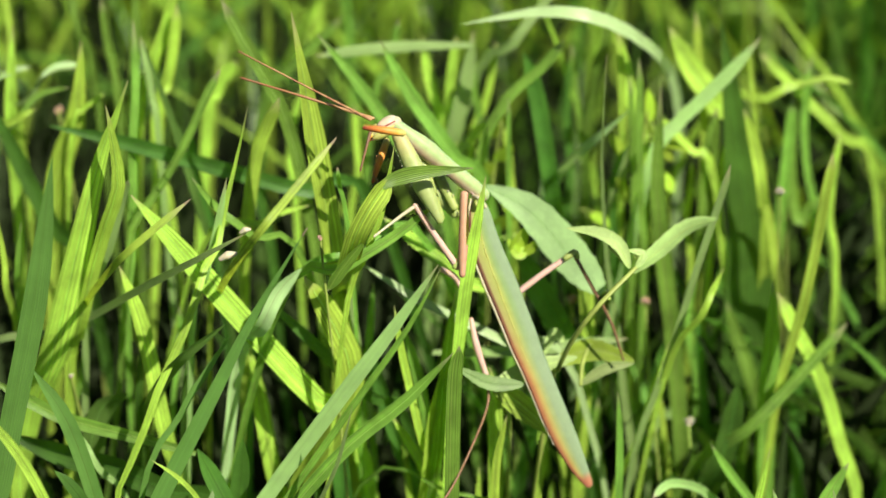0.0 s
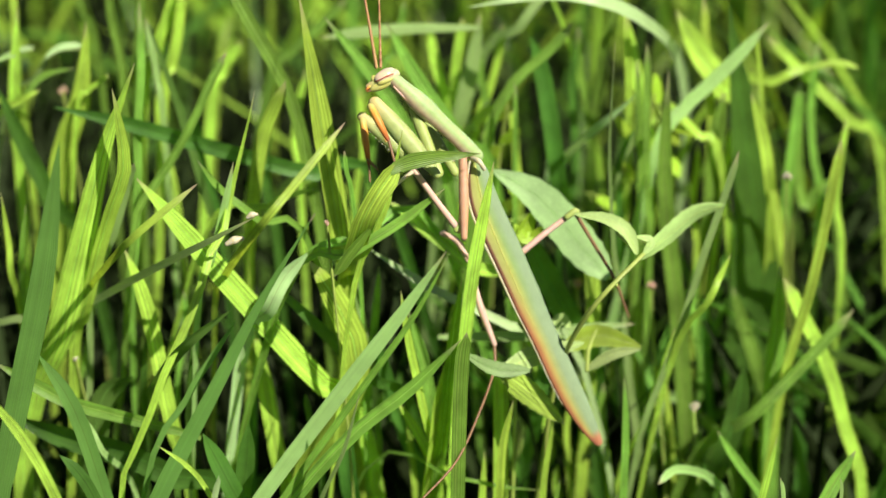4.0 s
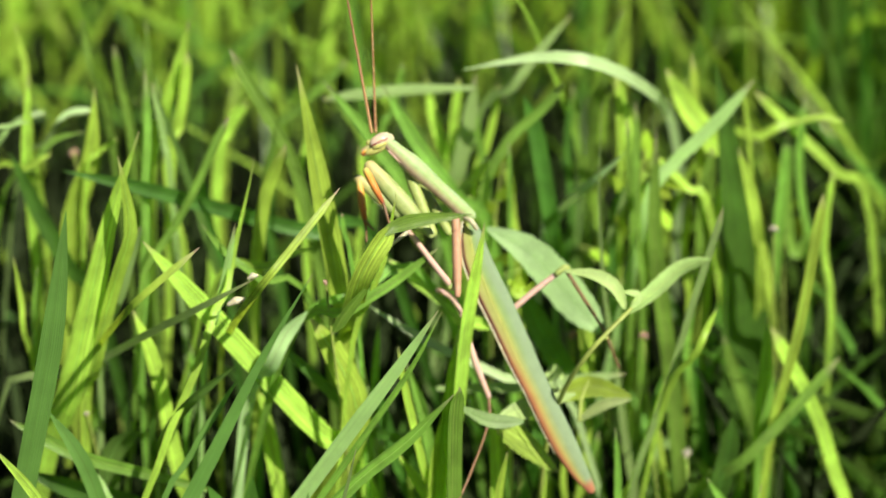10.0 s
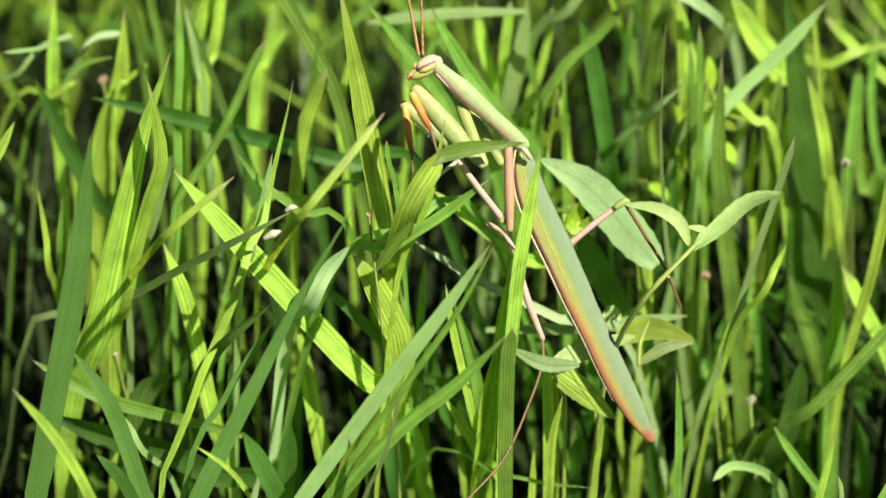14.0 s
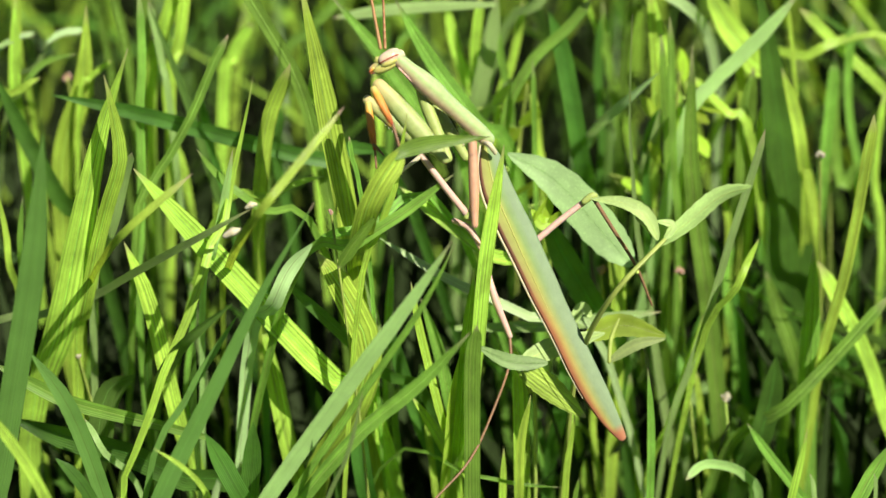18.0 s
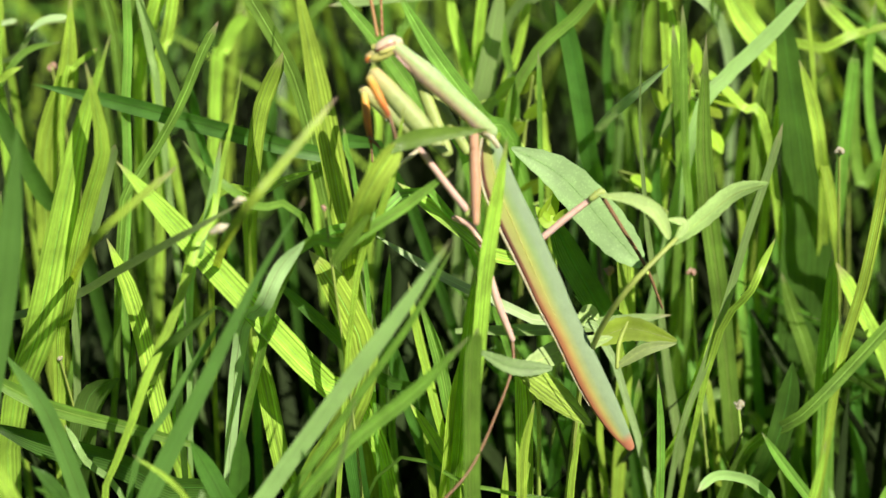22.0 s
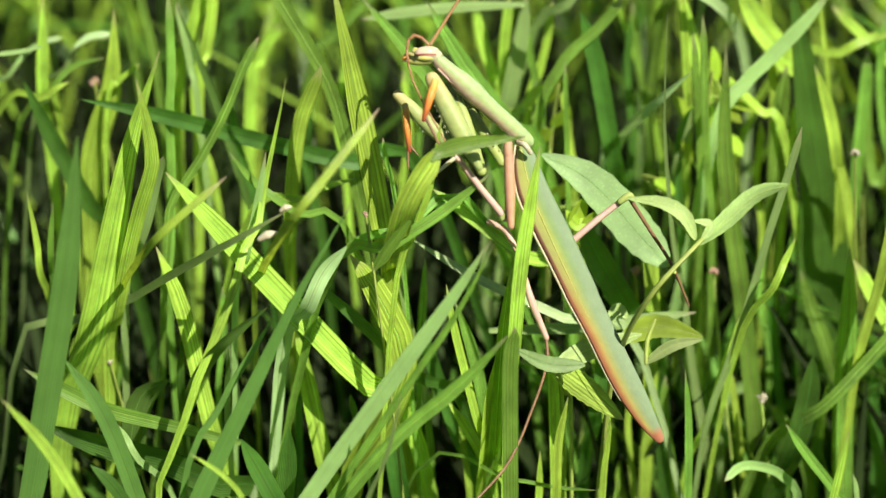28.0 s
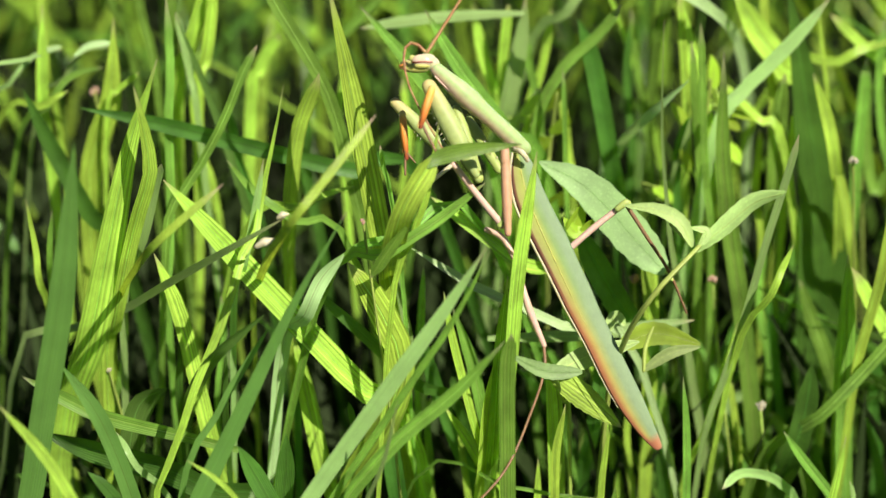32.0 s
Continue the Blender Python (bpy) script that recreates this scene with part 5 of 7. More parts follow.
grass_blade([(-0.0167, 0.0898, -0.0040), (-0.0200, 0.0764, 0.0411), (-0.0214, 0.0720, 0.0779), (-0.0223, 0.0720, 0.0856), (-0.0217, 0.0720, 0.0931), (-0.0201, 0.0720, 0.1005)], 0.00147, 'lime', roll=-30, full=0.9, sharp=2.5)
grass_blade([(0.0351, 0.0381, -0.0040), (0.0337, 0.0275, 0.0208), (0.0331, 0.0240, 0.0411), (0.0322, 0.0240, 0.0499), (0.0308, 0.0240, 0.0575), (0.0309, 0.0240, 0.0649)], 0.00136, 'fresh', roll=-20, full=0.9, sharp=2.5)
grass_blade([(0.0289, 0.0400, -0.0040), (0.0274, 0.0295, 0.0201), (0.0267, 0.0260, 0.0397), (0.0257, 0.0260, 0.0486), (0.0252, 0.0260, 0.0552), (0.0258, 0.0260, 0.0606)], 0.00144, 'lime', roll=-40, full=0.9, sharp=2.5)
grass_blade([(0.0575, 0.0595, -0.0040), (0.0555, 0.0494, 0.0177), (0.0546, 0.0460, 0.0355), (0.0528, 0.0460, 0.0470), (0.0513, 0.0460, 0.0583), (0.0498, 0.0460, 0.0692)], 0.00154, 'deep', roll=4, full=0.9, sharp=2.5)
grass_blade([(0.0559, 0.0651, -0.0040), (0.0526, 0.0538, 0.0265), (0.0512, 0.0500, 0.0514), (0.0496, 0.0500, 0.0604), (0.0488, 0.0500, 0.0681), (0.0495, 0.0500, 0.0757)], 0.00142, 'fresh', roll=-20, full=0.9, sharp=2.5)
grass_blade([(0.0624, 0.0495, -0.0040), (0.0588, 0.0394, 0.0175), (0.0573, 0.0360, 0.0351), (0.0549, 0.0360, 0.0431), (0.0517, 0.0360, 0.0488), (0.0496, 0.0360, 0.0516)], 0.00192, 'fresh', roll=-10, full=0.9, sharp=2.5)
grass_blade([(0.0687, 0.0530, -0.0040), (0.0689, 0.0433, 0.0147), (0.0689, 0.0400, 0.0300), (0.0691, 0.0400, 0.0405), (0.0674, 0.0400, 0.0518), (0.0679, 0.0400, 0.0617)], 0.00172, 'deep', roll=4, full=0.9, sharp=2.5)
grass_blade([(0.0467, 0.0437, -0.0040), (0.0455, 0.0334, 0.0185), (0.0450, 0.0300, 0.0369), (0.0442, 0.0300, 0.0460), (0.0430, 0.0300, 0.0548), (0.0417, 0.0300, 0.0624)], 0.00157, 'lime', roll=-40, full=0.9, sharp=2.5)
grass_blade([(-0.0080, 0.0344, -0.0040), (-0.0071, 0.0236, 0.0224), (-0.0068, 0.0200, 0.0439), (-0.0063, 0.0200, 0.0527), (-0.0067, 0.0200, 0.0591), (-0.0059, 0.0200, 0.0654)], 0.00115, 'fresh', roll=-20, full=0.9, sharp=2.5)
grass_blade([(0.0015, 0.0307, -0.0040), (0.0002, 0.0197, 0.0239), (-0.0003, 0.0160, 0.0467), (-0.0008, 0.0160, 0.0531), (-0.0014, 0.0160, 0.0595), (-0.0010, 0.0160, 0.0647)], 0.00128, 'lime', roll=-40, full=0.9, sharp=2.5)
grass_blade([(-0.0134, 0.0251, -0.0040), (-0.0147, 0.0138, 0.0261), (-0.0153, 0.0100, 0.0508), (-0.0159, 0.0100, 0.0593), (-0.0173, 0.0100, 0.0655), (-0.0182, 0.0100, 0.0706)], 0.00104, 'deep', roll=0, full=0.9, sharp=2.5)
grass_blade([(-0.0306, 0.0382, -0.0040), (-0.0282, 0.0261, 0.0324), (-0.0272, 0.0220, 0.0621), (-0.0263, 0.0220, 0.0705), (-0.0266, 0.0220, 0.0766), (-0.0256, 0.0220, 0.0827)], 0.00127, 'deep', roll=-10, full=0.9, sharp=2.5)
grass_blade([(-0.0439, 0.0401, -0.0040), (-0.0413, 0.0280, 0.0317), (-0.0401, 0.0240, 0.0609), (-0.0391, 0.0240, 0.0694), (-0.0382, 0.0240, 0.0755), (-0.0382, 0.0240, 0.0816)], 0.00095, 'fresh', roll=-20, full=0.9, sharp=2.5)
grass_blade([(-0.0624, 0.0418, -0.0040), (-0.0587, 0.0299, 0.0299), (-0.0571, 0.0260, 0.0576), (-0.0554, 0.0260, 0.0661), (-0.0541, 0.0260, 0.0734), (-0.0537, 0.0260, 0.0806)], 0.00091, 'fresh', roll=-10, full=0.9, sharp=2.5)
grass_blade([(-0.0564, 0.0780, -0.0040), (-0.0479, 0.0630, 0.0534), (-0.0442, 0.0580, 0.1004), (-0.0427, 0.0580, 0.1064), (-0.0414, 0.0580, 0.1124), (-0.0402, 0.0580, 0.1212)], 0.00217, 'lime', roll=-40, full=0.9, sharp=2.5)
grass_blade([(-0.0493, 0.0818, -0.0040), (-0.0507, 0.0669, 0.0519), (-0.0513, 0.0620, 0.0976), (-0.0517, 0.0620, 0.1058), (-0.0528, 0.0620, 0.1128), (-0.0535, 0.0620, 0.1207)], 0.00159, 'fresh', roll=-20, full=0.9, sharp=2.5)
grass_blade([(-0.0391, 0.0719, -0.0040), (-0.0423, 0.0570, 0.0526), (-0.0436, 0.0520, 0.0990), (-0.0443, 0.0520, 0.1060), (-0.0450, 0.0520, 0.1119), (-0.0459, 0.0520, 0.1177)], 0.00126, 'pale', roll=-30, full=0.9, sharp=2.5)
grass_blade([(-0.0530, 0.1032, -0.0040), (-0.0352, 0.0888, 0.0489), (-0.0276, 0.0840, 0.0922), (-0.0234, 0.0840, 0.0987), (-0.0182, 0.0840, 0.1040), (-0.0132, 0.0840, 0.1093)], 0.00181, 'fresh', roll=-10, full=0.9, sharp=2.5)
grass_blade([(-0.0026, 0.0891, -0.0040), (0.0065, 0.0748, 0.0481), (0.0104, 0.0700, 0.0907), (0.0122, 0.0700, 0.0970), (0.0136, 0.0700, 0.1033), (0.0145, 0.0700, 0.1104)], 0.00166, 'lime', roll=-36, full=0.9, sharp=2.5)
grass_blade([(-0.0056, 0.0770, -0.0040), (0.0034, 0.0627, 0.0476), (0.0073, 0.0580, 0.0898), (0.0092, 0.0580, 0.0961), (0.0110, 0.0580, 0.0991), (0.0124, 0.0580, 0.1012)], 0.00152, 'pale', roll=-30, full=0.9, sharp=2.5)
grass_blade([(0.0365, 0.0761, -0.0040), (0.0365, 0.0625, 0.0429), (0.0366, 0.0580, 0.0813), (0.0366, 0.0580, 0.0929), (0.0358, 0.0580, 0.1041), (0.0344, 0.0580, 0.1189)], 0.00184, 'lime', roll=-36, full=0.9, sharp=2.5)
grass_blade([(0.0395, 0.0676, -0.0040), (0.0388, 0.0544, 0.0398), (0.0385, 0.0500, 0.0757), (0.0381, 0.0500, 0.0883), (0.0371, 0.0500, 0.1006), (0.0360, 0.0500, 0.1124)], 0.00141, 'fresh', roll=-24, full=0.9, sharp=2.5)
grass_blade([(0.0215, 0.0686, -0.0040), (0.0298, 0.0547, 0.0457), (0.0334, 0.0500, 0.0863), (0.0349, 0.0500, 0.0914), (0.0358, 0.0500, 0.0955), (0.0368, 0.0500, 0.0996)], 0.00128, 'pale', roll=-30, full=0.9, sharp=2.5)
grass_blade([(0.0577, 0.0851, -0.0040), (0.0537, 0.0708, 0.0484), (0.0519, 0.0660, 0.0913), (0.0509, 0.0660, 0.0996), (0.0499, 0.0660, 0.1068), (0.0487, 0.0660, 0.1178)], 0.00210, 'lime', roll=-36, full=0.9, sharp=2.5)
grass_blade([(0.1057, 0.0879, -0.0040), (0.0847, 0.0745, 0.0414), (0.0757, 0.0700, 0.0785), (0.0710, 0.0700, 0.0752), (0.0686, 0.0700, 0.0872), (0.0681, 0.0700, 0.0999)], 0.00214, 'fresh', roll=-24, full=0.9, sharp=2.5)
grass_blade([(0.0227, 0.0780, -0.0040), (0.0194, 0.0645, 0.0424), (0.0180, 0.0600, 0.0804), (0.0171, 0.0600, 0.0878), (0.0166, 0.0600, 0.0931), (0.0156, 0.0600, 0.0993)], 0.00164, 'lime', roll=-36, full=0.9, sharp=2.5)

# ---------------------------------------------------------------- broad-leaved herb beside the mantis
herb = clover('light green herb with toothed oval leaves on a thin stem')
herb.location = (0.0264, 0.0066, 0.0000)
tube('stem', [(-0.0099, 0.0060, 0.0000), (-0.0059, -0.0026, 0.0731), (-0.0044, -0.0066, 0.0843), (-0.0025, -0.0096, 0.0914), (0.0007, -0.0106, 0.0972), (0.0064, -0.0060, 0.1011)], [0.000402, 0.000402, 0.000402, 0.000402, 0.000402, 0.000322], STEM, herb, sides=6)
broad_leaf([(0.0059, -0.0062, 0.1006), (0.0108, -0.0004, 0.1016), (0.0155, 0.0047, 0.1027), (0.0207, 0.0087, 0.1023)], 0.00433, LEAF, parent=herb, fold=0.05, roll=-48)
tube('leaf_stalk', [(0.0030, -0.0036, 0.0946), (0.0033, 0.0032, 0.0925), (0.0035, 0.0099, 0.0885)], [0.000282, 0.000241, 0.000201], STEM, herb, sides=6)
broad_leaf([(0.0035, 0.0099, 0.0885), (-0.0008, 0.0114, 0.0930), (-0.0082, 0.0129, 0.1013), (-0.0154, 0.0144, 0.1051)], 0.0061, LEAFD, parent=herb, fold=0.22, roll=-6)
broad_leaf([(0.0055, -0.0060, 0.1011), (0.0038, -0.0050, 0.1043), (0.0006, -0.0041, 0.1060), (-0.0041, -0.0038, 0.1066)], 0.00218, LEAF, parent=herb, fold=0.6, roll=-16)
broad_leaf([(0.0055, -0.0060, 0.1011), (0.0043, -0.0042, 0.1025), (0.0024, -0.0031, 0.1033)], 0.00188, LEAF, parent=herb, fold=0.5, roll=-20)
broad_leaf([(0.0064, -0.0060, 0.1011), (0.0075, -0.0050, 0.1029), (0.0051, -0.0047, 0.1035)], 0.00134, LEAF, parent=herb, fold=0.5, roll=-16)
herb_low = clover('small herb with pale oval leaves low among the grass')
herb_low.location = (0.0156, 0.0100, 0.0000)
tube('stem', [(0.0000, 0.0000, -0.0000), (-0.0004, -0.0037, 0.0656), (-0.0017, -0.0088, 0.0758), (-0.0032, -0.0123, 0.0823)], [0.000322, 0.000322, 0.000282, 0.000241], STEM, herb_low, sides=6)
broad_leaf([(0.0008, -0.0136, 0.0833), (-0.0045, -0.0148, 0.0843), (-0.0096, -0.0164, 0.0879)], 0.00226, LEAFD, parent=herb_low, fold=0.25, roll=-4)
broad_leaf([(-0.0036, -0.0123, 0.0823), (0.0023, -0.0084, 0.0831), (0.0095, -0.0062, 0.0840)], 0.00323, LEAF, parent=herb_low, fold=0.1, roll=-4)
# stands in for a short striped grass blade, so it takes the grass material
broad_leaf([(-0.0039, -0.0095, 0.0811), (0.0012, -0.0099, 0.0770), (0.0067, -0.0107, 0.0722)], 0.00378, GRASS["lime"], parent=herb_low, fold=0.1, roll=12)
broad_leaf([(0.0065, -0.0026, 0.0809), (0.0120, -0.0016, 0.0827), (0.0189, -0.0024, 0.0812)], 0.00355, HERB, parent=herb_low, fold=0.2, roll=-4)
broad_leaf([(0.0080, 0.0017, 0.0823), (0.0063, 0.0023, 0.0834), (0.0046, 0.0005, 0.0800)], 0.00177, LEAF, parent=herb_low, fold=0.4, roll=0)
tube('leaf_stalk', [(0.0104, -0.0042, 0.0779), (0.0107, -0.0026, 0.0809), (0.0120, -0.0010, 0.0838)], [0.000322, 0.000322, 0.000241], STEM, herb_low, sides=6)
broad_leaf([(0.0103, -0.0042, 0.0779), (0.0144, -0.0035, 0.0804), (0.0188, -0.0031, 0.0812)], 0.00179, LEAF, parent=herb_low, fold=0.5, roll=8)
herb_far = clover('sunlit lime green herb with small oval leaves behind the grass')
herb_far.location = (0.0142, 0.0807, 0.0000)
tube('stem', [(0.0000, 0.0000, 0.0000), (-0.0006, -0.0241, 0.0744), (-0.0005, -0.0262, 0.0903), (0.0007, -0.0270, 0.1019)], [0.000322, 0.000322, 0.000282, 0.000241], STEM, herb_far, sides=6)
tube('leaf_stalk', [(-0.0050, -0.0256, 0.0980), (-0.0079, -0.0251, 0.0956), (-0.0003, -0.0253, 0.0920)], [0.000145, 0.000145, 0.000161], STEM, herb_far, sides=6)
broad_leaf([(-0.0050, -0.0256, 0.0980), (-0.0030, -0.0264, 0.0997), (-0.0009, -0.0273, 0.1013)], 0.00444, HERB, parent=herb_far, fold=0.25, roll=52)
tube('leaf_stalk', [(-0.0015, -0.0255, 0.0982), (-0.0034, -0.0253, 0.0953), (-0.0003, -0.0248, 0.0928)], [0.000145, 0.000145, 0.000161], STEM, herb_far, sides=6)
broad_leaf([(-0.0015, -0.0255, 0.0982), (-0.0002, -0.0260, 0.1005), (0.0011, -0.0266, 0.1028)], 0.00392, HERB, parent=herb_far, fold=0.25, roll=-52)
tube('leaf_stalk', [(0.0001, -0.0273, 0.0947), (-0.0015, -0.0271, 0.0919), (-0.0003, -0.0268, 0.0891)], [0.000145, 0.000145, 0.000161], STEM, herb_far, sides=6)
broad_leaf([(0.0001, -0.0273, 0.0947), (0.0012, -0.0280, 0.0968), (0.0023, -0.0286, 0.0989)], 0.00392, HERB, parent=herb_far, fold=0.25, roll=-52)
tube('leaf_stalk', [(-0.0039, -0.0286, 0.0922), (-0.0064, -0.0282, 0.0898), (-0.0003, -0.0284, 0.0861)], [0.000145, 0.000145, 0.000161], STEM, herb_far, sides=6)
broad_leaf([(-0.0039, -0.0286, 0.0922), (-0.0021, -0.0295, 0.0939), (-0.0003, -0.0304, 0.0956)], 0.00274, HERB, parent=herb_far, fold=0.25, roll=0)
tube('leaf_stalk', [(-0.0057, -0.0294, 0.0908), (-0.0083, -0.0287, 0.0888), (-0.0003, -0.0295, 0.0841)], [0.000145, 0.000145, 0.000161], STEM, herb_far, sides=6)
broad_leaf([(-0.0057, -0.0294, 0.0908), (-0.0039, -0.0306, 0.0919), (-0.0021, -0.0318, 0.0930)], 0.00340, HERB, parent=herb_far, fold=0.25, roll=52)
tube('leaf_stalk', [(0.0036, -0.0316, 0.0867), (0.0056, -0.0314, 0.0837), (-0.0003, -0.0310, 0.0812)], [0.000145, 0.000145, 0.000161], STEM, herb_far, sides=6)
broad_leaf([(0.0036, -0.0316, 0.0867), (0.0021, -0.0321, 0.0890), (0.0007, -0.0326, 0.0913)], 0.00291, HERB, parent=herb_far, fold=0.25, roll=-20)
tube('leaf_stalk', [(-0.0006, -0.0329, 0.0842), (-0.0025, -0.0326, 0.0815), (-0.0003, -0.0326, 0.0783)], [0.000145, 0.000145, 0.000161], STEM, herb_far, sides=6)
broad_leaf([(-0.0006, -0.0329, 0.0842), (0.0007, -0.0336, 0.0861), (0.0021, -0.0344, 0.0881)], 0.00444, HERB, parent=herb_far, fold=0.25, roll=-52)
herb_right = clover('sunlit lime green herb with small oval leaves behind the grass')
herb_right.location = (0.0414, 0.0763, 0.0000)
tube('stem', [(-0.0000, 0.0000, -0.0000), (-0.0027, -0.0206, 0.0727), (-0.0023, -0.0213, 0.0911), (-0.0015, -0.0217, 0.1036)], [0.000322, 0.000322, 0.000282, 0.000241], STEM, herb_right, sides=6)
tube('leaf_stalk', [(-0.0003, -0.0215, 0.0974), (-0.0027, -0.0201, 0.0968), (-0.0023, -0.0224, 0.0891)], [0.000145, 0.000145, 0.000161], STEM, herb_right, sides=6)
broad_leaf([(-0.0003, -0.0215, 0.0974), (0.0014, -0.0236, 0.0968), (0.0031, -0.0256, 0.0962)], 0.00285, HERB, parent=herb_right, fold=0.25, roll=32)
tube('leaf_stalk', [(0.0011, -0.0209, 0.0984), (-0.0020, -0.0196, 0.0976), (-0.0023, -0.0217, 0.0903)], [0.000145, 0.000145, 0.000161], STEM, herb_right, sides=6)
broad_leaf([(0.0011, -0.0209, 0.0984), (0.0033, -0.0229, 0.0980), (0.0054, -0.0249, 0.0977)], 0.00252, HERB, parent=herb_right, fold=0.25, roll=40)
tube('leaf_stalk', [(-0.0003, -0.0195, 0.1011), (0.0006, -0.0197, 0.0975), (-0.0023, -0.0184, 0.0965)], [0.000145, 0.000145, 0.000161], STEM, herb_right, sides=6)
broad_leaf([(-0.0003, -0.0195, 0.1011), (-0.0009, -0.0196, 0.1042), (-0.0015, -0.0198, 0.1072)], 0.00273, HERB, parent=herb_right, fold=0.25, roll=-40)
tube('leaf_stalk', [(-0.0049, -0.0224, 0.0957), (-0.0028, -0.0222, 0.0928), (-0.0023, -0.0217, 0.0903)], [0.000145, 0.000145, 0.000161], STEM, herb_right, sides=6)
broad_leaf([(-0.0049, -0.0224, 0.0957), (-0.0065, -0.0229, 0.0980), (-0.0080, -0.0234, 0.1003)], 0.00223, HERB, parent=herb_right, fold=0.25, roll=-20)
tube('leaf_stalk', [(-0.0105, -0.0270, 0.0871), (-0.0124, -0.0256, 0.0864), (-0.0023, -0.0279, 0.0787)], [0.000145, 0.000145, 0.000161], STEM, herb_right, sides=6)
broad_leaf([(-0.0105, -0.0270, 0.0871), (-0.0093, -0.0290, 0.0865), (-0.0080, -0.0310, 0.0860)], 0.00273, HERB, parent=herb_right, fold=0.25, roll=28)
tube('leaf_stalk', [(0.0016, -0.0237, 0.0933), (0.0005, -0.0221, 0.0930), (-0.0023, -0.0248, 0.0845)], [0.000145, 0.000145, 0.000161], STEM, herb_right, sides=6)
broad_leaf([(0.0016, -0.0237, 0.0933), (0.0023, -0.0260, 0.0923), (0.0031, -0.0282, 0.0913)], 0.00230, HERB, parent=herb_right, fold=0.25, roll=12)
tube('leaf_stalk', [(-0.0045, -0.0258, 0.0894), (-0.0030, -0.0255, 0.0865), (-0.0023, -0.0253, 0.0837)], [0.000145, 0.000145, 0.000161], STEM, herb_right, sides=6)
broad_leaf([(-0.0045, -0.0258, 0.0894), (-0.0055, -0.0264, 0.0915), (-0.0066, -0.0270, 0.0936)], 0.00211, HERB, parent=herb_right, fold=0.25, roll=-24)
herb_mid = clover('lime green leaflets of a herb behind the mantis')
herb_mid.location = (0.0202, 0.0628, 0.0000)
tube('stem', [(-0.0000, -0.0000, 0.0000), (-0.0021, -0.0312, 0.0802), (-0.0032, -0.0416, 0.0937)], [0.000322, 0.000282, 0.000241], STEM, herb_mid, sides=6)
broad_leaf([(-0.0048, -0.0447, 0.0944), (-0.0040, -0.0443, 0.0965), (-0.0027, -0.0439, 0.0993)], 0.00336, HERB, parent=herb_mid, fold=0.4, roll=-44)
broad_leaf([(-0.0026, -0.0443, 0.0951), (-0.0040, -0.0451, 0.0950), (-0.0057, -0.0449, 0.0973)], 0.00211, HERB, parent=herb_mid, fold=0.3, roll=-8)
broad_leaf([(-0.0031, -0.0447, 0.0944), (-0.0018, -0.0447, 0.0958), (-0.0009, -0.0450, 0.0972)], 0.00167, HERB, parent=herb_mid, fold=0.3, roll=-16)

# ---------------------------------------------------------------- the mantis
mantis = new("praying_mantis")
mantis.location = (0.00788, 0.00729, 0.11371)
tagged(mantis, "pale green praying mantis with orange forelegs, clinging to grass blades", "insect")
tube('abdomen', [(-0.00033, 0.00508, -0.00365), (0.00149, 0.00763, -0.01207), (0.00462, 0.00683, -0.02017), (0.00926, 0.00477, -0.03065), (0.01352, 0.00077, -0.03818)], [0.000965, 0.001528, 0.001689, 0.001448, 0.000644], OLIVE, mantis)
wing_shell([(-0.00115, -0.00145, -0.00020), (-0.00147, -0.00229, -0.00255), (-0.00129, -0.00310, -0.00520), (-0.00056, -0.00384, -0.00788), (0.00141, -0.00494, -0.01230), (0.00339, -0.00582, -0.01623), (0.00538, -0.00668, -0.02039), (0.00631, -0.00706, -0.02233), (0.00900, -0.00801, -0.02743), (0.01173, -0.00902, -0.03324), (0.01388, -0.00966, -0.03719), (0.01663, -0.01028, -0.04111), (0.01894, -0.01065, -0.04353), (0.01962, -0.01070, -0.04389)], [(0.00029, -0.00120, 0.00039), (0.00166, -0.00180, -0.00154), (0.00306, -0.00266, -0.00497), (0.00454, -0.00335, -0.00813), (0.00653, -0.00415, -0.01208), (0.00837, -0.00496, -0.01623), (0.00998, -0.00565, -0.01975), (0.01109, -0.00621, -0.02253), (0.01348, -0.00724, -0.02760), (0.01588, -0.00830, -0.03261), (0.01761, -0.00908, -0.03629), (0.01911, -0.00988, -0.03999), (0.02018, -0.01048, -0.04285), (0.02019, -0.01063, -0.04355)], mantis, ((0, 0.2, 0.4, 0.62), (0.45, 0.42, 0.34, 0.34)))
tube('forewing_rim', [(-0.00125, -0.00229, 0.00019), (-0.00156, -0.00313, -0.00215), (-0.00139, -0.00393, -0.00478), (-0.00066, -0.00467, -0.00746), (0.00130, -0.00576, -0.01187), (0.00327, -0.00664, -0.01579), (0.00526, -0.00750, -0.01994), (0.00618, -0.00787, -0.02187), (0.00887, -0.00882, -0.02696), (0.01159, -0.00981, -0.03275), (0.01374, -0.01045, -0.03670)], [0.000177, 0.000193, 0.000177, 0.000145, 9.7e-05, 4.8e-05], PALE, mantis, n=30, sides=6, label="pale rim of the forewing")
tube('wing_base', [(-0.00084, -0.00156, 0.00038), (0.00008, -0.00311, 0.00076), (0.00089, -0.00307, -0.00050)], [0.000322, 0.000402, 0.000322], PALE, mantis, n=6)
tube('middle_leg_femur', [(-0.00234, -0.00429, 0.00184), (-0.00210, -0.00727, -0.00376), (-0.00202, -0.00980, -0.00852)], [0.000644, 0.000764, 0.000483], PINK, mantis)
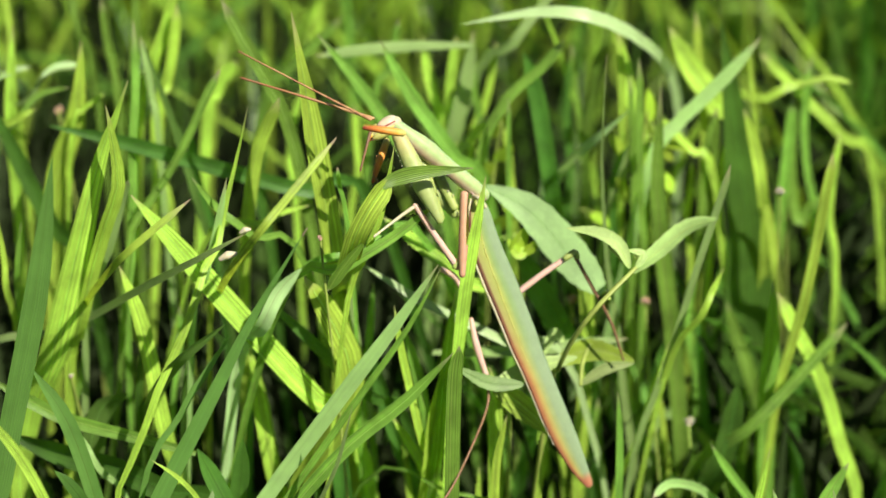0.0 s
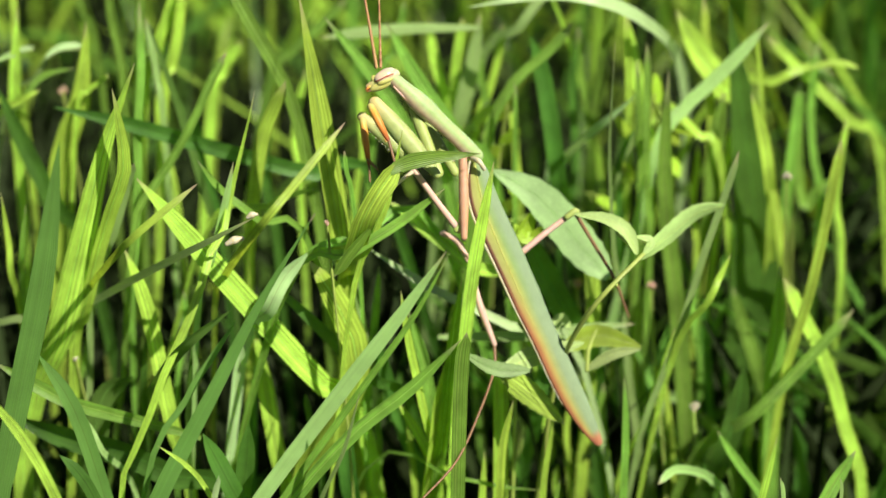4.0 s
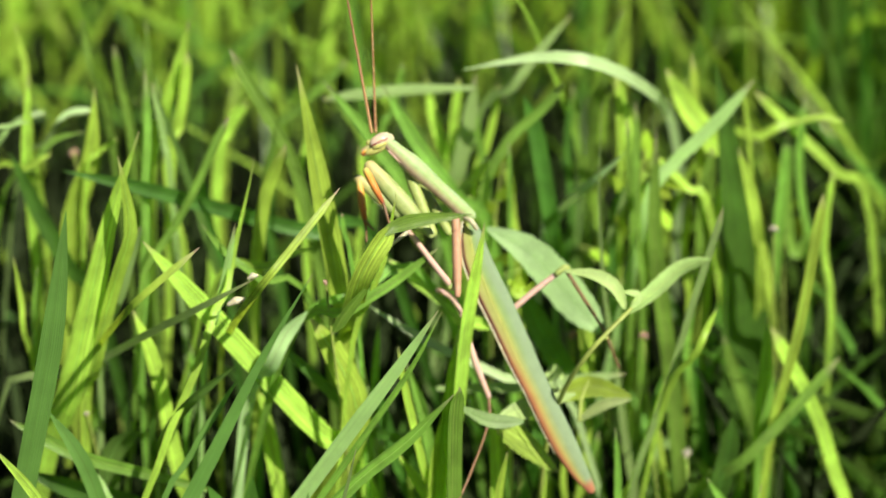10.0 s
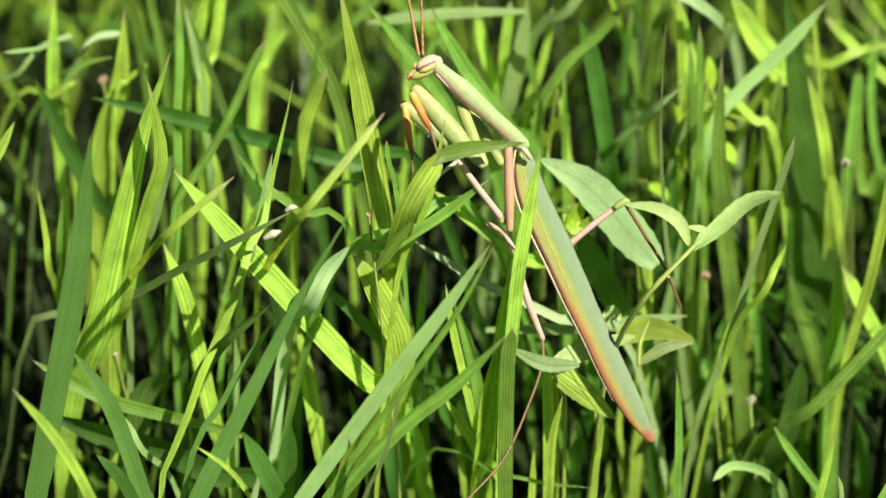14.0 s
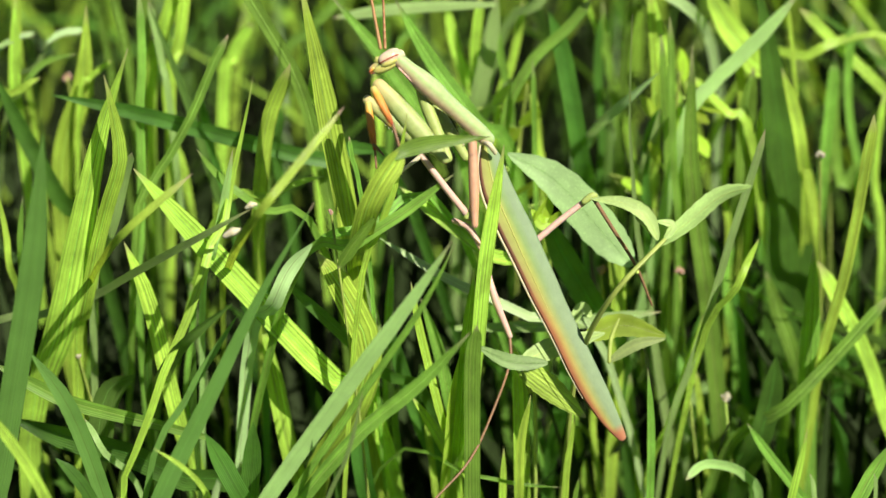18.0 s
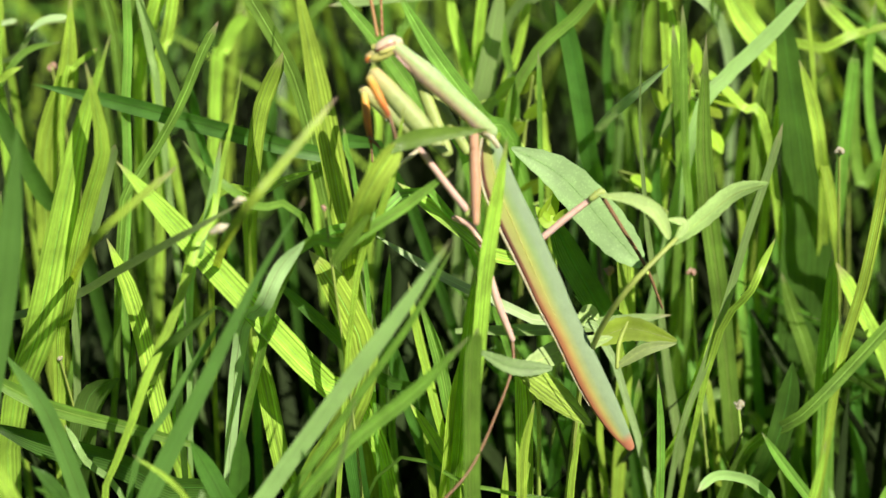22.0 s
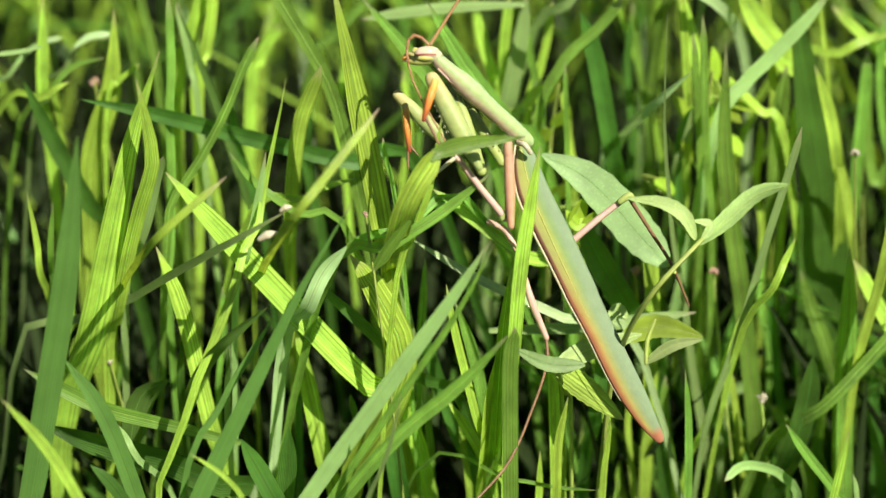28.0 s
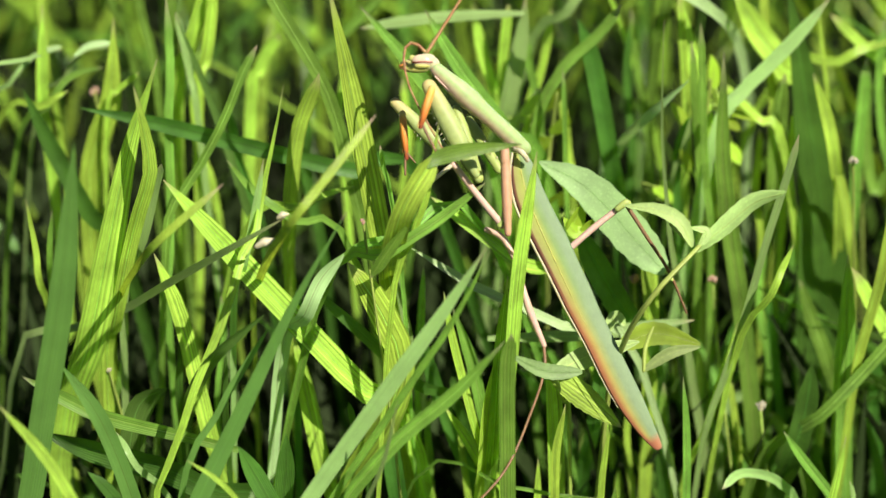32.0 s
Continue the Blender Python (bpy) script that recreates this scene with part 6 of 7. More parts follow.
tube('middle_leg_knee', [(-0.00248, -0.00727, -0.00509), (-0.00256, -0.00820, -0.00684), (-0.00320, -0.00872, -0.00782)], [0.000322, 0.000362, 0.000402], OLIVE, mantis)
tube('middle_leg_tibia', [(-0.00280, -0.00845, -0.00796), (-0.00622, -0.00727, -0.00376), (-0.00946, -0.00606, 0.00049)], [0.000523, 0.000483, 0.000442], ROSE, mantis)
tube('middle_leg_tarsus', [(-0.00946, -0.00606, 0.00049), (-0.01175, -0.00747, -0.00084), (-0.01526, -0.01027, -0.00280)], [0.000322, 0.000241, 0.000161], PALE, mantis)
tube('hind_leg_femur', [(-0.00493, 0.00015, -0.01292), (-0.00264, -0.00098, -0.01373), (-0.00102, -0.00315, -0.01582)], [0.000402, 0.000483, 0.000402], ROSE, mantis)
tube('hind_leg_femur', [(-0.00007, -0.00550, -0.01826), (0.00099, -0.00741, -0.02185), (0.00306, -0.00905, -0.02692)], [0.000322, 0.000563, 0.000402], ROSE, mantis)
tube('hind_leg_tibia', [(0.00306, -0.00905, -0.02692), (0.00303, -0.01161, -0.02976), (0.00105, -0.01745, -0.03282), (-0.00265, -0.02512, -0.03734), (-0.00781, -0.03044, -0.04075)], [0.000257, 0.000209, 0.000185, 0.000185, 0.000161], BROWN, mantis, n=24)
tube('hind_leg_femur', [(0.00649, -0.00276, -0.01510), (0.01057, -0.00115, -0.01207), (0.01498, 0.00042, -0.00911)], [0.000483, 0.000483, 0.000402], ROSE, mantis)
tube('hind_leg_tibia', [(0.01498, 0.00042, -0.00911), (0.01805, -0.00043, -0.01401), (0.02161, -0.00021, -0.02020), (0.02424, -0.00023, -0.02684)], [0.000322, 0.000282, 0.000241, 0.000161], BROWN, mantis)
tube('hind_leg_knee', [(0.01379, -0.00052, -0.00956), (0.01510, -0.00010, -0.00877), (0.01561, -0.00013, -0.00948)], [0.000483, 0.000547, 0.000362], OLIVE, mantis, n=6)
prothorax = tube('prothorax', [(0, 0, 0), (0.00000, 0.00034, 0.00846), (0, 0, 0.01692)], [0.00108, 0.00124, 0.00125, 0.00122, 0.00130, 0.00153, 0.00146, 0.00114, 0.00098], THORAX, mantis, face=(0, 1, 0), flat=0.8)
tube('thorax_keel', [(0.000804, 0.000644, 0.001287), (0.000925, 0.000603, 0.005631), (0.000965, 0.000603, 0.010458), (0.001046, 0.000603, 0.013274), (0.000885, 0.000523, 0.016492)], [0.000161, 0.000193, 0.000193, 0.000177, 0.000129], ROSE, prothorax, sides=6, label='pinkish keel along the prothorax')
tube('thorax_suture', [(-0.001046, 0.000402, 0.012711), (-0.000483, 0.000845, 0.012469), (0.000483, 0.000845, 0.012228), (0.001046, 0.000402, 0.012067)], [0.00013, 0.00016, 0.00016, 0.00013], PALE, prothorax, n=8, sides=5)
head = tube('head', [(0, 0, 0), (0.00000, 0.00000, 0.00230), (0, 0, 0.00430)], [0.000320, 0.000700, 0.000980, 0.001080, 0.000850], HEADSKIN, mantis, face=(0, 1, 0), flat=0.9)
for side in (-1, 1):
    ball('antenna_socket', (0.00062, side * 0.00036, 0.00135), (0.00052, 0.00034, 0.00050), YELLOW, head, turn=(0, 0, 0), label='yellow-green socket of the antenna')
ball('compound_eye', (0.000300, 0.000684, 0.002780), (0.000930, 0.000764, 0.001520), EYE, head, turn=(0, 0, 0), label='pale oval compound eye')
ball('eye_stripe', (0.000060, 0.000748, 0.002760), (0.000210, 0.000790, 0.001540), STRIPE, head, turn=(0, 0, 0), label='reddish stripe across the eye')
ball('eye_rim', (-0.000400, 0.000643, 0.002600), (0.000480, 0.000704, 0.001250), YELLOW, head, turn=(0, 0, 0), label='brownish lower half of the eye')
ball('compound_eye', (0.000300, -0.000684, 0.002780), (0.000930, 0.000764, 0.001520), EYE, head, turn=(0, 0, 0), label='pale oval compound eye')
ball('eye_stripe', (0.000060, -0.000748, 0.002760), (0.000210, 0.000790, 0.001540), STRIPE, head, turn=(0, 0, 0), label='reddish stripe across the eye')
ball('eye_rim', (-0.000400, -0.000643, 0.002600), (0.000480, 0.000704, 0.001250), YELLOW, head, turn=(0, 0, 0), label='brownish lower half of the eye')
ball('face', (-0.000644, 0.000000, 0.001931), (0.000724, 0.000804, 0.001931), YELLOW, head, turn=(0, 0, 0), label='yellowish green face')
ball('crown', (0.000644, 0.000000, 0.003218), (0.000724, 0.000965, 0.001448), PALE, head, turn=(0, 0, 0))
tube('mouth_palp', [(-0.000161, 0.000322, 0.000241), (-0.000402, 0.000483, -0.000483)], [0.000209, 0.000121], ORANGE, head, n=4, sides=6)
tube('mouth_palp', [(-0.000402, -0.000241, 0.000322), (-0.000644, -0.000362, -0.000402)], [0.000209, 0.000121], ORANGE, head, n=4, sides=6)
tube('mouth_palp', [(-0.000563, 0.000161, 0.000644), (-0.000804, 0.000241, -0.000080)], [0.000209, 0.000121], BROWN, head, n=4, sides=6)
near_femur = tube('foreleg_femur', [(0, 0, 0), (0.00000, 0.00000, 0.00689), (0, 0, 0.01377)], [0.000563, 0.001046, 0.001448, 0.001448, 0.001287, 0.001006], FEMUR, mantis, face=(0, 1, 0), flat=0.7, label='plump olive green foreleg femur with spines')
far_femur = tube('foreleg_femur', [(0, 0, 0), (0.00000, 0.00000, 0.00539), (0, 0, 0.01078)], [0.000724, 0.000965, 0.001086, 0.001046, 0.000965, 0.000724], FEMUR, mantis, face=(0, 1, 0), flat=0.7)
tube('spine', [(0.001030, 0.000161, 0.006516), (0.001866, 0.000241, 0.006275)], [0.000105, 4e-05], PALE, near_femur, n=2, sides=4)
tube('spine', [(0.000990, 0.000161, 0.007321), (0.001794, 0.000241, 0.007079)], [0.000105, 4e-05], PALE, near_femur, n=2, sides=4)
tube('spine', [(0.000950, 0.000161, 0.008125), (0.001721, 0.000241, 0.007884)], [0.000105, 4e-05], PALE, near_femur, n=2, sides=4)
tube('spine', [(0.000910, 0.000161, 0.008930), (0.001649, 0.000241, 0.008688)], [0.000105, 4e-05], PALE, near_femur, n=2, sides=4)
tube('spine', [(0.000870, 0.000161, 0.009734), (0.001576, 0.000241, 0.009493)], [0.000105, 4e-05], PALE, near_femur, n=2, sides=4)
tube('spine', [(0.000829, 0.000161, 0.010539), (0.001503, 0.000241, 0.010297)], [0.000105, 4e-05], PALE, near_femur, n=2, sides=4)
tube('spine', [(0.000789, 0.000161, 0.011343), (0.001431, 0.000241, 0.011102)], [0.000105, 4e-05], PALE, near_femur, n=2, sides=4)
tube('spine', [(0.000749, 0.000161, 0.012147), (0.001358, 0.000241, 0.011906)], [0.000105, 4e-05], PALE, near_femur, n=2, sides=4)
tube('spine', [(0.000709, 0.000161, 0.012952), (0.001286, 0.000241, 0.012711)], [0.000105, 4e-05], PALE, near_femur, n=2, sides=4)
tube('spine', [(0.000772, 0.000161, 0.004706), (0.001400, 0.000241, 0.004465)], [0.000105, 4e-05], PALE, far_femur, n=2, sides=4)
tube('spine', [(0.000739, 0.000161, 0.005360), (0.001339, 0.000241, 0.005118)], [0.000105, 4e-05], PALE, far_femur, n=2, sides=4)
tube('spine', [(0.000705, 0.000161, 0.006013), (0.001277, 0.000241, 0.005772)], [0.000105, 4e-05], PALE, far_femur, n=2, sides=4)
tube('spine', [(0.000671, 0.000161, 0.006667), (0.001216, 0.000241, 0.006426)], [0.000105, 4e-05], PALE, far_femur, n=2, sides=4)
tube('spine', [(0.000637, 0.000161, 0.007321), (0.001155, 0.000241, 0.007079)], [0.000105, 4e-05], PALE, far_femur, n=2, sides=4)
tube('spine', [(0.000603, 0.000161, 0.007974), (0.001094, 0.000241, 0.007733)], [0.000105, 4e-05], PALE, far_femur, n=2, sides=4)
tube('spine', [(0.000570, 0.000161, 0.008628), (0.001032, 0.000241, 0.008387)], [0.000105, 4e-05], PALE, far_femur, n=2, sides=4)
tube('spine', [(0.000536, 0.000161, 0.009282), (0.000971, 0.000241, 0.009040)], [0.000105, 4e-05], PALE, far_femur, n=2, sides=4)
near_tibia = tube('foreleg_tibia', [(0, 0, 0), (0.00000, 0.00062, 0.00280), (0, 0, 0.00559)], [0.000523, 0.000579, 0.000547, 0.000442, 0.000282], ORANGE, mantis, face=(0, 1, 0), flat=1.0, label='orange foreleg tibia with a toothed edge')
far_tibia = tube('foreleg_tibia', [(0, 0, 0), (0.00000, 0.00051, 0.00320), (0, 0, 0.00639)], [0.000483, 0.000547, 0.000523, 0.000402, 0.000282], ORANGE, mantis, face=(0, 1, 0), flat=1.0, label='orange foreleg tibia with a toothed edge')
tube('spine', [(-0.000418, 0.000161, 0.002824), (-0.000758, 0.000241, 0.002582)], [0.000105, 4e-05], ORANGE, near_tibia, n=2, sides=4)
tube('spine', [(-0.000402, 0.000161, 0.003172), (-0.000729, 0.000241, 0.002931)], [0.000105, 4e-05], ORANGE, near_tibia, n=2, sides=4)
tube('spine', [(-0.000386, 0.000161, 0.003521), (-0.000699, 0.000241, 0.003280)], [0.000105, 4e-05], ORANGE, near_tibia, n=2, sides=4)
tube('spine', [(-0.000370, 0.000161, 0.003869), (-0.000670, 0.000241, 0.003628)], [0.000105, 4e-05], ORANGE, near_tibia, n=2, sides=4)
tube('spine', [(-0.000353, 0.000161, 0.004218), (-0.000640, 0.000241, 0.003977)], [0.000105, 4e-05], ORANGE, near_tibia, n=2, sides=4)
tube('spine', [(-0.000337, 0.000161, 0.004567), (-0.000611, 0.000241, 0.004325)], [0.000105, 4e-05], ORANGE, near_tibia, n=2, sides=4)
tube('spine', [(-0.000321, 0.000161, 0.004915), (-0.000581, 0.000241, 0.004674)], [0.000105, 4e-05], ORANGE, near_tibia, n=2, sides=4)
tube('spine', [(-0.000304, 0.000161, 0.005264), (-0.000552, 0.000241, 0.005023)], [0.000105, 4e-05], ORANGE, near_tibia, n=2, sides=4)
tube('spine', [(-0.000288, 0.000161, 0.005612), (-0.000522, 0.000241, 0.005371)], [0.000105, 4e-05], ORANGE, near_tibia, n=2, sides=4)
tube('spine', [(-0.000418, 0.000161, 0.002824), (-0.000758, 0.000241, 0.002582)], [0.000105, 4e-05], ORANGE, far_tibia, n=2, sides=4)
tube('spine', [(-0.000402, 0.000161, 0.003172), (-0.000729, 0.000241, 0.002931)], [0.000105, 4e-05], ORANGE, far_tibia, n=2, sides=4)
tube('spine', [(-0.000386, 0.000161, 0.003521), (-0.000699, 0.000241, 0.003280)], [0.000105, 4e-05], ORANGE, far_tibia, n=2, sides=4)
tube('spine', [(-0.000370, 0.000161, 0.003869), (-0.000670, 0.000241, 0.003628)], [0.000105, 4e-05], ORANGE, far_tibia, n=2, sides=4)
tube('spine', [(-0.000353, 0.000161, 0.004218), (-0.000640, 0.000241, 0.003977)], [0.000105, 4e-05], ORANGE, far_tibia, n=2, sides=4)
tube('spine', [(-0.000337, 0.000161, 0.004567), (-0.000611, 0.000241, 0.004325)], [0.000105, 4e-05], ORANGE, far_tibia, n=2, sides=4)
tube('spine', [(-0.000321, 0.000161, 0.004915), (-0.000581, 0.000241, 0.004674)], [0.000105, 4e-05], ORANGE, far_tibia, n=2, sides=4)
tube('spine', [(-0.000304, 0.000161, 0.005264), (-0.000552, 0.000241, 0.005023)], [0.000105, 4e-05], ORANGE, far_tibia, n=2, sides=4)
tube('spine', [(-0.000288, 0.000161, 0.005612), (-0.000522, 0.000241, 0.005371)], [0.000105, 4e-05], ORANGE, far_tibia, n=2, sides=4)
near_tarsus = tube('foreleg_tarsus', [(0, 0, 0), (0.00000, 0.00023, 0.00283), (0, 0, 0.00565)], [0.000241, 0.000209, 0.000177, 0.000161], BROWN, mantis, face=(0, 1, 0), flat=1.0)
far_tarsus = tube('foreleg_tarsus', [(0, 0, 0), (0.00000, 0.00000, 0.00225), (0, 0, 0.00450)], [0.000241, 0.000209, 0.000177, 0.000161], BROWN, mantis, face=(0, 1, 0), flat=1.0)
far_claw = tube('tibia_claw', [(0, 0, 0), (0.00000, -0.00021, 0.00105), (0, 0, 0.00211)], [0.000241, 0.000201, 9.7e-05], BROWN, mantis, face=(0, 1, 0), flat=1.0)
near_coxa = tube('foreleg_coxa', [(0, 0, 0), (0.00000, 0.00000, 0.00520), (0, 0, 0.01041)], [0.000644, 0.000885, 0.000885, 0.000804, 0.000724], OLIVE, mantis, face=(0, 1, 0), flat=0.75)
far_coxa = tube('foreleg_coxa', [(0, 0, 0), (0.00000, 0.00000, 0.00419), (0, 0, 0.00838)], [0.000644, 0.000804, 0.000804, 0.000724, 0.000644], OLIVE, mantis, face=(0, 1, 0), flat=0.75)
ball('coxa_wart', (0.000724, 0.000644, 0.003057), (0.000129, 0.000129, 0.000129), PALE, far_coxa, rings=5)
ball('coxa_wart', (0.000322, 0.000764, 0.004022), (0.000129, 0.000129, 0.000129), PALE, far_coxa, rings=5)
ball('coxa_wart', (0.000724, 0.000644, 0.004988), (0.000129, 0.000129, 0.000129), PALE, far_coxa, rings=5)
ball('coxa_wart', (0.000241, 0.000764, 0.005953), (0.000129, 0.000129, 0.000129), PALE, far_coxa, rings=5)
ball('coxa_wart', (0.000644, 0.000724, 0.006918), (0.000129, 0.000129, 0.000129), PALE, far_coxa, rings=5)
ball('coxa_spot', (-0.000241, -0.000724, 0.001609), (0.000563, 0.000322, 0.000885), DARKSPOT, far_coxa, label='blue-black spot inside the coxa')
near_antenna = tube('antenna', [(0, 0, 0), (0.00000, 0.00061, 0.01019), (0, 0, 0.02039)], [0.000257, 0.000209, 0.000177, 0.000129], ANTENNA, mantis, face=(0, 1, 0), flat=1.0)
far_antenna_a = tube('antenna', [(0, 0, 0), (0.00000, 0.00000, 0.00067), (0, 0, 0.00134)], [0.000241, 0.000229, 0.000217], ANTENNA, mantis, face=(0, 1, 0), flat=1.0)
far_antenna_b = tube('antenna_segment', [(0, 0, 0), (0.00000, 0.00000, 0.00059), (0, 0, 0.00117)], [0.000225, 0.000213, 0.000201], ANTENNA, mantis, face=(0, 1, 0), flat=1.0)
far_antenna_c = tube('antenna_segment', [(0, 0, 0), (0.00000, 0.00000, 0.00054), (0, 0, 0.00109)], [0.000209, 0.000197, 0.000185], ANTENNA, mantis, face=(0, 1, 0), flat=1.0)
far_antenna_d = tube('antenna_segment', [(0, 0, 0), (0.00000, 0.00000, 0.00079), (0, 0, 0.00159)], [0.000193, 0.000181, 0.000169], ANTENNA, mantis, face=(0, 1, 0), flat=1.0)
far_antenna_e = tube('antenna_segment', [(0, 0, 0), (0.00000, 0.00000, 0.00105), (0, 0, 0.00209)], [0.000177, 0.000165, 0.000153], ANTENNA, mantis, face=(0, 1, 0), flat=1.0)
far_antenna_f = tube('antenna_segment', [(0, 0, 0), (0.00000, 0.00000, 0.00117), (0, 0, 0.00234)], [0.000161, 0.000149, 0.000137], ANTENNA, mantis, face=(0, 1, 0), flat=1.0)
far_antenna_g = tube('antenna_segment', [(0, 0, 0), (0.00000, 0.00000, 0.00176), (0, 0, 0.00351)], [0.000145, 0.000133, 0.000121], ANTENNA, mantis, face=(0, 1, 0), flat=1.0)
far_antenna_h = tube('antenna_segment', [(0, 0, 0), (0.00000, 0.00000, 0.00435), (0, 0, 0.00870)], [0.000129, 0.000117, 0.000105], ANTENNA, mantis, face=(0, 1, 0), flat=1.0)


def motions():
    """What the mantis does: it bends and grooms, then holds still, then draws an antenna through its foreleg."""
    walk(mantis, [
        (0, pose(0.00926, 0.00568, 0.11068, -0.02, 2.29, -1.22)),
        (0.5, pose(0.00806, 0.00650, 0.11222, -0.00, -0.61, 0.32)),
        (1, pose(0.00789, 0.00653, 0.11228, -0.00, 0.49, -0.26)),
        (1.5, pose(0.00773, 0.00722, 0.11357, -0.00, 0.13, -0.07)),
        (2, pose(0.00801, 0.00720, 0.11354, -0.00, 0.01, -0.01)),
        (2.5, pose(0.00788, 0.00729, 0.11371, 0.00, -0.00, 0.00)),
        (32, pose(0.00788, 0.00729, 0.11371, 0.00, -0.00, 0.00)),
    ])
    walk(prothorax, [
        (0, pose(0.00056, 0.00001, 0.00003, 27.35, 46.64, -145.74)),
        (1, pose(0.00055, 0.00012, 0.00023, 28.34, 48.56, -142.97)),
        (2, pose(0.00055, 0.00016, 0.00030, 28.86, 48.18, -143.55)),
        (2.5, pose(-0.00016, 0.00007, 0.00014, 23.06, 41.64, -151.79)),
        (23.5, pose(-0.00016, 0.00007, 0.00014, 23.06, 41.64, -151.79)),
        (26.5, pose(0.00044, -0.00004, -0.00008, 22.68, 40.95, -152.52)),
        (32, pose(0.00044, -0.00004, -0.00008, 22.68, 40.95, -152.52)),
    ])
    walk(head, [
        (0, pose(-0.01665, -0.00051, 0.00895, 45.77, -49.07, 142.19)),
        (1, pose(-0.01672, -0.00095, 0.00812, 49.43, -51.83, 137.44)),
        (2, pose(-0.01757, -0.00087, 0.00828, 43.49, -46.99, 145.26)),
        (2.5, pose(-0.01644, 0.00054, 0.01093, 51.50, -53.14, 134.83)),
        (23.5, pose(-0.01644, 0.00054, 0.01093, 51.50, -53.14, 134.83)),
        (24, pose(-0.01585, 0.00096, 0.01171, 55.38, -55.22, 130.05)),
        (24.5, pose(-0.01705, 0.00137, 0.01247, 82.68, -61.75, 98.30)),
        (26.5, pose(-0.01635, 0.00140, 0.01254, 91.37, -61.99, 88.45)),
        (32, pose(-0.01635, 0.00140, 0.01254, 91.37, -61.99, 88.45)),
    ])
    walk(near_femur, [
        (0, pose(-0.00581, -0.00808, -0.00067, 31.27, 25.27, -165.47)),
        (1, pose(-0.00704, -0.00991, -0.00411, 29.32, 16.55, -170.91)),
        (2, pose(-0.00619, -0.00781, -0.00017, 33.73, 32.27, -160.38)),
        (2.5, pose(-0.00615, -0.00744, 0.00053, 35.43, 35.92, -157.35)),
        (23.5, pose(-0.00615, -0.00744, 0.00053, 35.43, 35.92, -157.35)),
        (24, pose(-0.00552, -0.00779, -0.00012, 30.48, 22.25, -167.44)),
        (24.5, pose(-0.00693, -0.00736, 0.00068, 30.81, 23.55, -166.60)),
        (26.5, pose(-0.00634, -0.00788, -0.00029, 30.91, 23.96, -166.33)),
        (32, pose(-0.00634, -0.00788, -0.00029, 30.91, 23.96, -166.33)),
    ])
    walk(far_femur, [
        (0, pose(-0.00340, 0.00000, -0.00330, 36.31, 37.54, -155.88)),
        (1, pose(-0.00398, -0.00066, -0.00454, 37.39, 39.36, -154.14)),
        (2, pose(-0.00857, 0.00014, -0.00304, 35.18, 35.42, -157.78)),
        (2.5, pose(-0.00901, 0.00087, -0.00166, 39.58, 42.54, -150.80)),
        (23.5, pose(-0.00901, 0.00087, -0.00166, 39.58, 42.54, -150.80)),
        (24, pose(-0.00988, 0.00179, 0.00006, 43.89, 47.38, -144.71)),
        (24.5, pose(-0.01088, 0.00116, -0.00113, 38.54, 41.11, -152.36)),
        (26.5, pose(-0.01010, 0.00098, -0.00147, 36.95, 38.64, -154.84)),
        (32, pose(-0.01010, 0.00098, -0.00147, 36.95, 38.64, -154.84)),
    ])
    walk(near_tibia, [
        (0, pose(-0.01193, -0.00508, 0.01157, 75.85, 61.69, -99.29)),
        (1, pose(-0.01275, -0.00599, 0.00986, 101.23, 59.98, -66.95)),
        (2, pose(-0.01420, -0.00581, 0.01019, 146.16, -11.40, 6.15)),
        (2.5, pose(-0.01589, -0.00627, 0.01065, 142.92, -24.38, 13.94)),
        (23.5, pose(-0.01589, -0.00627, 0.01065, 142.92, -24.38, 13.94)),
        (24, pose(-0.01136, -0.00467, 0.01236, 106.79, 59.47, -64.38)),
        (24.5, pose(-0.01290, -0.00491, 0.01190, 71.15, 61.44, -102.31)),
        (26.5, pose(-0.01224, -0.00514, 0.01147, 144.52, 14.81, -8.08)),
        (32, pose(-0.01224, -0.00514, 0.01147, 144.52, 14.81, -8.08)),
    ])
    walk(far_tibia, [
        (0, pose(-0.01422, 0.00343, 0.00645, 151.12, 13.56, -7.37)),
        (1, pose(-0.01452, 0.00271, 0.00510, 151.93, 3.75, -2.00)),
        (2, pose(-0.01593, 0.00262, 0.00492, 152.00, -0.29, 0.16)),
        (2.5, pose(-0.01713, 0.00241, 0.00454, 151.72, -7.72, 4.13)),
        (23.5, pose(-0.01713, 0.00241, 0.00454, 151.72, -7.72, 4.13)),
        (24, pose(-0.01670, 0.00233, 0.00439, 151.92, -4.20, 2.24)),
        (24.5, pose(-0.01755, 0.00252, 0.00473, 151.94, -3.61, 1.92)),
        (26.5, pose(-0.01663, 0.00238, 0.00447, 151.92, -4.18, 2.23)),
        (32, pose(-0.01663, 0.00238, 0.00447, 151.92, -4.18, 2.23)),
    ])
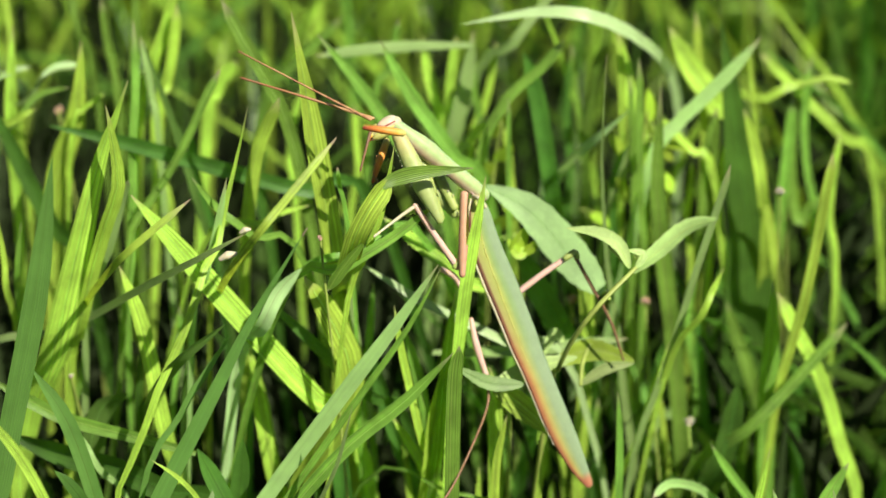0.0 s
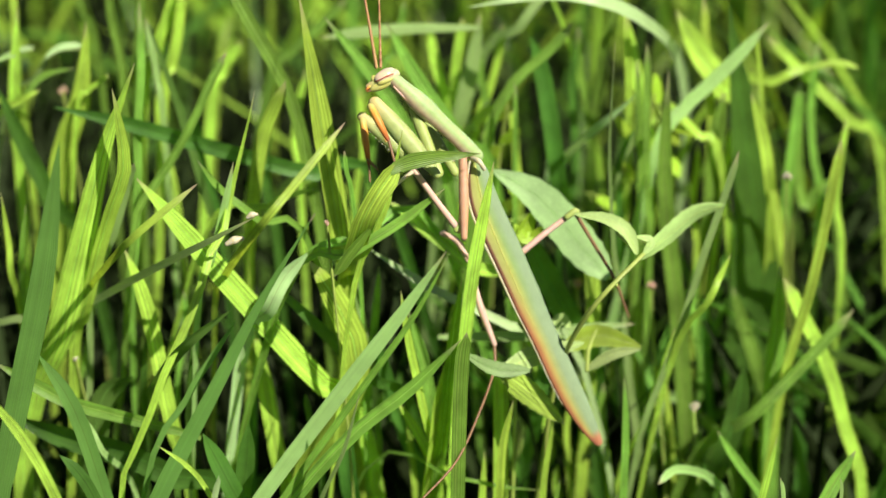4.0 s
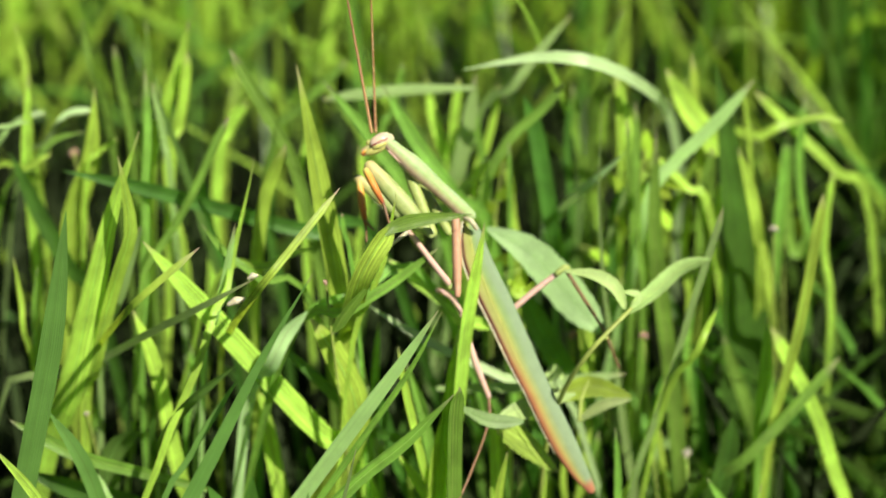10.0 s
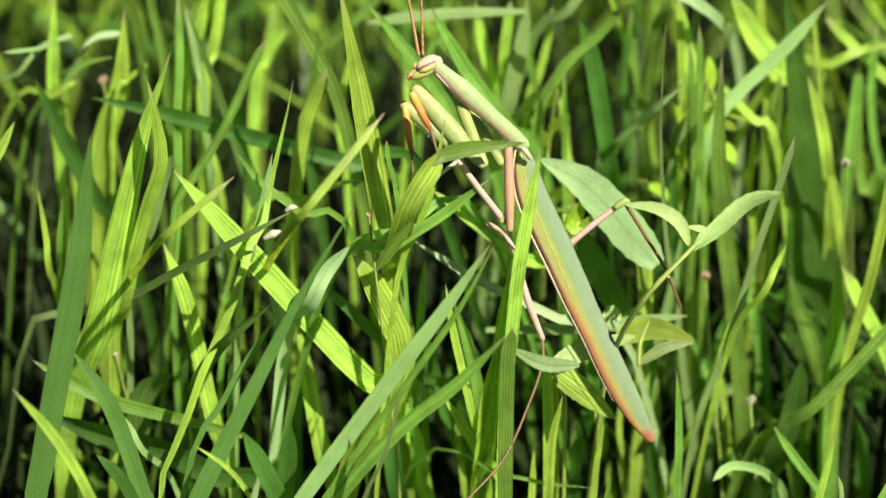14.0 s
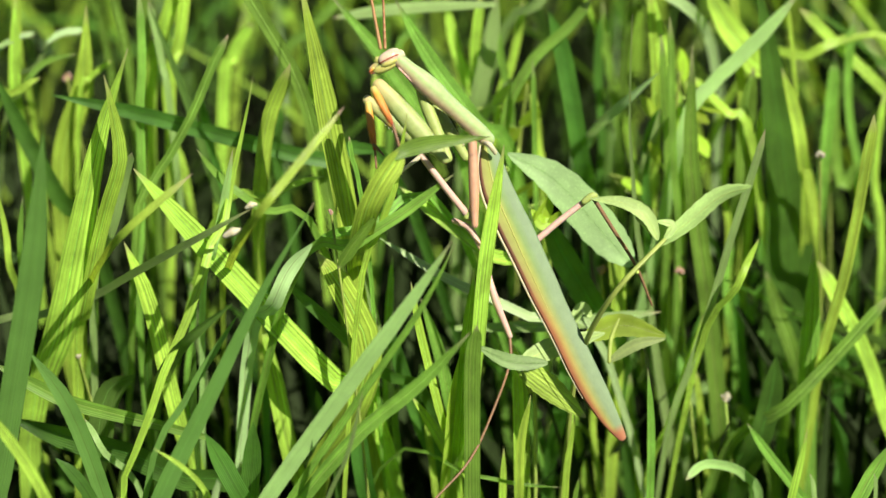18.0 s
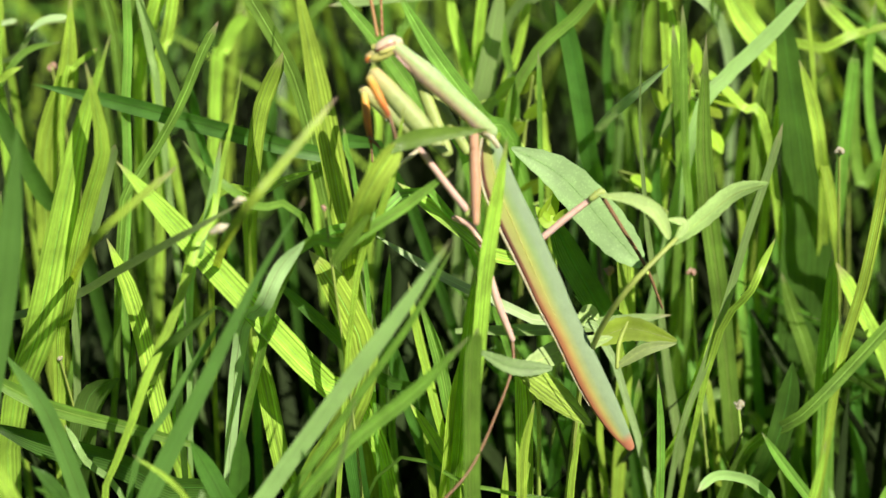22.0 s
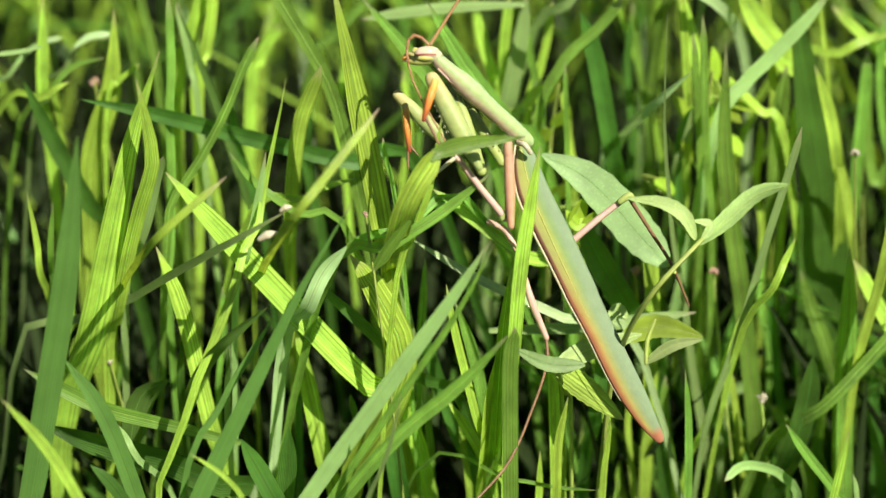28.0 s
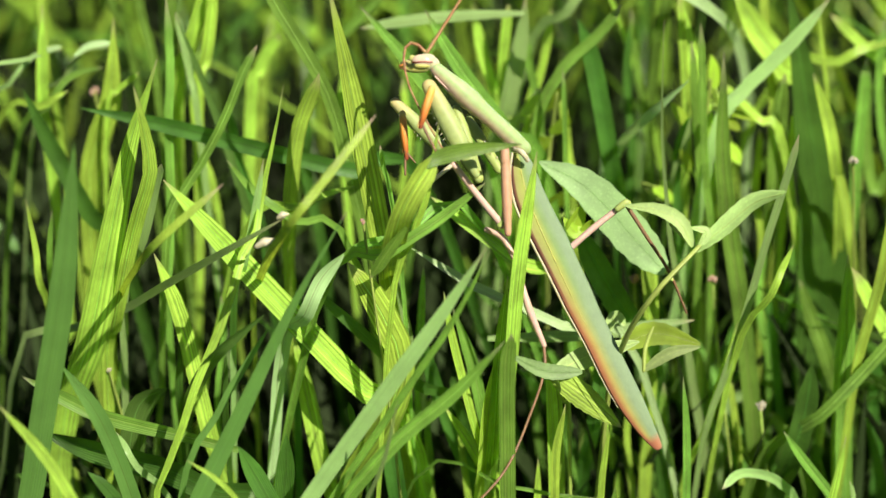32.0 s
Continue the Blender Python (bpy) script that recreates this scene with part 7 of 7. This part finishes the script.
    walk(near_tarsus, [
        (0, pose(-0.01659, -0.00573, 0.01167, 151.51, 10.16, -5.47)),
        (1, pose(-0.01397, -0.00703, 0.00922, 150.36, -18.33, 10.15)),
        (2, pose(-0.01269, -0.00927, 0.00502, 151.58, -9.45, 5.08)),
        (2.5, pose(-0.01331, -0.00903, 0.00679, 151.05, -14.11, 7.68)),
        (23.5, pose(-0.01331, -0.00903, 0.00679, 151.05, -14.11, 7.68)),
        (24, pose(-0.01709, -0.00572, 0.01170, 148.36, -26.51, 15.38)),
        (24.5, pose(-0.01706, -0.00525, 0.01258, 149.84, -20.87, 11.70)),
        (26.5, pose(-0.01367, -0.00790, 0.00759, 149.50, -22.32, 12.61)),
        (32, pose(-0.01367, -0.00790, 0.00759, 149.50, -22.32, 12.61)),
    ])
    walk(far_tarsus, [
        (0, pose(-0.01674, 0.00396, 0.00745, 151.51, 10.16, -5.47)),
        (2, pose(-0.01589, -0.00029, -0.00054, 152.00, -0.29, 0.16)),
        (2.5, pose(-0.01625, 0.00030, 0.00056, 151.96, -3.03, 1.61)),
        (23.5, pose(-0.01625, 0.00030, 0.00056, 151.96, -3.03, 1.61)),
        (26.5, pose(-0.01628, 0.00043, 0.00081, 152.00, 0.59, -0.32)),
        (32, pose(-0.01628, 0.00043, 0.00081, 152.00, 0.59, -0.32)),
    ])
    walk(far_claw, [
        (0, pose(-0.01580, 0.00064, 0.00186, 147.91, -27.92, 16.36)),
        (2, pose(-0.01588, -0.00097, -0.00116, 143.71, -37.51, 24.09)),
        (2.5, pose(-0.01632, -0.00055, -0.00037, 143.78, -37.39, 23.98)),
        (23.5, pose(-0.01632, -0.00055, -0.00037, 143.78, -37.39, 23.98)),
        (26.5, pose(-0.01629, -0.00041, -0.00012, 144.59, -35.88, 22.62)),
        (32, pose(-0.01629, -0.00041, -0.00012, 144.59, -35.88, 22.62)),
    ])
    walk(near_coxa, [
        (0, pose(-0.00943, 0.00076, 0.00606, 141.73, -18.40, 10.19)),
        (2, pose(-0.01077, 0.00072, 0.00598, 141.58, -20.64, 11.55)),
        (2.5, pose(-0.00964, 0.00133, 0.00712, 141.99, -19.12, 10.62)),
        (23.5, pose(-0.00964, 0.00133, 0.00712, 141.99, -19.12, 10.62)),
        (26.5, pose(-0.00905, 0.00064, 0.00583, 141.83, -15.20, 8.31)),
        (32, pose(-0.00905, 0.00064, 0.00583, 141.83, -15.20, 8.31)),
    ])
    walk(far_coxa, [
        (0, pose(-0.00765, 0.00382, 0.00387, 138.95, -25.61, 14.77)),
        (2, pose(-0.00861, 0.00354, 0.00336, 139.09, -26.16, 15.14)),
        (2.5, pose(-0.00740, 0.00360, 0.00348, 137.13, -26.16, 15.14)),
        (23.5, pose(-0.00740, 0.00360, 0.00348, 137.13, -26.16, 15.14)),
        (26.5, pose(-0.00724, 0.00329, 0.00289, 137.06, -26.41, 15.31)),
        (32, pose(-0.00724, 0.00329, 0.00289, 137.06, -26.41, 15.31)),
    ])
    walk(near_antenna, [
        (0, pose(-0.01637, 0.00068, 0.01118, 65.42, 58.92, -118.10)),
        (1, pose(-0.01634, 0.00007, 0.01004, 49.94, 52.17, -136.79)),
        (2, pose(-0.01692, 0.00079, 0.01138, 39.17, 41.99, -151.41)),
        (2.5, pose(-0.01517, 0.00188, 0.01345, 28.39, 9.15, -175.09)),
        (23.5, pose(-0.01517, 0.00188, 0.01345, 28.39, 9.15, -175.09)),
        (23.9, pose(-0.01369, 0.00210, 0.01385, 28.00, 0.63, -179.66)),
        (24.5, pose(-0.01468, 0.00195, 0.01357, 28.46, -9.90, 174.68)),
        (26.5, pose(-0.01287, 0.00215, 0.01395, 32.50, -29.10, 162.79)),
        (32, pose(-0.01287, 0.00215, 0.01395, 32.50, -29.10, 162.79)),
    ])
    walk(far_antenna_a, [
        (0, pose(-0.01675, -0.00084, 0.01162, 52.12, 53.50, -134.06)),
        (1, pose(-0.01650, -0.00144, 0.01051, 44.32, 47.78, -144.13)),
        (2, pose(-0.01690, -0.00073, 0.01184, 34.27, 33.51, -159.39)),
        (2.5, pose(-0.01457, 0.00332, 0.01285, 28.01, 1.78, -179.05)),
        (23.5, pose(-0.01457, 0.00332, 0.01285, 28.01, 1.78, -179.05)),
        (23.6, pose(-0.01499, 0.00046, 0.01408, 35.40, 35.86, -157.40)),
        (23.8, pose(-0.01598, 0.00013, 0.01345, 79.36, 61.47, -102.07)),
        (24, pose(-0.01516, 0.00033, 0.01383, 146.08, 32.72, -19.98)),
        (24.5, pose(-0.01504, 0.00051, 0.01417, 146.04, 32.82, -20.05)),
        (26.5, pose(-0.01320, -0.00159, 0.01550, 36.61, 38.06, -155.39)),
        (32, pose(-0.01320, -0.00159, 0.01550, 36.61, 38.06, -155.39)),
    ])
    walk(far_antenna_b, [
        (0, pose(-0.01796, -0.00059, 0.01211, 52.12, 53.50, -134.06)),
        (1, pose(-0.01761, -0.00110, 0.01114, 44.32, 47.78, -144.13)),
        (2, pose(-0.01773, -0.00024, 0.01276, 34.27, 33.51, -159.39)),
        (2.5, pose(-0.01462, 0.00392, 0.01397, 28.01, 1.78, -179.05)),
        (23.5, pose(-0.01462, 0.00392, 0.01397, 28.01, 1.78, -179.05)),
        (23.6, pose(-0.01582, 0.00090, 0.01490, 35.40, 35.86, -157.40)),
        (23.8, pose(-0.01723, 0.00019, 0.01356, 79.36, 61.47, -102.07)),
        (24, pose(-0.01593, -0.00013, 0.01296, 146.08, 32.72, -19.98)),
        (24.5, pose(-0.01581, 0.00005, 0.01330, 146.04, 32.82, -20.05)),
        (26.5, pose(-0.01404, -0.00118, 0.01626, 60.06, 57.19, -124.42)),
        (32, pose(-0.01404, -0.00118, 0.01626, 60.06, 57.19, -124.42)),
    ])
    walk(far_antenna_c, [
        (0, pose(-0.01902, -0.00036, 0.01253, 52.12, 53.50, -134.06)),
        (1, pose(-0.01858, -0.00080, 0.01170, 44.32, 47.78, -144.13)),
        (2, pose(-0.01846, 0.00019, 0.01356, 34.27, 33.51, -159.39)),
        (2.5, pose(-0.01466, 0.00444, 0.01495, 28.01, 1.78, -179.05)),
        (23.5, pose(-0.01466, 0.00444, 0.01495, 28.01, 1.78, -179.05)),
        (23.6, pose(-0.01654, 0.00128, 0.01562, 35.40, 35.86, -157.40)),
        (23.8, pose(-0.01832, 0.00024, 0.01365, 79.36, 61.47, -102.07)),
        (24, pose(-0.01660, -0.00054, 0.01219, 146.08, 32.72, -19.98)),
        (24.5, pose(-0.01648, -0.00036, 0.01253, 146.04, 32.82, -20.05)),
        (26.5, pose(-0.01505, -0.00103, 0.01655, 139.16, 44.12, -31.04)),
        (32, pose(-0.01505, -0.00103, 0.01655, 139.16, 44.12, -31.04)),
    ])
    walk(far_antenna_d, [
        (0, pose(-0.02000, -0.00015, 0.01292, 52.12, 53.50, -134.06)),
        (1, pose(-0.01949, -0.00052, 0.01222, 44.32, 47.78, -144.13)),
        (2, pose(-0.01913, 0.00058, 0.01431, 34.27, 33.51, -159.39)),
        (2.5, pose(-0.01469, 0.00493, 0.01587, 28.01, 1.78, -179.05)),
        (23.5, pose(-0.01469, 0.00493, 0.01587, 28.01, 1.78, -179.05)),
        (23.6, pose(-0.01721, 0.00164, 0.01629, 35.40, 35.86, -157.40)),
        (23.8, pose(-0.01933, 0.00028, 0.01374, 79.36, 61.47, -102.07)),
        (24, pose(-0.01723, -0.00092, 0.01148, 146.08, 32.72, -19.98)),
        (24.5, pose(-0.01711, -0.00074, 0.01182, 146.04, 32.82, -20.05)),
        (26.5, pose(-0.01583, -0.00132, 0.01601, 151.66, 8.51, -4.56)),
        (32, pose(-0.01583, -0.00132, 0.01601, 151.66, 8.51, -4.56)),
    ])
    walk(far_antenna_e, [
        (0, pose(-0.02144, 0.00016, 0.01350, 52.12, 53.50, -134.06)),
        (1, pose(-0.02081, -0.00012, 0.01298, 44.32, 47.78, -144.13)),
        (2, pose(-0.02012, 0.00116, 0.01539, 34.27, 33.51, -159.39)),
        (2.5, pose(-0.01474, 0.00564, 0.01720, 28.01, 1.78, -179.05)),
        (23.5, pose(-0.01474, 0.00564, 0.01720, 28.01, 1.78, -179.05)),
        (23.6, pose(-0.01820, 0.00216, 0.01727, 35.40, 35.86, -157.40)),
        (23.8, pose(-0.02081, 0.00035, 0.01387, 79.36, 61.47, -102.07)),
        (24, pose(-0.01814, -0.00147, 0.01044, 146.08, 32.72, -19.98)),
        (24.5, pose(-0.01802, -0.00129, 0.01078, 146.04, 32.82, -20.05)),
        (26.5, pose(-0.01608, -0.00201, 0.01471, 151.86, -5.45, 2.91)),
        (32, pose(-0.01608, -0.00201, 0.01471, 151.86, -5.45, 2.91)),
    ])
    walk(far_antenna_f, [
        (0, pose(-0.02332, 0.00056, 0.01426, 52.12, 53.50, -134.06)),
        (1, pose(-0.02254, 0.00041, 0.01397, 44.32, 47.78, -144.13)),
        (2, pose(-0.02142, 0.00192, 0.01683, 34.27, 33.51, -159.39)),
        (2.5, pose(-0.01481, 0.00657, 0.01896, 28.01, 1.78, -179.05)),
        (23.5, pose(-0.01481, 0.00657, 0.01896, 28.01, 1.78, -179.05)),
        (23.6, pose(-0.01949, 0.00285, 0.01856, 35.40, 35.86, -157.40)),
        (23.8, pose(-0.02276, 0.00045, 0.01405, 79.36, 61.47, -102.07)),
        (24, pose(-0.01934, -0.00220, 0.00907, 146.08, 32.72, -19.98)),
        (24.5, pose(-0.01922, -0.00201, 0.00942, 146.04, 32.82, -20.05)),
        (26.5, pose(-0.01587, -0.00292, 0.01300, 151.29, -12.21, 6.61)),
        (32, pose(-0.01587, -0.00292, 0.01300, 151.29, -12.21, 6.61)),
    ])
    walk(far_antenna_g, [
        (0, pose(-0.02544, 0.00101, 0.01510, 52.12, 53.50, -134.06)),
        (1, pose(-0.02449, 0.00100, 0.01509, 44.32, 47.78, -144.13)),
        (2, pose(-0.02288, 0.00278, 0.01843, 34.27, 33.51, -159.39)),
        (2.5, pose(-0.01489, 0.00762, 0.02093, 28.01, 1.78, -179.05)),
        (23.5, pose(-0.01489, 0.00762, 0.02093, 28.01, 1.78, -179.05)),
        (23.6, pose(-0.02094, 0.00362, 0.02001, 35.40, 35.86, -157.40)),
        (23.8, pose(-0.02494, 0.00055, 0.01424, 79.36, 61.47, -102.07)),
        (24, pose(-0.02068, -0.00301, 0.00754, 146.08, 32.72, -19.98)),
        (24.5, pose(-0.02057, -0.00283, 0.00789, 146.04, 32.82, -20.05)),
        (26.5, pose(-0.01535, -0.00390, 0.01115, 149.67, -21.62, 12.16)),
        (32, pose(-0.01535, -0.00390, 0.01115, 149.67, -21.62, 12.16)),
    ])
    walk(far_antenna_h, [
        (0, pose(-0.02860, 0.00168, 0.01637, 52.12, 53.50, -134.06)),
        (1, pose(-0.02741, 0.00189, 0.01676, 44.32, 47.78, -144.13)),
        (2, pose(-0.02506, 0.00406, 0.02083, 34.27, 33.51, -159.39)),
        (2.5, pose(-0.01501, 0.00919, 0.02388, 28.01, 1.78, -179.05)),
        (23.5, pose(-0.01501, 0.00919, 0.02388, 28.01, 1.78, -179.05)),
        (23.6, pose(-0.02312, 0.00477, 0.02217, 35.40, 35.86, -157.40)),
        (23.8, pose(-0.02821, 0.00070, 0.01453, 79.36, 61.47, -102.07)),
        (24, pose(-0.02270, -0.00424, 0.00524, 146.08, 32.72, -19.98)),
        (24.5, pose(-0.02259, -0.00405, 0.00560, 146.04, 32.82, -20.05)),
        (26.5, pose(-0.01399, -0.00529, 0.00853, 148.62, -25.63, 14.78)),
        (32, pose(-0.01399, -0.00529, 0.00853, 148.62, -25.63, 14.78)),
    ])


motions()
